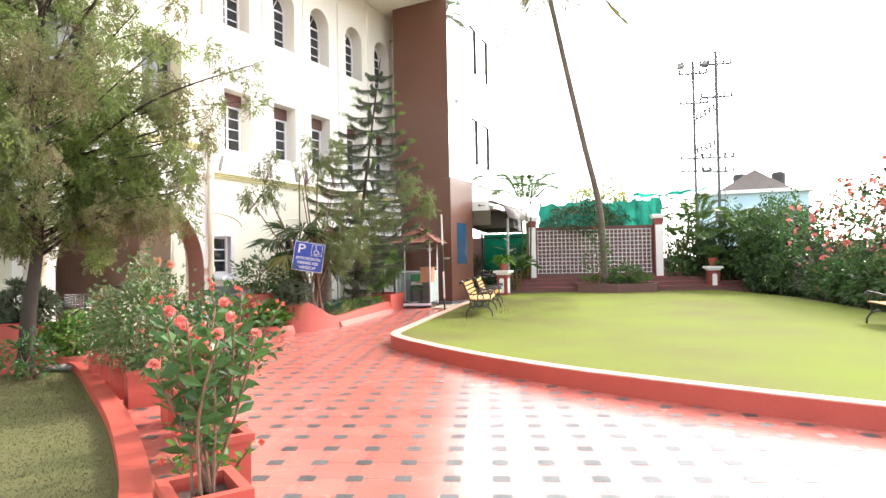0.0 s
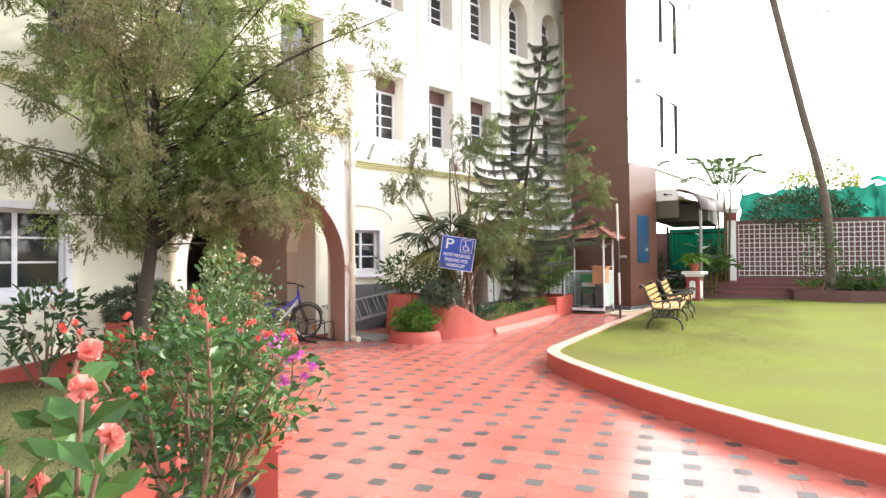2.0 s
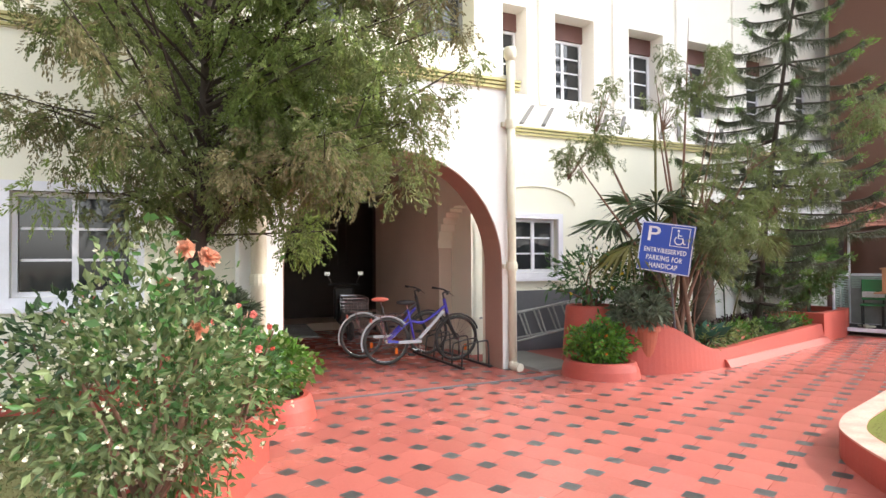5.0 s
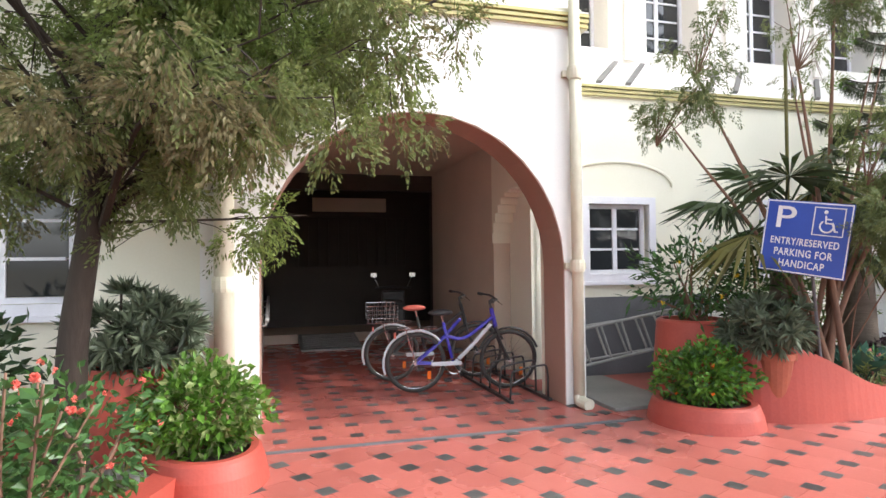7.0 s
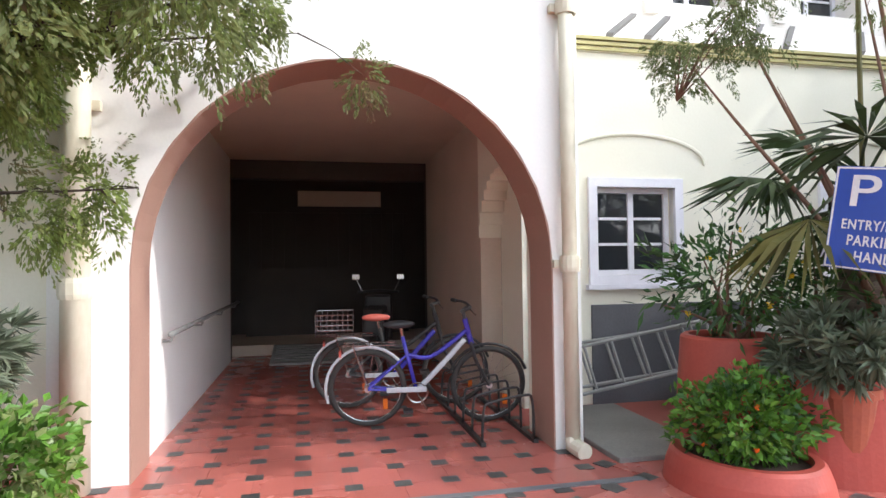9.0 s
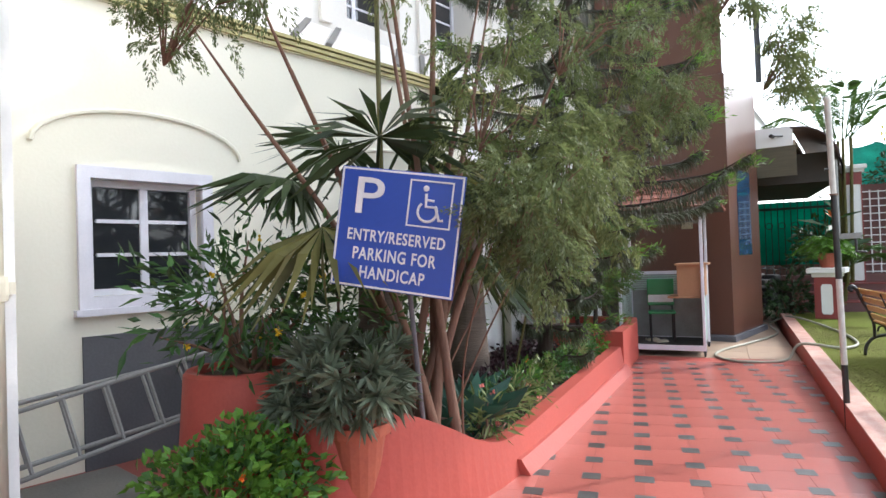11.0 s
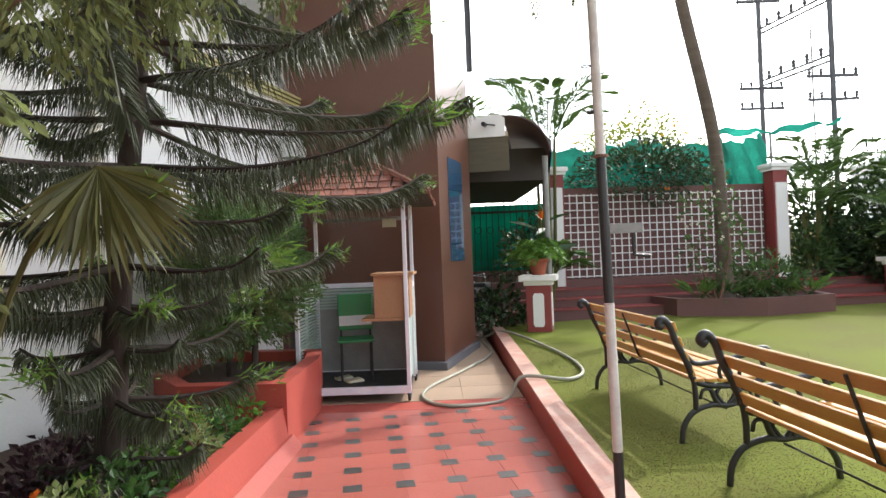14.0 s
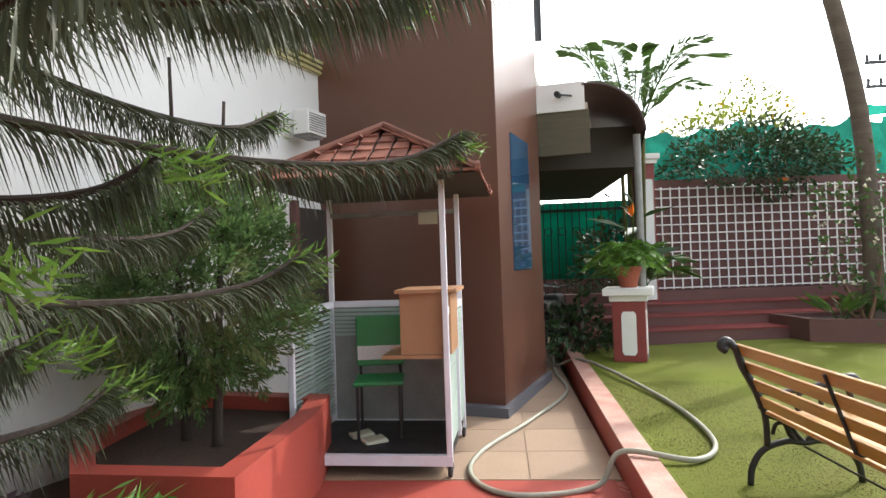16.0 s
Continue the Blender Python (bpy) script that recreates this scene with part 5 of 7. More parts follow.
# ---- red planters and beds ----
def round_planter(name, cx_, cy_, rx, ry, h, wall_t, label, taper=0.06):
    base = thing(name, label, "planter", pose(0, 0, 0))
    seg = 88
    def ell(k, r0, r1):
        return [(cx_ + (rx - k) * r0 * math.cos(2 * math.pi * i / seg), cy_ + (ry - k) * r1 * math.sin(2 * math.pi * i / seg)) for i in range(seg)]
    bm = B()
    prof_ = [(ell(0, 1, 1), -0.05), (ell(taper * 0.5, 1, 1), h * 0.5), (ell(taper, 1, 1), h - 0.02), (ell(taper + 0.02, 1, 1), h), (ell(taper + wall_t, 1, 1), h), (ell(taper + wall_t, 1, 1), h - 0.08)]
    rr = [[bm.verts.new((*p, z)) for p in poly] for poly, z in prof_]
    for a, b in zip(rr, rr[1:]):
        for i in range(seg):
            bm.faces.new((a[i], a[(i + 1) % seg], b[(i + 1) % seg], b[i]))
    bm.faces.new(rr[-1][::-1])
    bm.faces.new(rr[0])
    part("planter_wall", bm, RED, base, smooth=False)
    part("planter_soil", prism(B(), ell(taper + wall_t + 0.003, 1, 1), h - 0.09, h - 0.05), SOIL, base)
    return base


round_planter("low_planter", -5.93, 11.6, 0.52, 0.46, 0.2, 0.07, "low round red planter with a trimmed bush")
round_planter("tall_planter", -6.55, 12.35, 0.42, 0.42, 0.82, 0.06, "tall red planter drum with a leafy shrub")
round_planter("low_planter", -7.0, 7.62, 0.55, 0.42, 0.22, 0.07, "low curved red planter beside the archway")
round_planter("tall_planter", -7.62, 7.2, 0.42, 0.4, 0.72, 0.06, "tall red planter with a spiky rosette plant")
# bed with a swept end
bed = thing("flower_bed", "long red walled flower bed with a swept raised end", "flower bed", pose(0, 0, 0))
bm = B()
edge = [(-6.25, 12.35, 0.62), (-6.0, 12.0, 0.66), (-5.7, 11.98, 0.68), (-5.45, 12.2, 0.66), (-5.28, 12.55, 0.5), (-5.16, 12.95, 0.3), (-5.1, 13.4, 0.24), (-5.04, 14.5, 0.27), (-4.98, 16.0, 0.3), (-4.93, 17.0, 0.32)]
edge = spline(edge, 5)
rr = []
for i, p in enumerate(edge):
    d = (edge[min(i + 1, len(edge) - 1)] - edge[max(i - 1, 0)])
    d.z = 0
    d.normalize()
    nn = Vector((-d.y, d.x, 0))
    o, inn = Vector((p.x, p.y, 0)) - nn * 0.06, Vector((p.x, p.y, 0)) + nn * 0.12
    rr.append([bm.verts.new(v) for v in (o + Vector((0, 0, -0.05)), Vector((p.x, p.y, p.z)), inn + Vector((0, 0, p.z)), inn + Vector((0, 0, -0.05)))])
for a, b in zip(rr, rr[1:]):
    for k in range(4):
        bm.faces.new((a[k], b[k], b[(k + 1) % 4], a[(k + 1) % 4]))
bm.faces.new(rr[0])
bm.faces.new(rr[-1][::-1])
part("bed_wall", bm, RED, bed)
bm = B()
soil_edge = [(p.x - 0.1, p.y + 0.05) for p in edge] + [(-5.0, 18.0), (-6.3, 18.6), (-7.2, 16.5), (-8.0, 13.6), (-7.0, 12.6)]
prism(bm, soil_edge, -0.08, 0.2)
part("bed_soil", bm, SOIL, bed, "dark planted soil")
rim = thing("bed_kerb_step", "red painted sloping step along the flower bed", "kerb", pose(0, 0, 0), kind="structure")
part("step", strip([Vector((p.x + 0.16, p.y, 0)) for p in edge if p.y > 13.2], 0.2, -0.05, 0.1, lean=0.1), RED, rim)
slope = thing("sloping_kerb", "red painted wall sloping down beside the cream wall", "kerb", pose(0, 0, 0), kind="structure")
bm = B()
line_ = spline([(-7.35, 7.1, 0.6), (-7.75, 6.82, 0.45), (-8.2, 6.35, 0.27), (-8.6, 5.6, 0.14), (-9.2, 4.2, 0.12), (-10.2, 1.6, 0.12)], 5)
rr = []
for i, p in enumerate(line_):
    d = line_[min(i + 1, len(line_) - 1)] - line_[max(i - 1, 0)]
    d.z = 0
    d.normalize()
    nn = Vector((d.y, -d.x, 0)) * 0.14
    o = Vector((p.x, p.y, 0))
    rr.append([bm.verts.new(v) for v in (o + Vector((0, 0, -0.05)), Vector(p), Vector(p) + nn, o + nn + Vector((0, 0, -0.05)))])
for a, b in zip(rr, rr[1:]):
    for k in range(4):
        bm.faces.new((a[k], b[k], b[(k + 1) % 4], a[(k + 1) % 4]))
bm.faces.new(rr[0])
bm.faces.new(rr[-1][::-1])
part("wall_face", bm, RED, slope)
tree_box = thing("tree_box", "red painted angular tree box with soil", "planter", pose(0, 0, 0))
TBO = [(-5.75, 17.0), (-4.9, 16.95), (-4.87, 18.12), (-4.95, 18.7), (-6.3, 18.95), (-6.2, 17.6)]
TBI = [(-5.55 + (x + 5.55) * 0.8, 17.85 + (y - 17.85) * 0.84) for x, y in TBO]
part("planter_wall", planter_wall(B(), TBO, TBI, -0.05, 0.5), RED, tree_box)
part("planter_soil", prism(B(), [(-5.55 + (x + 5.55) * 0.82, 17.85 + (y - 17.85) * 0.86) for x, y in TBO], 0.0, 0.4), SOIL, tree_box)

# stack of old ladders behind the bed
for k, (rx_, zz) in enumerate(((78, 0.1), (84, 0.05))):
    lad = thing("bamboo_ladder", "weathered grey wooden ladder lying against the plinth", "ladder", F @ pose(8.85, 11.0 - 0.12 * k, 0.1 + zz, 62 + 9 * k, -6 - 3 * k, 0), group="ladders at the plinth")
    for y in (0.0, 0.42):
        part("rail", tube(B(), [(0, y, 0), (2.3, y, 0)], 0.017, 8), GREYP, lad)
    for j in range(8):
        part("rung", tube(B(), [(0.15 + j * 0.28, 0, 0), (0.15 + j * 0.28, 0.42, 0)], 0.014, 6), GREYP, lad)


# ---- pots along the garden kerb ----
def pot(m, r, h, mat, label):
    base = thing("flower_pot", label, "pot", m, group="pots along the kerb")
    part("pot_body", lathe(B(), [(r * 0.7, 0.0), (r * 0.95, h * 0.85), (r * 1.08, h * 0.86), (r * 1.08, h), (r * 0.95, h), (r * 0.9, h * 0.9)], 20), mat, base, smooth=False)
    part("pot_soil", lathe(B(), [(r * 0.93, h * 0.86), (r * 0.9, h * 0.92)], 16), SOIL, base)
    return base


def trough(m, label):
    base = thing("planter_box", label, "planter", m, group="boxes along the kerb")
    bm = planter_wall(B(), [(-0.19, -0.17), (0.19, -0.17), (0.19, 0.17), (-0.19, 0.17)], [(-0.16, -0.14), (0.16, -0.14), (0.16, 0.14), (-0.16, 0.14)], 0.0, 0.34)
    part("box_wall", bm, RED, base)
    part("box_rim", planter_wall(B(), [(-0.21, -0.19), (0.21, -0.19), (0.21, 0.19), (-0.21, 0.19)], [(-0.155, -0.135), (0.155, -0.135), (0.155, 0.135), (-0.155, 0.135)], 0.341, 0.39), RED, base)
    part("box_soil", box(B(), -0.158, 0.158, -0.138, 0.138, 0.02, 0.32), SOIL, base)
    return base


POTS = [(-1.72, 2.66), (-2.2, 3.55), (-2.65, 4.1), (-3.1, 4.75), (-3.5, 5.1), (-4.4, 5.72), (-4.85, 6.05), (-5.3, 6.4), (-5.75, 6.75)]
for i, (x, y) in enumerate(POTS):
    if i in (2,):
        pot(pose(x, y, 0.0), 0.17, 0.34, BLACKP, "black plastic flower pot with bare stems")
    else:
        trough(pose(x, y, 0.0, 0, 0, -45), "square red painted planter box on the court")

# ---- distance: netting, poles, houses ----
netting = thing("shade_netting", "green shade net stretched behind the boundary wall", "shade net", pose(0, 0, 0))
for x0, x1, z0, z1, rise, sag in ((-0.95, 1.1, 2.5, 3.8, 0.15, 0.1), (1.0, 3.1, 2.5, 3.95, -0.05, 0.14), (3.02, 4.05, 2.55, 3.9, 0.12, 0.12)):
    bm = B()
    nx, nz = 22, 9
    vv = []
    for i in range(nx + 1):
        u = i / nx
        top = z1 + rise * u - sag * math.sin(math.pi * u) + 0.05 * math.sin(u * 17 + x0 * 3)
        bot = z0 + 0.12 * math.sin(u * 9 + x0)
        vv.append([bm.verts.new((x0 + (x1 - x0) * u + 0.04 * math.sin(j * 1.7 + i), 26.0 + 0.05 * math.sin(i * 0.8 + x0) + 0.02 * math.sin(i * 2.1 + j) + 0.4 * (j / nz) ** 2, bot + (top - bot) * j / nz)) for j in range(nz + 1)])
    for i in range(nx):
        for j in range(nz):
            bm.faces.new((vv[i][j], vv[i + 1][j], vv[i + 1][j + 1], vv[i][j + 1]))
    part("net", bm, NET, netting, smooth=True)
bm = B()
vv = [[bm.verts.new((2.9 + 2.9 * i / 14, 26.1 + 0.1 * math.sin(i + j), 3.95 + 0.2 * i / 14 - 0.1 * math.sin(math.pi * i / 14) + 0.05 * math.sin(i * 1.9) + j * (0.12 + 0.05 * math.sin(i * 0.9)))) for j in range(2)] for i in range(15)]
for i in range(14):
    bm.faces.new((vv[i][0], vv[i + 1][0], vv[i + 1][1], vv[i][1]))
part("net_edge", bm, NET, netting, "rolled loose edge of the net", smooth=True)
for x in (-0.9, 1.2, 4.3):
    part("net_pole", tube(B(), [(x, 26.4, 0.0), (x, 26.5, 4.05)], 0.03, 8), GREYP, netting)
part("net_rail", tube(B(), spline([(-0.9, 26.5, 3.8), (1.2, 26.5, 3.95), (3.0, 26.5, 3.95), (4.3, 26.5, 4.05)], 5), 0.012, 6), GREYP, netting)


def power_pole(x, y, h, lamps):
    base = thing("power_pole", "slim steel power pole with crossarms and insulators", "power pole", pose(x, y, 0), group="power poles")
    part("shaft", tube(B(), [(0, 0, 0), (0, 0, h)], 0.065, 10), PLINTH, base)
    for k, z in enumerate((h - 0.6, h - 2.0, h - 4.6, h - 5.2)):
        arm = part("crossarm", box(B(), -0.65, 0.65, -0.035, 0.035, z, z + 0.07), PLINTH, base)
        for j in range(5):
            xx = -0.6 + j * 0.3
            part("insulator", lathe(B(), [(0.02, z + 0.08), (0.05, z + 0.12), (0.03, z + 0.16), (0.05, z + 0.2), (0.02, z + 0.24)], 8, xx, 0), PLINTH, arm)
    part("stay", tube(B(), [(-0.7, 0, h - 2.5), (0, 0, h - 1.9)], 0.02, 6), GREYP, base)
    if lamps:
        for s_ in (-1, 1):
            part("flood_lamp", bevel(box(B(), s_ * 0.55 - 0.15, s_ * 0.55 + 0.15, -0.2, 0.1, h - 0.3, h - 0.05), 0.04), GREYP, base)


power_pole(6.2, 30.2, 10.6, True)
power_pole(6.6, 27.6, 10.2, False)
frame_beam = thing("pole_frame", "steel beams with insulators joining the two power poles", "power pole", pose(0, 0, 0))
for z in (7.75, 7.6, 6.2, 6.05):
    bm_ = part("beam", tube(B(), [(6.2, 30.2, z + 0.05), (6.6, 27.6, z - 0.02)], 0.03, 6), PLINTH, frame_beam)
    if z in (7.75, 6.2):
        for k in range(5):
            t = (k + 0.7) / 5.4
            part("insulator", lathe(B(), [(0.02, z + 0.02), (0.06, z + 0.1), (0.035, z + 0.15), (0.06, z + 0.21), (0.02, z + 0.28)], 8, 6.2 + 0.4 * t, 30.2 - 2.6 * t), PLINTH, bm_)
wires = thing("power_lines", "thin power lines between the poles", "wires", pose(0, 0, 0))
for z in (9.7, 8.3, 5.7):
    for dx in (-0.6, 0, 0.6):
        part("wire", tube(B(), spline([(6.6 + dx, 27.6, z), (6.4 + dx, 28.9, z - 0.08), (6.2 + dx, 30.2, z + 0.4)], 4), 0.008, 5), IRON, wires)
mast = thing("radio_mast", "thin steel mast far behind the wall", "mast", pose(7.3, 29.5, 0))
part("mast_tube", tube(B(), [(0, 0, 0), (0, 0, 7.5)], 0.025, 8), GREYP, mast)
solo("wall_boundary_right", box(B(), 9.6, 9.85, 4.0, 40.0, -0.1, 1.9), YELLOWW, "yellow painted boundary wall behind the border", "wall", kind="structure")


def house(x, y, w, d, h, mat, label, turn=0.0, tanks=2):
    base = thing("house", label, "house", pose(x, y, 0, 0, 0, turn), group="houses beyond the garden")
    part("house_wall", box(B(), 0, w, 0, d, -0.2, h), mat, base)
    part("canopy_slab", box(B(), -0.5, w + 0.5, -0.7, d + 0.4, h, h + 0.3), WHITE, base)
    bm = B()
    v = [bm.verts.new(p) for p in ((w * 0.15, -0.2, h + 0.3), (w * 0.85, -0.2, h + 0.3), (w * 0.85, d, h + 0.3), (w * 0.15, d, h + 0.3), (w * 0.5, -0.2, h + 2.2), (w * 0.5, d, h + 2.2))]
    for f in ((0, 1, 4), (1, 2, 5, 4), (2, 3, 5), (3, 0, 4, 5), (3, 2, 1, 0)):
        bm.faces.new([v[i] for i in f])
    part("roof", bm, GREYROOF, base)
    for k in range(3):
        for j in range(2):
            wd = part("window", box(B(), 1.0 + k * w / 3.2, 2.4 + k * w / 3.2, -0.04, 0.0, 0.9 + j * h / 2, 2.3 + j * h / 2), WHITE, base)
            part("pane", box(B(), 1.1 + k * w / 3.2, 2.3 + k * w / 3.2, -0.06, -0.042, 1.0 + j * h / 2, 2.2 + j * h / 2), PANE, wd)
    part("balcony", box(B(), w * 0.3, w * 0.7, -1.2, 0, h / 2 - 0.1, h / 2 + 0.9), BLUEW, base)
    for k in range(tanks):
        part("water_tank", lathe(B(), [(0.6, h + 1.2), (0.65, h + 2.4), (0.5, h + 2.6)], 16, w * (0.45 + 0.4 * k), d * 0.8), BLACKP, base)


house(13.2, 62.0, 9.0, 8.0, 7.2, BLUEW, "two-storey pale blue house with a grey gabled roof", -8)
house(31.0, 58.0, 9.0, 8.0, 7.4, WHITE, "white house with a dark water tank on its roof", -18, 1)
house(46.0, 55.0, 9.0, 8.0, 7.0, BLUEW, "pale blue house with a low grey roof", -30, 1)

# ---- plants ----
def plant(name, label, category, x, y, z, group=""):
    return thing(name, label, category, pose(x, y, z), group)


def rand_dirs(n, up=0.3):
    d = unit(RNG.normal(size=(n, 3)))
    d[:, 2] = np.abs(d[:, 2]) * 0.6 + up
    return unit(d)


def shell(n, r, h, zc, inner=0.45):
    """Points in an uneven egg of radius r and height h round (0, 0, zc)."""
    d = unit(RNG.normal(size=(n, 3)))
    lump = 1 + 0.22 * np.sin(d[:, 0] * 5 + 1.3) * np.cos(d[:, 1] * 4 + 0.4) + 0.15 * np.sin(d[:, 2] * 7 + d[:, 0] * 3)
    k = (inner + (1 - inner) * RNG.random(n) ** 0.6) * lump
    return d * k[:, None] * np.array([r, r, h / 2]) + np.array([0, 0, zc]), d


def stems_part(base, ends, r0, r1, mat, foot=0.06, name="stem"):
    for e in ends:
        f = Vector((RNG.uniform(-foot, foot), RNG.uniform(-foot, foot), 0))
        m = f.lerp(Vector(e), 0.5) + Vector((RNG.uniform(-0.06, 0.06), RNG.uniform(-0.06, 0.06), 0.03))
        part(name, tube(B(), spline([f, m, Vector(e)], 4), [r0 + (r1 - r0) * i / 8 for i in range(9)], 6), mat, base)


def petals(centres, outward, n, length, width):
    """Blade arrays for round flower heads."""
    b = np.repeat(np.asarray(centres, float), n, 0)
    w = unit(np.repeat(np.asarray(outward, float), n, 0) * 0.5 + RNG.normal(size=b.shape) * 0.8)
    return b, w, length * RNG.uniform(0.7, 1.2, len(b)), width * RNG.uniform(0.8, 1.2, len(b))


def shrub(name, label, x, y, z, r, h, leafmat, n, ll, lw, flower=None, nf=0, fr=0.03, stems=7, stemmat=None, droop=0.15, leaf2=None, lift=0.0, group="", per=10):
    base = plant(name, label, "shrub", x, y, z, group)
    pts, out = shell(n, r, h * (1 - lift), h * lift + h * (1 - lift) / 2)
    stems_part(base, pts[:stems] * 0.9, 0.012 + 0.008 * h, 0.005, stemmat or REDBARK)
    way = unit(out + np.array([0, 0, 0.35]) + RNG.normal(size=out.shape) * 0.7)
    cut = int(n * 0.75) if leaf2 else n
    blades("foliage", pts[:cut], way[:cut], ll * RNG.uniform(0.6, 1.25, cut), lw * RNG.uniform(0.7, 1.2, cut), leafmat, base, droop, 0.15)
    if leaf2:
        blades("foliage", pts[cut:], way[cut:], ll * RNG.uniform(0.6, 1.2, n - cut), lw, leaf2, base, droop, 0.15)
    if flower and nf:
        p, o = shell(nf, r * 1.02, h * (1 - lift) * 1.02, h * lift + h * (1 - lift) / 2, 0.85)
        p[:, 2] = np.maximum(p[:, 2], h * 0.25)
        blades("blossom", *petals(p, o, per, fr, fr * 0.8), flower, base, 0.0, 0.2, 0.6)
    return base


# large cypress-like tree beside the archway
tree = plant("tree", "tall cypress-like tree with drooping feathery foliage", "tree", -6.95, 6.85, 0.0)
path = spline([(-0.12, 0.0, -0.05), (-0.04, 0.0, 0.9), (0.0, 0.1, 1.8), (-0.05, 0.18, 3.2), (-0.02, 0.2, 5.0), (0.05, 0.2, 9.0)], 6)
part("trunk", tube(B(), path, [0.115 - 0.095 * (i / (len(path) - 1)) ** 0.8 for i in range(len(path))], 12), BARK, tree, smooth=True)
axes, outs = [], []
for k in range(120):
    z = 1.65 + 6.6 * (k / 95) ** 1.25 if k < 96 else 1.7 + 0.085 * (k - 96)
    R_ = np.interp(z, [1.1, 2.2, 3.4, 5.0, 6.5, 8.8], [1.9, 2.3, 2.4, 2.1, 1.6, 0.5]) * RNG.uniform(0.55, 1.12)
    a = k * 2.4 + RNG.uniform(-0.5, 0.5)
    R_ *= 1 + 0.26 * math.cos(a - 0.4)
    climb = R_ * RNG.uniform(0.25, 0.75)
    if k >= 96:           # the low side, over the court and towards the archway
        a, R_ = RNG.uniform(0.3, 1.55), RNG.uniform(1.2, 2.2)
        climb = R_ * RNG.uniform(0.05, 0.4)
    p0 = Vector((0.0, 0.15, z))
    tip = p0 + Vector((math.cos(a) * R_, math.sin(a) * R_, climb))
    midp = p0.lerp(tip, 0.5) + Vector((RNG.uniform(-0.15, 0.15), RNG.uniform(-0.15, 0.15), RNG.uniform(0.0, 0.3)))
    line = spline([p0, midp, tip], 6)
    thick = (0.024 if k % 3 == 0 else 0.012) * (1.0 if z < 5 else 0.7) if k < 96 else 0.009
    part("limb", tube(B(), line, [thick * (1 - i / (len(line) - 1)) ** 0.8 + 0.003 for i in range(len(line))], 6), BARK, tree)
    for node in range(7):
        # side twigs, each ending in a lump of sprays
        t = min(1.0, 0.28 + 0.12 * node + RNG.uniform(-0.05, 0.05))
        q0 = np.array(line[min(int(t * (len(line) - 1)), len(line) - 1)])
        sd = unit(np.array([math.cos(a), math.sin(a), -0.15]) * 0.5 + RNG.normal(size=3) * np.array([0.9, 0.9, 0.5]))
        end = q0 + sd * RNG.uniform(0.12, 0.5)
        part("twig", tube(B(), [q0, (q0 + end) / 2 + np.array([0, 0, 0.03]), end], [0.006, 0.004, 0.002], 4), BARK, tree)
        size = RNG.uniform(0.09, 0.17)
        for m_ in range(17):
            v = unit(RNG.normal(size=3))
            axes.append(end + v * size * RNG.uniform(0.3, 1.0) * np.array([1, 1, 1.3]))
            outs.append(unit(v * 0.8 + RNG.normal(size=3) * 0.3 + np.array([0, 0, -0.35])))
axes, outs = np.array(axes), np.array(outs)
keep = (axes[:, 2] > 1.5) & ~((axes[:, 1] > 1.9) & (axes[:, 2] < 2.3)) & ~((axes[:, 1] > 1.3) & (axes[:, 2] < 1.85))
axes, outs = axes[keep], outs[keep]
tone = np.sin(axes[:, 0] * 2.3 + 1) + np.cos(axes[:, 1] * 2.0 + axes[:, 2] * 1.7) + RNG.normal(size=len(axes)) * 0.5 - (axes[:, 2] < 2.6) * 0.4
for mat, lo, hi, nm in ((THUJA, -1.2, 0.4, "foliage"), (THUJAL, 0.4, 9, "fresh_foliage"), (THUJAB, -9, -1.2, "brown_foliage")):
    sel = (tone >= lo) & (tone < hi)
    fans(axes[sel], outs[sel], 34, 0.15, 0.06, mat, nm, tree, leaf_l=0.038, leaf_w=0.0145, droop=0.3)

# many-stemmed feathery tree behind the sign
multi = plant("tree", "many-stemmed tree with fine hanging feathery foliage", "tree", -5.45, 12.75, 0.15)
tips = [(-0.25, -0.1, 3.9), (0.1, 0.2, 4.6), (0.35, 0.3, 3.2), (-0.7, -0.35, 2.5), (-1.25, -0.75, 2.9), (0.55, 0.5, 2.4), (0.2, 0.9, 3.4), (-0.45, 0.3, 3.4), (-1.1, -0.4, 3.4), (0.8, 0.9, 2.9), (0.75, -0.55, 1.75), (2.0, 1.7, 3.3), (1.1, 1.1, 2.45)]
for i, e in enumerate(tips):
    f = Vector((0.2 * math.cos(i * 1.9), 0.2 * math.sin(i * 1.9), 0))
    m = f.lerp(Vector(e), 0.4) * 0.7 + Vector((0, 0, e[2] * 0.13))
    ln = spline([f, m, Vector(e).lerp(m, 0.35), Vector(e)], 5)
    part("stem", tube(B(), ln, [(0.036 if i < 10 else 0.009) * (1 - 0.88 * k / (len(ln) - 1)) ** 1.3 for k in range(len(ln))], 8), REDBARK, multi, smooth=True)
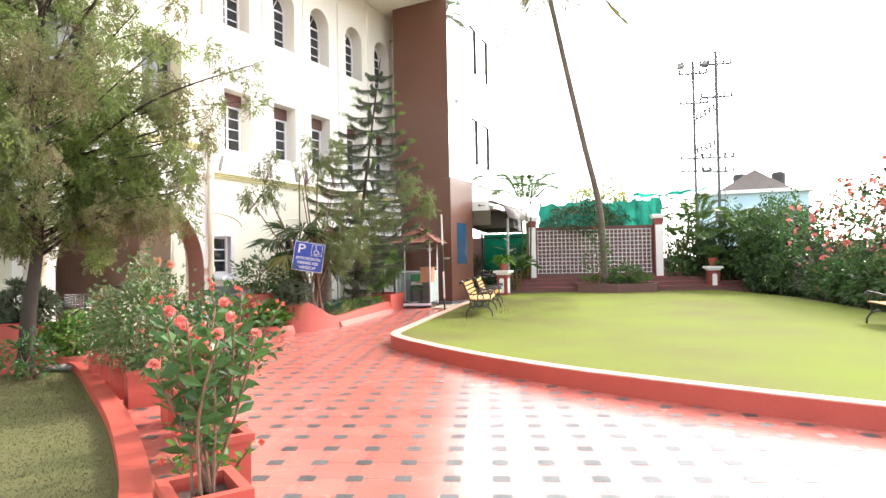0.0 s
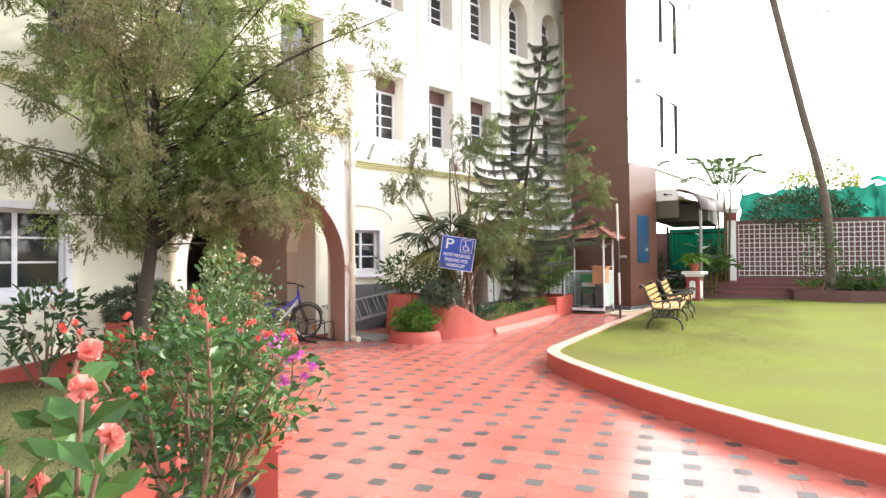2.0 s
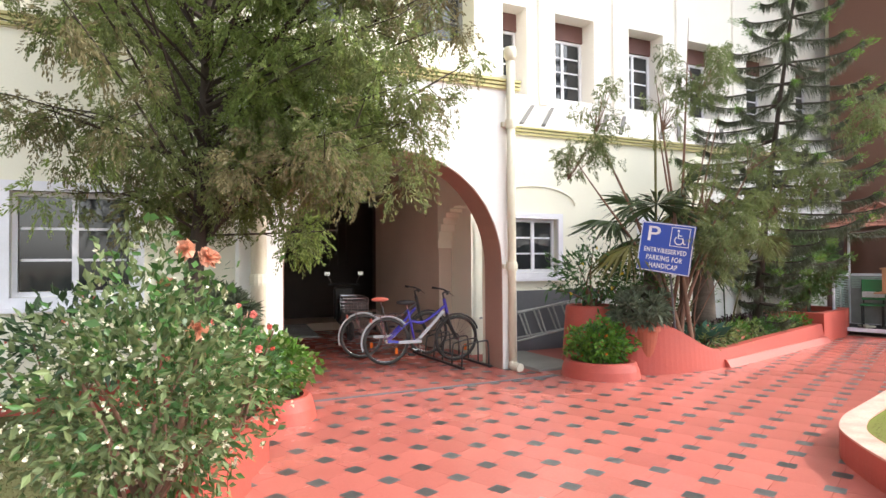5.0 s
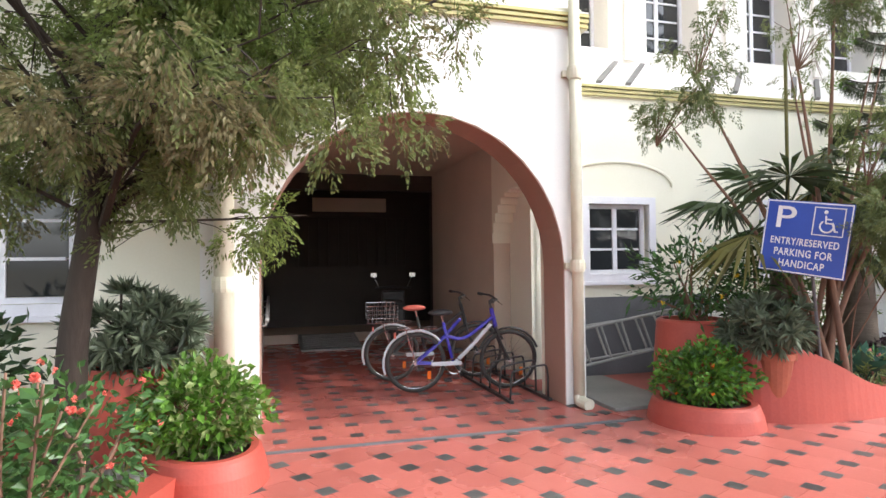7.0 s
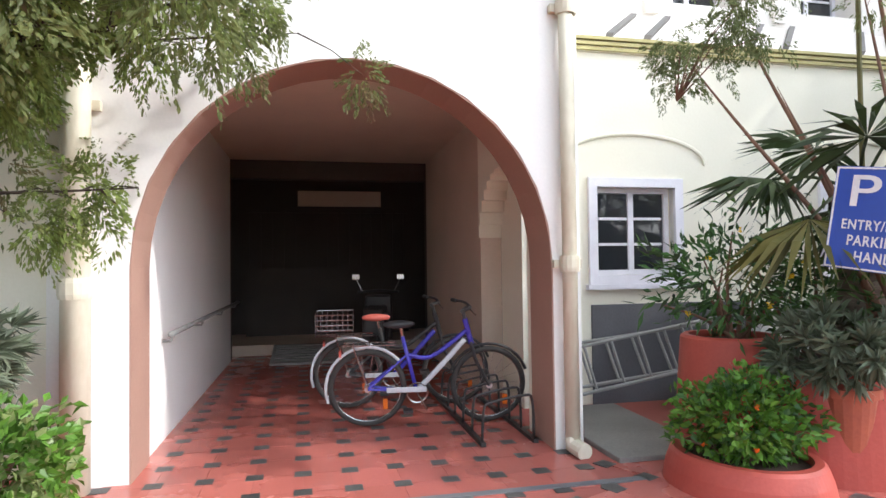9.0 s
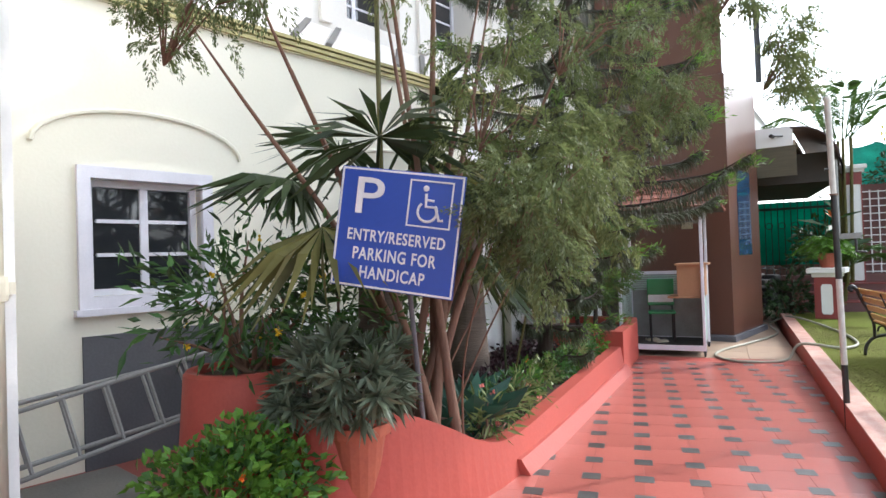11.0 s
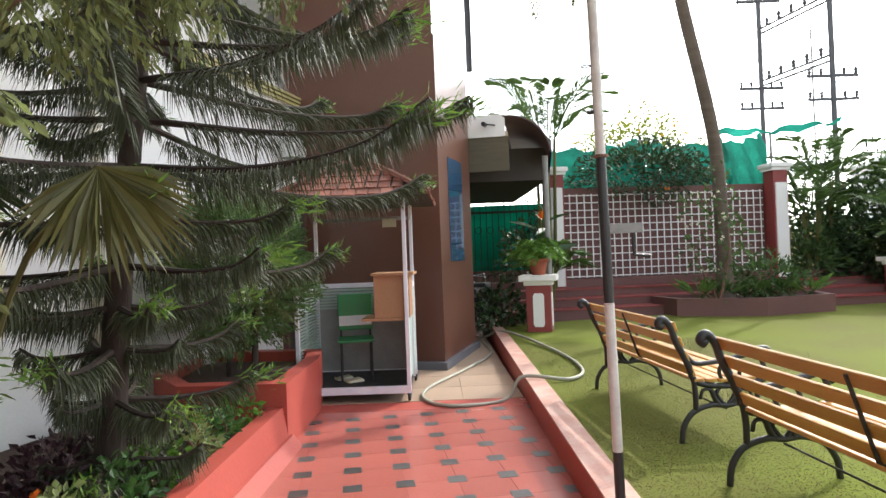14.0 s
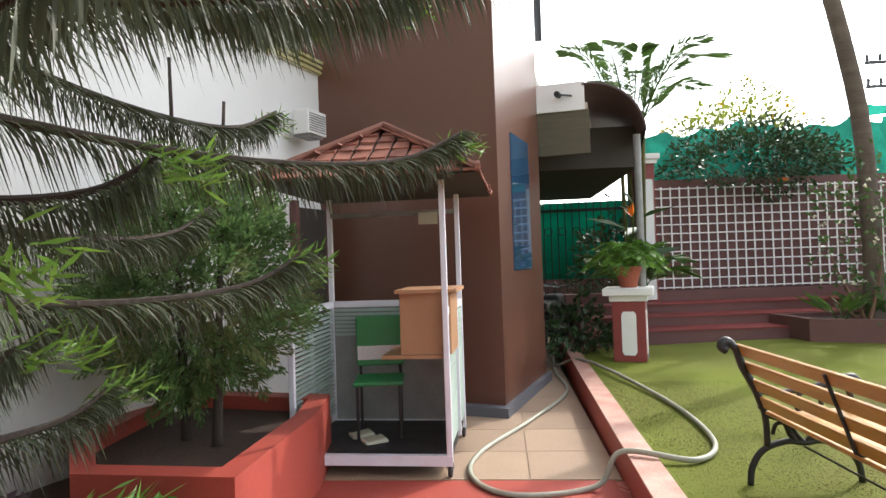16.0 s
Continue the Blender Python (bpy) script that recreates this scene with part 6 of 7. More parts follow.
for c, rr_, n in (((0.86, -0.62, 1.5), (0.34, 0.3, 0.36), 210), ((0.95, 0.05, 1.8), (0.28, 0.36, 0.48), 181), ((1.0, 0.75, 2.1), (0.3, 0.35, 0.4), 131), ((0.55, -0.2, 2.15), (0.52, 0.35, 0.6), 165), ((0.45, -0.1, 3.7), (0.55, 0.5, 0.85), 260), ((-0.95, -1.0, 2.65), (0.62, 0.6, 0.4), 150), ((-0.7, -0.7, 3.3), (0.4, 0.4, 0.5), 90), ((1.75, 1.5, 3.2), (0.5, 0.45, 0.4), 130),
                  ((2.1, 1.85, 2.75), (0.4, 0.4, 0.5), 161), ((1.35, 1.2, 2.35), (0.35, 0.45, 0.3), 120), ((-0.05, -0.1, 3.3), (0.4, 0.4, 0.6), 45), ((0.9, 0.3, 2.65), (0.45, 0.45, 0.45), 120)):
    lobes = unit(RNG.normal(size=(13, 3))) * RNG.uniform(0.3, 1.05, (13, 1)) * np.array(rr_)
    for lb in lobes:
        part("twig", tube(B(), [np.array(c) + np.array([-0.1, 0, -0.25]), np.array(c) + lb * 0.5, np.array(c) + lb], [0.006, 0.004, 0.002], 4), REDBARK, multi)
    pick = RNG.integers(0, 13, n)
    d = unit(RNG.normal(size=(n, 3)))
    p = np.array(c) + lobes[pick] + d * RNG.uniform(0.02, 0.14, (n, 1))
    fans(p, d * 0.6 + RNG.normal(size=d.shape) * 0.35 + np.array([0.05, 0, -0.4]), 56, 0.12, 0.05, (CASUA, THUJA)[n % 2], "foliage", multi, 0.85, 0.03, 0.0088, 0.3)
bm = tube(B(), [(-0.45, 0.25, 0.1), (-0.44, 0.26, 3.4)], 0.018, 8)
part("support_cane", bm, FANY, multi, "slim bamboo support cane")


# fan palms
def fan_palm(x, y, trunk_h, crown, n, label, leaf_r=0.75, mat=FAN):
    base = plant("fan_palm", label, "palm", x, y, 0.18)
    if trunk_h > 0.3:
        part("trunk", lathe(B(), [(0.2, 0.0), (0.17, trunk_h * 0.3), (0.14, trunk_h * 0.7), (0.11, trunk_h)], 14), PALMBARK, base, smooth=True)
    for k in range(n):
        a = k * 2.4 + 0.5
        el = radians(62 - 95 * (k / n))
        c = Vector((0, 0, trunk_h))
        d = Vector((math.cos(a) * math.cos(el), math.sin(a) * math.cos(el), math.sin(el)))
        L_ = crown * RNG.uniform(0.8, 1.1)
        hub = c + d * L_ + Vector((0, 0, -0.12 * L_))
        lf = part("petiole", tube(B(), spline([c, c.lerp(hub, 0.5) + Vector((0, 0, 0.06)), hub], 4), 0.012, 6), mat, base)
        side = Vector((-math.sin(a), math.cos(a), 0))
        up = d.cross(side)
        bs, ws = [], []
        for j in range(38):
            t = radians(-118 + 236 * j / 37)
            ws.append(d * math.cos(t) + side * math.sin(t) + up * (0.12 if j % 2 else -0.05) - Vector((0, 0, 0.22)))
            bs.append(hub)
        seg = np.array([leaf_r * (0.65 + 0.35 * math.cos(radians(-118 + 236 * j / 37) * 0.6)) for j in range(38)])
        blades("leaflet_fan", np.array(bs), np.array(ws), seg, 0.058, FANY if (k % 4 == 3 and n > 6) else mat, lf, 0.38, 0.3, 0.5)


fan_palm(-5.9, 12.95, 1.7, 0.7, 9, "fan palm with broad pleated leaves behind the sign", 0.68)
fan_palm(-5.9, 14.5, 1.75, 0.4, 5, "smaller fan palm with yellowing pleated leaves", 0.5)


def pinnate(base, c, a, el, L_, leaflet, width, mat, droop=0.5, n=34, name="frond"):
    """One feather-shaped frond with its midrib."""
    c = Vector(c)
    d = Vector((math.cos(a) * math.cos(el), math.sin(a) * math.cos(el), math.sin(el)))
    tip = c + d * L_ + Vector((0, 0, -droop * L_))
    line = spline([c, c + d * L_ * 0.5 + Vector((0, 0, 0.02)), tip], 8)
    rib = part(name, tube(B(), line, [0.014 * (1 - 0.8 * i / (len(line) - 1)) * max(0.5, L_ / 1.5) for i in range(len(line))], 5), mat, base)
    bs, ws, ls = [], [], []
    for j in range(n):
        t = 0.12 + 0.88 * j / n
        u = t * (len(line) - 1)
        i = min(int(u), len(line) - 2)
        p = line[i].lerp(line[i + 1], u - i)
        f = (line[i + 1] - line[i]).normalized()
        s = f.cross(Vector((0, 0, 1))).normalized()
        for sg in (-1, 1):
            bs.append(p)
            ws.append(s * sg + f * 0.7 + Vector((0, 0, 0.15)))
            ls.append(leaflet * (0.45 + 0.75 * math.sin(math.pi * (0.15 + 0.8 * t))))
    blades("leaflet_fan", np.array(bs), np.array(ws), np.array(ls), width, mat, rib, 0.25, 0.1)


hung = plant("fan_palm", "young fan palm with a yellowing leaf hanging over the bed", "palm", -5.5, 14.35, 0.18)
for hub, d, r_, mat in (((0.56, 0.15, 1.62), (0.35, -0.1, -0.7), 0.42, FANO), ((0.1, -0.4, 1.9), (0.5, -0.7, 0.2), 0.5, FAN)):
    hub, d = Vector(hub), Vector(d).normalized()
    stalk = part("petiole", tube(B(), spline([(0, 0, -0.05), hub * 0.5 + Vector((0, 0, 0.35)), hub], 5), 0.011, 6), mat, hung)
    side = d.cross(Vector((-0.7, 0.6, 0.3))).normalized()
    ang = [radians(-75 + 150 * j / 33) for j in range(34)]
    blades("leaflet_fan", np.array([hub] * 34), np.array([d * math.cos(t) + side * math.sin(t) for t in ang]), np.array([r_ * (0.7 + 0.3 * math.cos(t)) for t in ang]), 0.042, mat, stalk, 0.15, 0.25, 0.5)

# coconut palm rising over the lawn's end
coco = plant("coconut_palm", "tall slender coconut palm leaning over the lawn", "palm", 1.45, 23.2, 0.42)
path = spline([(0.05, 0, -0.1), (0.04, 0.0, 1.2), (-0.08, -0.05, 3.0), (-0.62, -0.15, 5.5), (-1.25, -0.35, 8.5), (-1.8, -0.5, 11.2)], 7)
part("trunk", tube(B(), path, [0.18 - 0.05 * min(1, i / 5) - 0.04 * i / len(path) for i in range(len(path))], 12), PALMBARK, coco, smooth=True)
for k in range(18):
    pinnate(coco, (-1.8, -0.5, 11.2), k * 2.4, radians(60 - 100 * k / 18), 3.0, 0.7, 0.04, FROND if k < 13 else FANY, 0.45, 40)
shrub("climber", "leafy climber round the palm trunk", 1.25, 22.95, 0.45, 0.55, 2.2, HEDGE, 420, 0.12, 0.06, WHITEP, 30, 0.035, 5)


def feather_palm(x, y, z, n, L_, h, label, mat=FROND, spread=70):
    base = plant("feather_palm", label, "palm", x, y, z)
    for k in range(4):
        a = k * 1.6
        part("cane", tube(B(), [(0.1 * math.cos(a), 0.1 * math.sin(a), 0), (0.2 * math.cos(a), 0.2 * math.sin(a), h)], [0.04, 0.03], 8), FANY, base)
    for k in range(n):
        a = k * 2.4
        pinnate(base, (0.2 * math.cos(a), 0.2 * math.sin(a), h), a, radians(85 - spread * k / n), L_ * RNG.uniform(0.8, 1.1), 0.4, 0.034, mat, 0.35, 44)


feather_palm(-1.4, 24.6, 0.2, 11, 2.0, 3.5, "feathery areca palm beside the canopy", spread=55)
feather_palm(-1.75, 23.3, 0.3, 9, 0.9, 0.7, "young feathery palm behind the pedestal", spread=60)
shrub("shade_shrub", "dark bushes in the side yard", -3.9, 28.4, 0.0, 0.7, 1.6, DARKLEAF, 900, 0.2, 0.09, None, 0)
feather_palm(5.4, 26.3, 0.2, 14, 1.9, 2.6, "bushy areca palm at the end of the lawn")
feather_palm(6.9, 25.4, 0.2, 13, 1.8, 2.0, "bushy areca palm at the end of the lawn")
feather_palm(4.7, 25.7, 0.8, 11, 1.5, 1.3, "bushy areca palm at the end of the lawn")
feather_palm(6.2, 24.9, 0.2, 11, 1.3, 0.6, "bushy young palm at the lawn edge")

# star pine with level whorls
pine = plant("star_pine", "star pine with level whorls of comb-like branches", "conifer", -5.5, 15.5, 0.18)
path = spline([(0, 0, -0.1), (0.12, 0.05, 1.5), (0.33, 0.2, 3.6), (0.7, 0.5, 6.9)], 8)
part("trunk", tube(B(), path, [0.085 - 0.072 * i / (len(path) - 1) for i in range(len(path))], 12), BARK, pine, smooth=True)
WHORLS = [0.55, 1.0, 1.4, 1.72, 2.02, 2.36, 2.7, 3.02] + [3.28 + 0.26 * k for k in range(14)]
for wh, z in enumerate(WHORLS):
    u = z / 7.0 * (len(path) - 1)
    i = min(int(u), len(path) - 2)
    c = path[i].lerp(path[i + 1], u - i)
    R_ = np.interp(z, [0.4, 1.0, 1.3, 1.6, 1.95, 2.6, 3.3, 5.0, 6.8], [0.55, 0.7, 0.75, 0.95, 1.85, 2.1, 1.8, 1.3, 0.3])
    nb = 5
    for k in range(nb):
        a = 2 * math.pi * k / nb + wh * 0.55
        rl = R_ * RNG.uniform(0.8, 1.08) * (0.5 if math.cos(a) < -0.25 and z < 3.6 else 1.0)
        if z < 2.5 and math.cos(a) * rl > 0.7 and math.sin(a) * rl < 0.75:
            rl *= 0.5          # kept clear of the walk
        d = Vector((math.cos(a), math.sin(a), 0))
        tip = c + d * rl + Vector((0, 0, 0.03 + 0.04 * rl))
        line = spline([c, c + d * rl * 0.45 + Vector((0, 0, -0.05 * rl)), c + d * rl * 0.8 + Vector((0, 0, -0.03 * rl)), tip], 5)
        br = part("branch", tube(B(), line, [0.02 - 0.014 * j / (len(line) - 1) for j in range(len(line))], 6), BARK, pine)
        s = Vector((-d.y, d.x, 0))
        bs, ws, ls = [], [], []
        cnt = int(78 * rl / 1.5) + 16
        for j in range(cnt):
            t = 0.1 + 0.9 * j / cnt
            u2 = t * (len(line) - 1)
            i2 = min(int(u2), len(line) - 2)
            p = line[i2].lerp(line[i2 + 1], u2 - i2)
            for sg in (-1, 1, -0.45, 0.45, -0.75, 0.75):
                bs.append(p)
                dn = {1: -0.15, 0.45: -1.1, 0.75: 0.25}[abs(sg)]
                ws.append(s * sg + d * 0.65 + Vector((0, 0, dn + RNG.uniform(-0.15, 0.15))))
                ls.append((0.15 - 0.06 * t) * RNG.uniform(0.75, 1.2) * min(1, 0.6 + rl / 2))
        bs, ws, ls = np.array(bs), np.array(ws), np.array(ls)
        blades("needles", bs, ws, ls, 0.0095, PINE, br, 0.75, 0.3)
        if rl > 0.5:
            m_ = 60
            tb = np.repeat(np.array([line[-3]]), m_, 0) + RNG.normal(size=(m_, 3)) * 0.03 + np.outer(RNG.random(m_), np.array(d)) * 0.2
            blades("tip_needles", tb, np.array(d) + RNG.normal(size=(m_, 3)) * 0.5 + np.array([0, 0, 0.25]), 0.085, 0.011, PINETIP, br)

# young cypress in the red tree box
thuja = plant("young_cypress", "young green cypress with two slim trunks in the tree box", "conifer", -5.52, 17.85, 0.4)
for x, y, e in ((-0.12, 0.05, (-0.15, 0.0, 2.4)), (0.14, -0.08, (0.2, 0.0, 2.1))):
    part("trunk", tube(B(), spline([(x, y, -0.05), (x * 1.2, y, 0.7), e], 5), [0.035 - 0.025 * i / 10 for i in range(11)], 8), BARK, thuja, smooth=True)
d = unit(RNG.normal(size=(950, 3)))
p = d * (0.3 + 0.7 * RNG.random((950, 1)) ** 0.5) * np.array([0.64, 0.64, 0.74]) + np.array([0, 0, 1.0])
p[:, :2] *= np.interp(p[:, 2], [0.3, 0.8, 1.9], [0.75, 1.05, 0.6])[:, None]
for mat, lo, hi in ((THUJAY, 0, 700), (THUJA, 700, 950)):
    fans(p[lo:hi], d[lo:hi] + np.array([0, 0, 0.5]) + RNG.normal(size=(hi - lo, 3)) * 0.3, 44, 0.19, 0.06, mat, "foliage", thuja, 0.8, 0.05, 0.014, 0.1)

# ---- pot plants along the kerb ----
def crown_of_thorns(x, y, z, h, r, n, nf, fmat, label, ll=0.13, lw=0.055, fr=0.035, leafmat=BROAD):
    base = plant("crown_of_thorns", label, "flowering plant", x, y, z, "pot plants along the kerb")
    tops = []
    for k in range(9):
        a = k * 2.4
        rr_ = r * math.sqrt((k + 0.5) / 9)
        tops.append(Vector((rr_ * math.cos(a), rr_ * math.sin(a), h * RNG.uniform(0.62, 1.0))))
    bs, ws, fb, fo, th, tw = [], [], [], [], [], []
    for k, e in enumerate(tops):
        f = Vector((0.05 * math.cos(k), 0.05 * math.sin(k), 0))
        ln = spline([f, f.lerp(e, 0.5) + Vector((RNG.uniform(-0.05, 0.05), RNG.uniform(-0.05, 0.05), 0)), e], 6)
        part("stem", tube(B(), ln, [0.009 - 0.004 * i / (len(ln) - 1) for i in range(len(ln))], 7), REDBARK, base, smooth=True)
        for j in range(n // 9):
            t = 0.3 + 0.7 * (j / (n // 9)) ** 0.7
            p = ln[min(int(t * (len(ln) - 1)), len(ln) - 1)]
            a = j * 2.4 + k
            bs.append(p)
            ws.append((math.cos(a), math.sin(a), 0.25 + 0.5 * t))
        for j in range(40):
            p = ln[min(int(RNG.random() * (len(ln) - 1)), len(ln) - 1)]
            th.append(p)
            tw.append(RNG.normal(size=3))
    blades("leaves", np.array(bs), np.array(ws), ll * RNG.uniform(0.6, 1.2, len(bs)), lw * RNG.uniform(0.8, 1.2, len(bs)), leafmat, base, 0.1, 0.15, 0.6)
    blades("thorns", np.array(th), np.array(tw), 0.022, 0.003, BARK, base)
    for k in range(nf):
        e = tops[k % 9] + Vector((RNG.uniform(-0.05, 0.05), RNG.uniform(-0.05, 0.05), RNG.uniform(-0.06, 0.04)))
        fb.append(e)
        fo.append((e.x, e.y, 0.3))
    blades("blossom", *petals(np.array(fb), np.array(fo), 26, fr * 0.72, fr * 0.9), fmat, base, 0.0, 0.25, 0.6)
    return base


crown_of_thorns(-1.72, 2.66, 0.32, 0.95, 0.27, 200, 13, PINK, "crown of thorns with large leaves and pink flowers", 0.12, 0.056, 0.045)
crown_of_thorns(-1.95, 3.05, 0.0, 0.6, 0.25, 130, 9, REDP, "low crown of thorns with coral flowers", 0.09, 0.04, 0.028, BRIGHT)
crown_of_thorns(-2.2, 3.58, 0.32, 1.05, 0.42, 420, 40, REDP, "bushy crown of thorns with many small coral flowers", 0.075, 0.035, 0.018)
shrub("small_shrub", "bushy pot plant with small coral flowers", -2.35, 3.75, 0.32, 0.42, 1.0, BROAD, 1100, 0.06, 0.03, REDP, 28, 0.018, 12, leaf2=DARKLEAF, lift=0.3, group="pot plants along the kerb", per=8)
crown_of_thorns(-2.95, 4.45, 0.0, 1.02, 0.26, 240, 3, REDP, "leafy pot plant with long pale leaves", 0.17, 0.055, 0.02, PALE)
bare = plant("bare_stemmed_plant", "pale bare-stemmed plant in a black pot", "pot plant", -2.65, 4.1, 0.3, "pot plants along the kerb")
stems_part(bare, [(0.08 * math.cos(k), 0.08 * math.sin(k), 0.35 + 0.05 * k) for k in range(7)], 0.013, 0.008, FANY)
blades("leaves", RNG.normal(size=(26, 3)) * 0.07 + np.array([0, 0, 0.45]), rand_dirs(26), 0.12, 0.035, PALE, bare, 0.1)
orchid = plant("orchid", "magenta orchid with arching sprays of flowers", "orchid", -3.1, 4.88, 0.3, "pot plants along the kerb")
stems_part(orchid, [(0.06, 0.03, 0.62), (0.14, 0.12, 0.55), (-0.08, 0.1, 0.5), (0.22, 0.2, 0.42)], 0.006, 0.004, FANY)
blades("leaves", RNG.normal(size=(30, 3)) * np.array([0.09, 0.09, 0.1]) + np.array([0, 0, 0.2]), rand_dirs(30), 0.2, 0.04, PALE, orchid, 0.2)
oc = np.array([[0.06, 0.03, 0.64], [0.0, 0.06, 0.7], [0.12, 0.06, 0.7], [0.16, 0.14, 0.58], [0.1, 0.12, 0.54], [0.24, 0.2, 0.5], [0.2, 0.16, 0.44], [0.05, 0.12, 0.4], [0.12, 0.02, 0.36], [0.0, 0.0, 0.32]])
blades("blossom", *petals(oc, np.tile([0.4, -0.6, 0.3], (len(oc), 1)), 14, 0.05, 0.04), MAGENTA, orchid, 0.0, 0.2, 0.6)
shrub("white_flowered_shrub", "dense bush dotted with tiny cream flowers", -4.4, 5.72, 0.32, 0.48, 1.12, PALEG, 4600, 0.058, 0.026, WHITEP, 300, 0.017, 14, leaf2=BROAD, group="pot plants along the kerb", per=6)
rose = plant("rose_bush", "rose stems with peach blossoms in a planter box", "rose", -4.35, 5.85, 0.32, "pot plants along the kerb")
stems_part(rose, [(0.0, 0.05, 1.15), (0.12, 0.1, 1.1), (-0.1, 0.0, 1.0), (0.16, 0.0, 0.85)], 0.007, 0.005, FROND)
blades("leaves", RNG.normal(size=(150, 3)) * np.array([0.16, 0.16, 0.14]) + np.array([0, 0, 1.0]), rand_dirs(150), 0.07, 0.035, BROAD, rose, 0.2)
rc = np.array([[0.0, 0.05, 1.2], [0.12, 0.1, 1.16], [-0.12, 0.0, 1.04], [0.2, 0.02, 0.86]])
blades("blossom", *petals(rc, np.tile([0.2, -0.4, 0.6], (4, 1)), 40, 0.05, 0.045), PEACH, rose, 0, 0.3, 0.6)
crown_of_thorns(-5.0, 6.2, 0.32, 0.95, 0.4, 260, 12, PINK, "crown of thorns with pale leaves and pink flowers", 0.11, 0.05, 0.032, BROAD)
crown_of_thorns(-5.45, 6.6, 0.32, 0.75, 0.35, 220, 12, REDP, "low crown of thorns with coral flowers", 0.09, 0.045, 0.026, BROAD)
shrub("small_shrub", "leafy green bush in a planter box", -5.75, 6.8, 0.32, 0.35, 0.65, BROAD, 700, 0.06, 0.03, REDP, 18, 0.02, 8, group="pot plants along the kerb")
shrub("wall_shrub", "dark leafy shrub against the cream wall", -7.75, 6.1, 0.04, 0.6, 1.15, DARKLEAF, 330, 0.15, 0.065, REDP, 8, 0.03, 9, lift=0.25)
shrub("wall_shrub", "dark leafy shrub against the cream wall", -8.2, 5.0, 0.04, 0.5, 1.0, BROAD, 260, 0.14, 0.06, REDP, 12, 0.03, 9, lift=0.25)
shrub("small_shrub", "low green plants at the tree foot", -6.75, 6.6, 0.04, 0.35, 0.6, BROAD, 420, 0.08, 0.04, PINK, 10, 0.03, 7)
for k in range(14):
    t = k / 13
    bm = bmesh.new()
    bmesh.ops.create_icosphere(bm, subdivisions=2, radius=0.09)
    for v in bm.verts:
        v.co *= 1 + 0.25 * noise.noise(v.co * 9 + Vector((k, 0, 0)))
        v.co.z *= 0.6
    solo("edging_stone", bm, CONCRETE, "rough pale edging stone at the side lawn", "stone", pose(-8.2 + 1.5 * t, 6.75 + 0.5 * t, 0.08, 0, 0, k * 40), group="edging stones")


def rosettes(name, label, x, y, z, r, h, n, mat, ll=0.2, lw=0.03, per=26):
    base = plant(name, label, "pot plant", x, y, z)
    pts, out = shell(n, r, h, h * 0.55, 0.7)
    pts[:, 2] = np.maximum(pts[:, 2], 0.08)
    stems_part(base, pts[:10], 0.014, 0.009, BARK)
    b, o = np.repeat(pts, per, 0), np.repeat(out, per, 0)
    w = unit(unit(RNG.normal(size=b.shape)) + o * 0.75 + np.array([0, 0, 0.2]))
    blades("leaves", b, w, ll * RNG.uniform(0.7, 1.15, len(b)), lw, mat, base, 0.12, 0.2)
    return base


rosettes("dracaena", "grey-green dracaena with spiky rosettes in a red planter", -7.55, 7.25, 0.64, 0.42, 0.5, 80, GREYLEAF, 0.17, 0.036)
rosettes("dracaena", "grey-green dracaena with spiky rosettes at the bed", -5.62, 12.15, 0.6, 0.34, 0.42, 60, GREYLEAF, 0.15, 0.036)
pot(pose(-5.6, 12.15, 0.2), 0.17, 0.4, TERRA, "terracotta pot with a spiky plant")
shrub("trimmed_bush", "round bright green leafy bush in a low planter", -6.98, 7.6, 0.16, 0.4, 0.62, BRIGHT, 2300, 0.075, 0.048, None, 0, 0.03, 8, leaf2=PALE)
shrub("trimmed_bush", "round green leafy bush in a low planter", -5.93, 11.6, 0.14, 0.38, 0.54, BRIGHT, 2200, 0.065, 0.042, ORANGE, 5, 0.022, 8, leaf2=BROAD)
shrub("leafy_shrub", "leafy shrub with a few yellow flowers in a tall planter", -6.5, 12.35, 0.76, 0.6, 0.95, BROAD, 900, 0.13, 0.035, YELLOW, 10, 0.03, 10, leaf2=DARKLEAF)
shrub("leafy_shrub", "dark fern-like shrub with a red bloom", -6.0, 12.6, 0.3, 0.5, 1.4, HEDGE, 700, 0.11, 0.03, REDP, 3, 0.03, 8, leaf2=DARKLEAF, lift=0.2)


def broad_clump(x, y, z, n, ll, lw, mat, label, h=0.3):
    base = plant("broad_leaf_plant", label, "plant", x, y, z)
    k = np.arange(n)
    w = np.stack([np.cos(k * 2.4), np.sin(k * 2.4), 0.9 + 0.7 * RNG.random(n)], 1)
    b = w * np.array([0.06, 0.06, 0.02])
    stems_part(base, [tuple(v * h * 0.6) for v in unit(w)[:6]], 0.01, 0.006, mat)
    blades("leaves", unit(w) * h * 0.5, w, ll * RNG.uniform(0.7, 1.1, n), lw * RNG.uniform(0.8, 1.1, n), mat, base, 0.35, 0.12, 0.42)


broad_clump(-5.42, 13.35, 0.2, 16, 0.5, 0.15, BLUELEAF, "clump of broad blue-green leaves in the bed", 0.35)
broad_clump(-5.55, 12.85, 0.2, 10, 0.4, 0.12, BLUELEAF, "clump of broad blue-green leaves in the bed", 0.3)
broad_clump(-5.7, 13.9, 0.2, 12, 0.45, 0.13, BLUELEAF, "clump of broad blue-green leaves in the bed", 0.3)
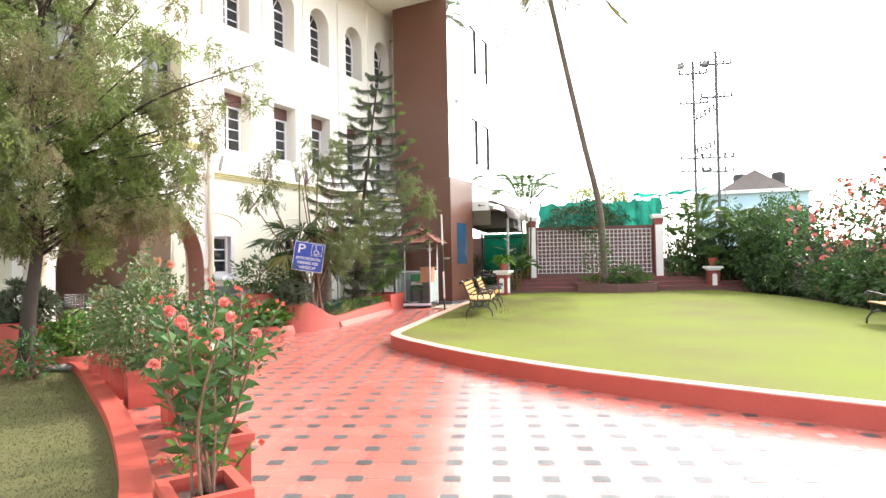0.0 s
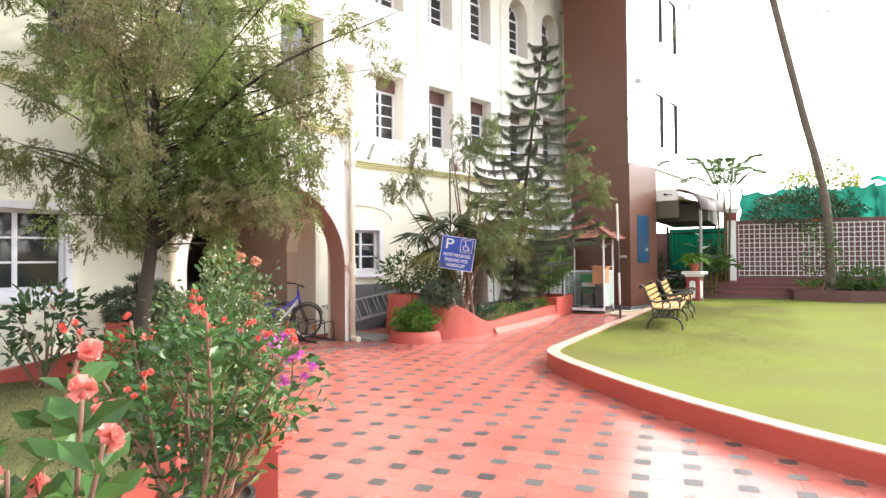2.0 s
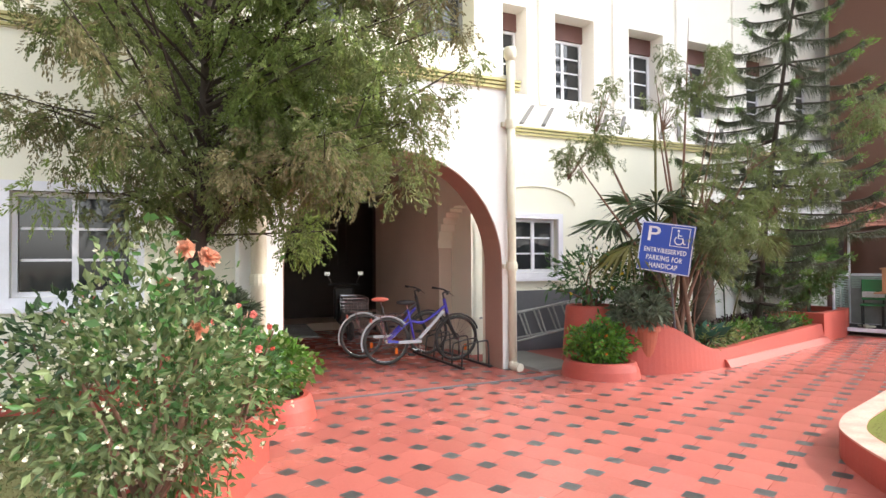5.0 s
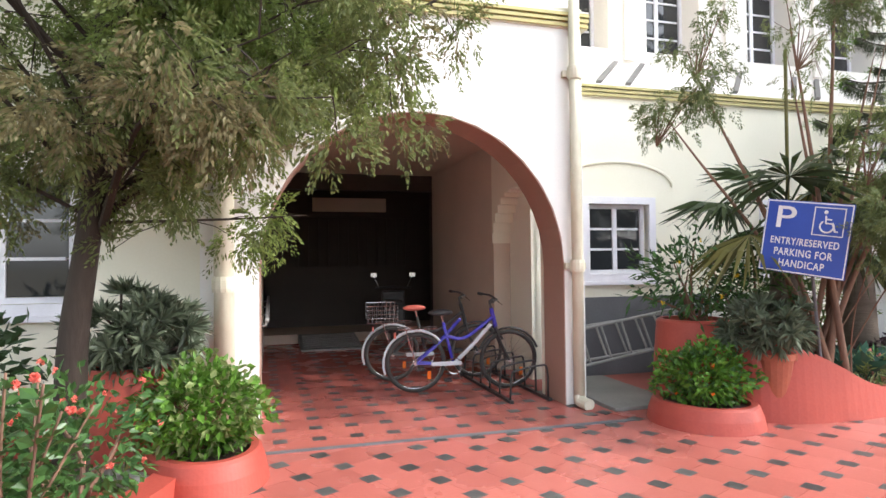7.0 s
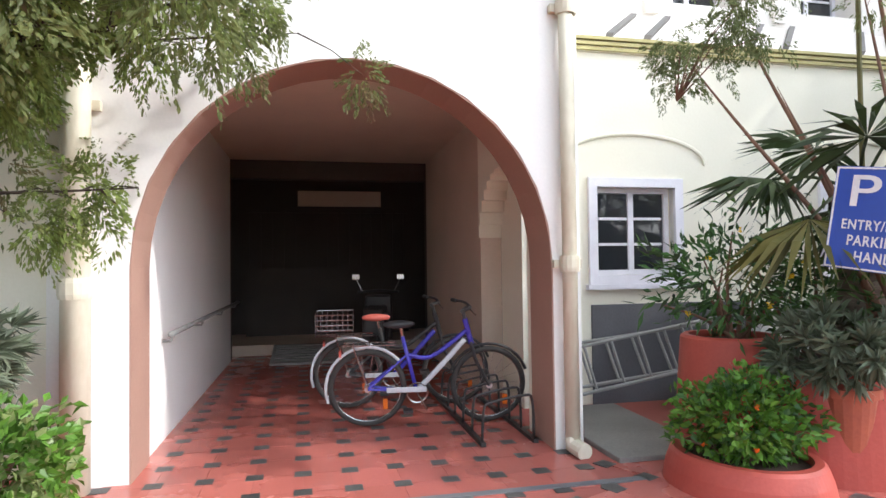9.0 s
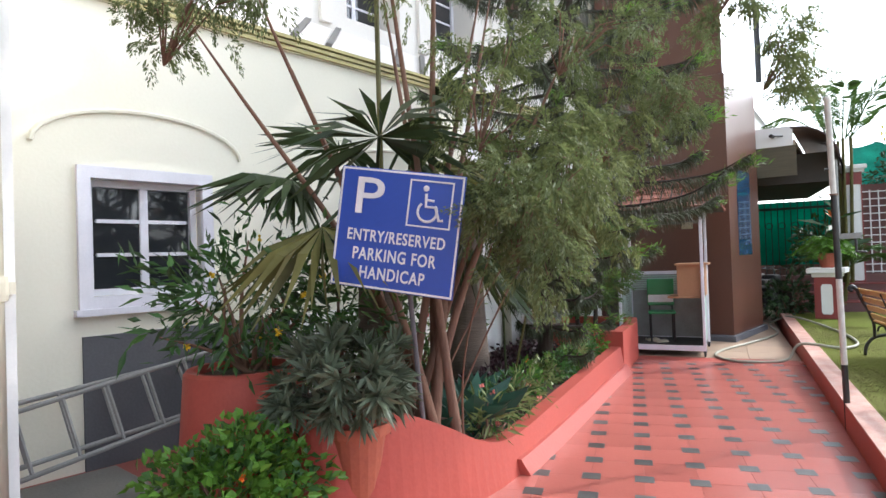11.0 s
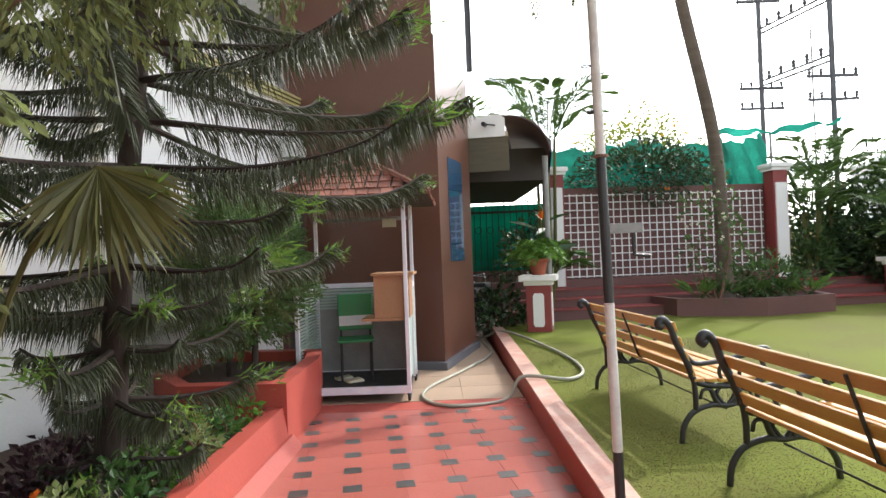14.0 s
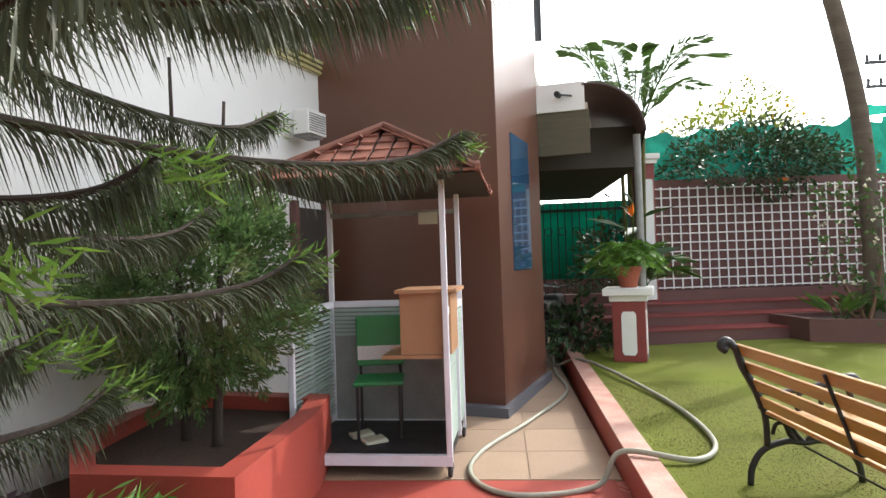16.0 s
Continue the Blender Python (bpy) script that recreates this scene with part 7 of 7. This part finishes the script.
for k in range(7):
    y = 14.55 + k * 0.36
    shrub("bed_plant", "bright yellow-green bedding plant along the kerb", -5.4 + 0.03 * k, y, 0.18, 0.17, 0.32, (BRIGHT, PALE, BROAD)[k % 3], 240, 0.065, 0.036, ORANGE if k in (1, 4) else None, 2, 0.035, 4, group="bedding plants")
for k in range(9):
    shrub("bed_plant", "purple-leaved bedding plant in the soil", -5.68 - 0.12 * (k % 3), 14.3 + k * 0.3, 0.18, 0.22, 0.32, PURPLE, 260, 0.07, 0.038, None, 0, 0.03, 4, group="bedding plants")
for k in range(6):
    shrub("bed_plant", "tufted green bedding plant at the bed edge", -5.3 - 0.1 * (k % 2), 13.3 + k * 0.22, 0.18, 0.17, 0.3, (PALE, BROAD)[k % 2], 120, 0.14, 0.022, PINK if k % 3 == 1 else None, 3, 0.03, 4, group="bedding plants")
shrub("bed_shrub", "fresh feathery green shrub by the wall", -6.9, 15.3, 0.18, 0.7, 1.3, THUJAL, 1500, 0.1, 0.02, None, 0, 0.03, 9)
shrub("bed_shrub", "leafy green shrub by the wall", -6.6, 14.0, 0.18, 0.5, 1.0, HEDGE, 500, 0.12, 0.05, YELLOW, 5, 0.03, 8)
for k in range(8):
    bm = bmesh.new()
    bmesh.ops.create_icosphere(bm, subdivisions=2, radius=0.1)
    for v in bm.verts:
        v.co *= 1 + 0.3 * noise.noise(v.co * 8 + Vector((0, k, 0)))
    solo("garden_stone", bm, CONCRETE, "rounded brown stone in the flower bed", "stone", pose(-5.5 - 0.25 * (k % 3), 13.9 + 0.28 * k, 0.23, 0, 0, k * 50), group="stones in the bed")

# fern and bird of paradise on the pedestal, plants round the lawn's end
fern = plant("potted_fern", "bright green fern in a terracotta pot on the pedestal", "fern", -2.1, 21.85, 1.07)
part("pot_body", lathe(B(), [(0.1, 0.0), (0.15, 0.2), (0.165, 0.21), (0.165, 0.25)], 18), TERRA, fern)
for k in range(30):
    pinnate(fern, (0, 0, 0.24), k * 2.4, radians(70 - 55 * k / 30), 0.62 * RNG.uniform(0.8, 1.1), 0.13, 0.022, BRIGHT, 0.45, 22)
bird = plant("bird_of_paradise", "bird of paradise with an orange bloom behind the pedestal", "plant", -1.95, 22.3, 0.2)
stems_part(bird, [(0.1 * math.cos(k), 0.1 * math.sin(k), 1.3 + 0.12 * k) for k in range(6)], 0.012, 0.008, FROND)
blades("leaves", np.array([[0.1 * math.cos(k), 0.1 * math.sin(k), 1.2 + 0.1 * k] for k in range(8)]), np.array([[math.cos(k * 2.4), math.sin(k * 2.4), 0.5] for k in range(8)]), 0.6, 0.13, DARKLEAF, bird, 0.2, 0.1)
blades("blossom", np.array([[0, -0.1, 1.75]] * 8), RNG.normal(size=(8, 3)) * 0.4 + np.array([0, 0, 1.0]), 0.17, 0.04, ORANGE, bird)
shrub("shade_shrub", "dark leafy shrub beside the pedestal", -2.65, 22.6, 0.0, 0.45, 0.9, DARKLEAF, 500, 0.14, 0.07, None, 0)
potp = plant("potted_palm", "young palm in a clay pot on the pedestal", "pot plant", 5.5, 24.2, 1.07)
part("pot_body", lathe(B(), [(0.1, 0.0), (0.17, 0.25), (0.18, 0.26), (0.18, 0.3)], 18), TERRA, potp)
for k in range(14):
    pinnate(potp, (0, 0, 0.28), k * 2.4, radians(75 - 50 * k / 14), 0.75, 0.2, 0.03, FROND, 0.3, 20)
for k in range(5):
    broad_clump(0.95 + 0.48 * k, 23.05 + 0.15 * math.sin(k), 0.44, 16, 0.6, 0.1, HEDGE if k % 2 else FROND, "leafy planting at the foot of the palm", 0.35)
shrub("box_shrub", "leafy green planting in the palm planter", 2.3, 23.4, 0.44, 0.7, 0.75, HEDGE, 900, 0.16, 0.05, None, 0)
shrub("climber_hedge", "tangled climber over the netting behind the wall", 0.85, 25.75, 2.4, 1.5, 1.3, DARKLEAF, 4200, 0.14, 0.05, None, 0, stems=5)
shrub("climber_hedge", "tangled climber over the netting behind the wall", 1.9, 26.3, 2.5, 1.0, 1.1, DARKLEAF, 1500, 0.14, 0.05, None, 0, stems=5)
shrub("climber_hedge", "yellow-green tree top behind the boundary wall", 1.7, 28.5, 2.6, 1.6, 2.4, YELLOWG, 3400, 0.14, 0.07, YELLOW, 60, 0.06, stems=6)
shrub("shade_shrub", "dark shrub beside the boundary pillar", -1.75, 25.4, 0.2, 0.6, 2.0, DARKLEAF, 600, 0.18, 0.07, None, 0)

# border along the far right of the lawn
border = [(5.2, 26.6, 1.0, 2.4, HEDGE, None), (6.6, 26.4, 1.2, 3.2, HEDGE, WHITEP), (7.6, 25.0, 1.0, 3.4, BROAD, WHITEP), (5.9, 25.2, 0.8, 2.2, DARKLEAF, None), (4.6, 25.6, 0.6, 1.6, HEDGE, None), (7.3, 23.6, 1.1, 3.0, HEDGE, None), (7.9, 22.2, 1.0, 2.6, BROAD, WHITEP), (7.3, 21.2, 0.8, 1.6, HEDGE, WHITEP), (7.7, 20.0, 0.8, 1.5, GREYLEAF, WHITEP), (7.4, 18.6, 0.7, 1.3, HEDGE, PINK), (7.5, 17.2, 0.8, 1.5, BROAD, WHITEP),
          (7.4, 15.8, 0.8, 1.4, HEDGE, None), (7.5, 14.4, 0.8, 1.6, HEDGE, PINK), (7.4, 13.0, 0.8, 1.4, GREYLEAF, None), (7.5, 11.4, 0.9, 1.6, HEDGE, None), (8.4, 25.2, 1.1, 3.4, BROAD, WHITEP), (6.8, 22.6, 0.6, 1.2, DARKLEAF, None)]
for x, y, r, h, lm, fl in border:
    shrub("border_shrub", "dense flowering shrub in the lawn border", x, y, 0.05, r, h, lm, int(1300 * r * h), 0.17, 0.075, fl, 26 if fl else 0, 0.05, 6, leaf2=DARKLEAF, group="border shrubs")
for x, y, r, h in ((7.9, 19.6, 1.25, 3.2), (8.3, 17.4, 1.3, 3.6), (8.6, 15.2, 1.3, 3.4)):
    shrub("flowering_tree", "tall shrub covered with salmon pink flower heads", x, y, 0.05, r, h, BROAD, 1500, 0.15, 0.075, PINK, 60, 0.1, 8, leaf2=PURPLE, lift=0.25, group="pink flowering shrubs", per=16)
solo("flower_border_soil", prism(B(), [(6.65, 9.0), (9.6, 9.0), (9.6, 26.5), (4.5, 26.5), (5.6, 24.25), (6.7, 19.7)], -0.1, 0.1), SOIL, "dark soil of the shrub border", "soil", kind="structure")


# ---- grass ----
def turf(name, n, x0, x1, y0, y1, z, mat, inside, label, l0=0.025, l1=0.05):
    p = np.stack([RNG.uniform(x0, x1, n), RNG.uniform(y0, y1, n), np.full(n, z)], 1)
    p = p[inside(p)]
    w = RNG.normal(size=p.shape) * 0.5 + np.array([0, 0, 0.7])
    ob = blades(name, p, w, RNG.uniform(l0, l1, len(p)), 0.008, mat, None)
    tagged(ob, label, "grass", kind="stuff")


kx, ky = np.array([p.x for p in KERB]), np.array([p.y for p in KERB])


def in_lawn(p):
    low = np.interp(p[:, 0], kx[18:], ky[18:])
    left = np.interp(p[:, 1], ky[:30][::-1], kx[:30][::-1])
    return (p[:, 1] > low + 0.22) & (p[:, 0] > left + 0.2) & (p[:, 1] < 22.4 + 0.12 * (p[:, 0] + 2.6))


def near_kerb(p):
    return in_lawn(p) & (p[:, 0] < 0.5 - 2.2 * RNG.random(len(p)) ** 1.5) & (p[:, 1] > 9.5 + 3.5 * RNG.random(len(p)) ** 1.5)


def patchy(p):
    return np.sin(p[:, 1] * 2.1 + 0.8 * np.sin(p[:, 0] * 3)) + np.cos(p[:, 0] * 3.3 + p[:, 1]) + RNG.normal(size=len(p)) * 0.6


turf("lawn_grass", 190000, -2.9, 0.5, 9.5, 18.5, 0.188, BLADE, lambda p: near_kerb(p) & (patchy(p) < 0.1), "short green lawn grass", 0.004, 0.007)
# brown patches of drying grass, with shade put into the duller colour
turf("lawn_grass_strip", 330000, -2.9, 0.5, 9.5, 20.5, 0.188, DRYSHADEBLADE, lambda p: near_kerb(p) & (patchy(p) > -0.8), "thin drying grass beside the kerb, dulled for shade", 0.004, 0.007)
lx, ly = np.array([p.x for p in LK]), np.array([p.y for p in LK])
turf("side_lawn_grass", 150000, -8.5, -1.2, 0.0, 7.2, 0.035, DRYSHADEBLADE, lambda p: p[:, 1] < np.interp(p[:, 0], lx[::-1], ly[::-1]) - 0.05, "thin side lawn grass coloured darker for shade", 0.012, 0.022)

# ---- court tiles: slightly turned squares with slate insets at their corners ----
U, V = np.array([0.3282, 0.0449]), np.array([-0.0424, 0.3260])
O = np.array([-4.5545, 18.0572])


def flat_mesh(name, corners, z0, z1, mat):
    bm = prism(B(), corners, z0, z1)
    me = bpy.data.meshes.new(name)
    bm.to_mesh(me)
    bm.free()
    me.materials.append(mat)
    return me


def shrink(poly, g):
    c = np.mean(np.array(poly), 0)
    return [tuple(c + (np.array(p) - c) * (1 - g / np.linalg.norm(np.array(p) - c))) for p in poly]


quad = shrink([(0, 0), tuple(U), tuple(U + V), tuple(V)], 0.0015)
inset = [tuple(U * a + V * b) for a, b in ((-0.18, -0.17), (0.18, -0.17), (0.18, 0.17), (-0.18, 0.17))]
tile_me = flat_mesh("tile", quad, -0.02, 0.0, TILE)
inset_me = flat_mesh("slate_inset", inset, -0.018, 0.0015, SLATE)
court = thing("floor_court", "red painted tile court with grey slate insets", "court floor", pose(0, 0, 0), kind="structure")
rest_t, rest_i = [], []
count_t = count_i = 0
c73, s73 = math.cos(radians(73)), math.sin(radians(73))
for i in range(-44, 44):
    for j in range(-74, 6):
        c = O + i * U + j * V
        x, y = c
        if not (-13.2 < x < 5.2 and -4.5 < y < 18.0):
            continue
        s, q = x * c73 + y * s73, -x * s73 + y * c73
        if q > (9.2 if 5.2 < s < 8.4 else 9.9) or x < -8.4:
            continue
        if x > -2.5 and y > 9.6 or x > 0 and y > 7.6 or (x < -5.3 and y > 12.8) or (x + y < -1.6 and x < -1.0):
            continue
        z = 0.0
        near = -5.4 < x < -2.7 and 6.4 < y < 17.6
        if near and count_t < 300:
            for me in (tile_me,):
                o = new("tile", me)
                o.parent, o.location = court, (x, y, 0)
            count_t += 1
        else:
            rest_t.append(c)
        if near and count_i < 300:
            o = new("slate_inset", inset_me)
            o.parent, o.location = court, (x, y, 0)
            count_i += 1
        else:
            rest_i.append(c)


def joined(name, poly, places, z0, z1, mat, label):
    n, k = len(places), len(poly)
    P = np.array(places)
    v = np.concatenate([np.concatenate([P[:, None, :] + np.array(poly)[None], np.full((n, k, 1), z)], 2) for z in (z0, z1)], 1).reshape(-1, 3)
    f = []
    for a in range(n):
        b = a * 2 * k
        f.append([b + k + t for t in range(k)])
        for t in range(k):
            f.append([b + t, b + (t + 1) % k, b + k + (t + 1) % k, b + k + t])
    me = bpy.data.meshes.new(name)
    me.from_pydata(v.tolist(), [], f)
    me.materials.append(mat)
    ob = new(name, me)
    ob.parent = court
    return tagged(ob, label, kind="stuff")


# passage tiles, square to the house
PU, PV, PO = np.array([0.0890, 0.2972]), np.array([-0.3301, 0.0965]), np.array([-7.4872, 8.2946])
pquad = shrink([(0, 0), tuple(PU), tuple(PU + PV), tuple(PV)], 0.0015)
pinset = [tuple(PU * a + PV * b) for a, b in ((-0.18, -0.15), (0.18, -0.15), (0.18, 0.15), (-0.18, 0.15))]
pass_t, pass_i = [], []
for i in range(-1, 10):
    for j in range(-1, 19):
        c = PO + i * PU + j * PV
        s, q = c[0] * c73 + c[1] * s73, -c[0] * s73 + c[1] * c73
        if j >= 0 or i > 3:
            pass_i.append(c)
        if i < 9:
            pass_t.append(c)
joined("passage_tile_field", pquad, pass_t, -0.021, -0.001, TILES, "red tiles of the passage floor")
joined("passage_inset_field", pinset, pass_i, -0.018, 0.0012, SLATES, "grey slate insets of the passage floor")
joined("tile_field", quad, rest_t, -0.02, 0.0, TILES, "red floor tiles further off")
joined("slate_inset_field", inset, rest_i, -0.018, 0.0015, SLATES, "grey slate insets further off")

# sandstone slabs beyond the booth
slab_me = flat_mesh("stone_slab", [(0.003, 0.003), (0.597, 0.003), (0.597, 0.597), (0.003, 0.597)], -0.012, 0.0, STONE)
path_ = thing("pavement_path", "path of tan sandstone slabs", "pavement", pose(0, 0, 0), kind="structure")
for i in range(6):
    for j in range(12):
        o = new("stone_slab", slab_me)
        o.parent, o.location = path_, (-6.5 + i * 0.6, 18.32 + j * 0.6, 0)
solo("floor_red_border", box(B(), -4.9, -2.95, 18.0, 18.3, -0.02, 0.001), RED, "red painted border strip of the court", "floor", kind="structure")
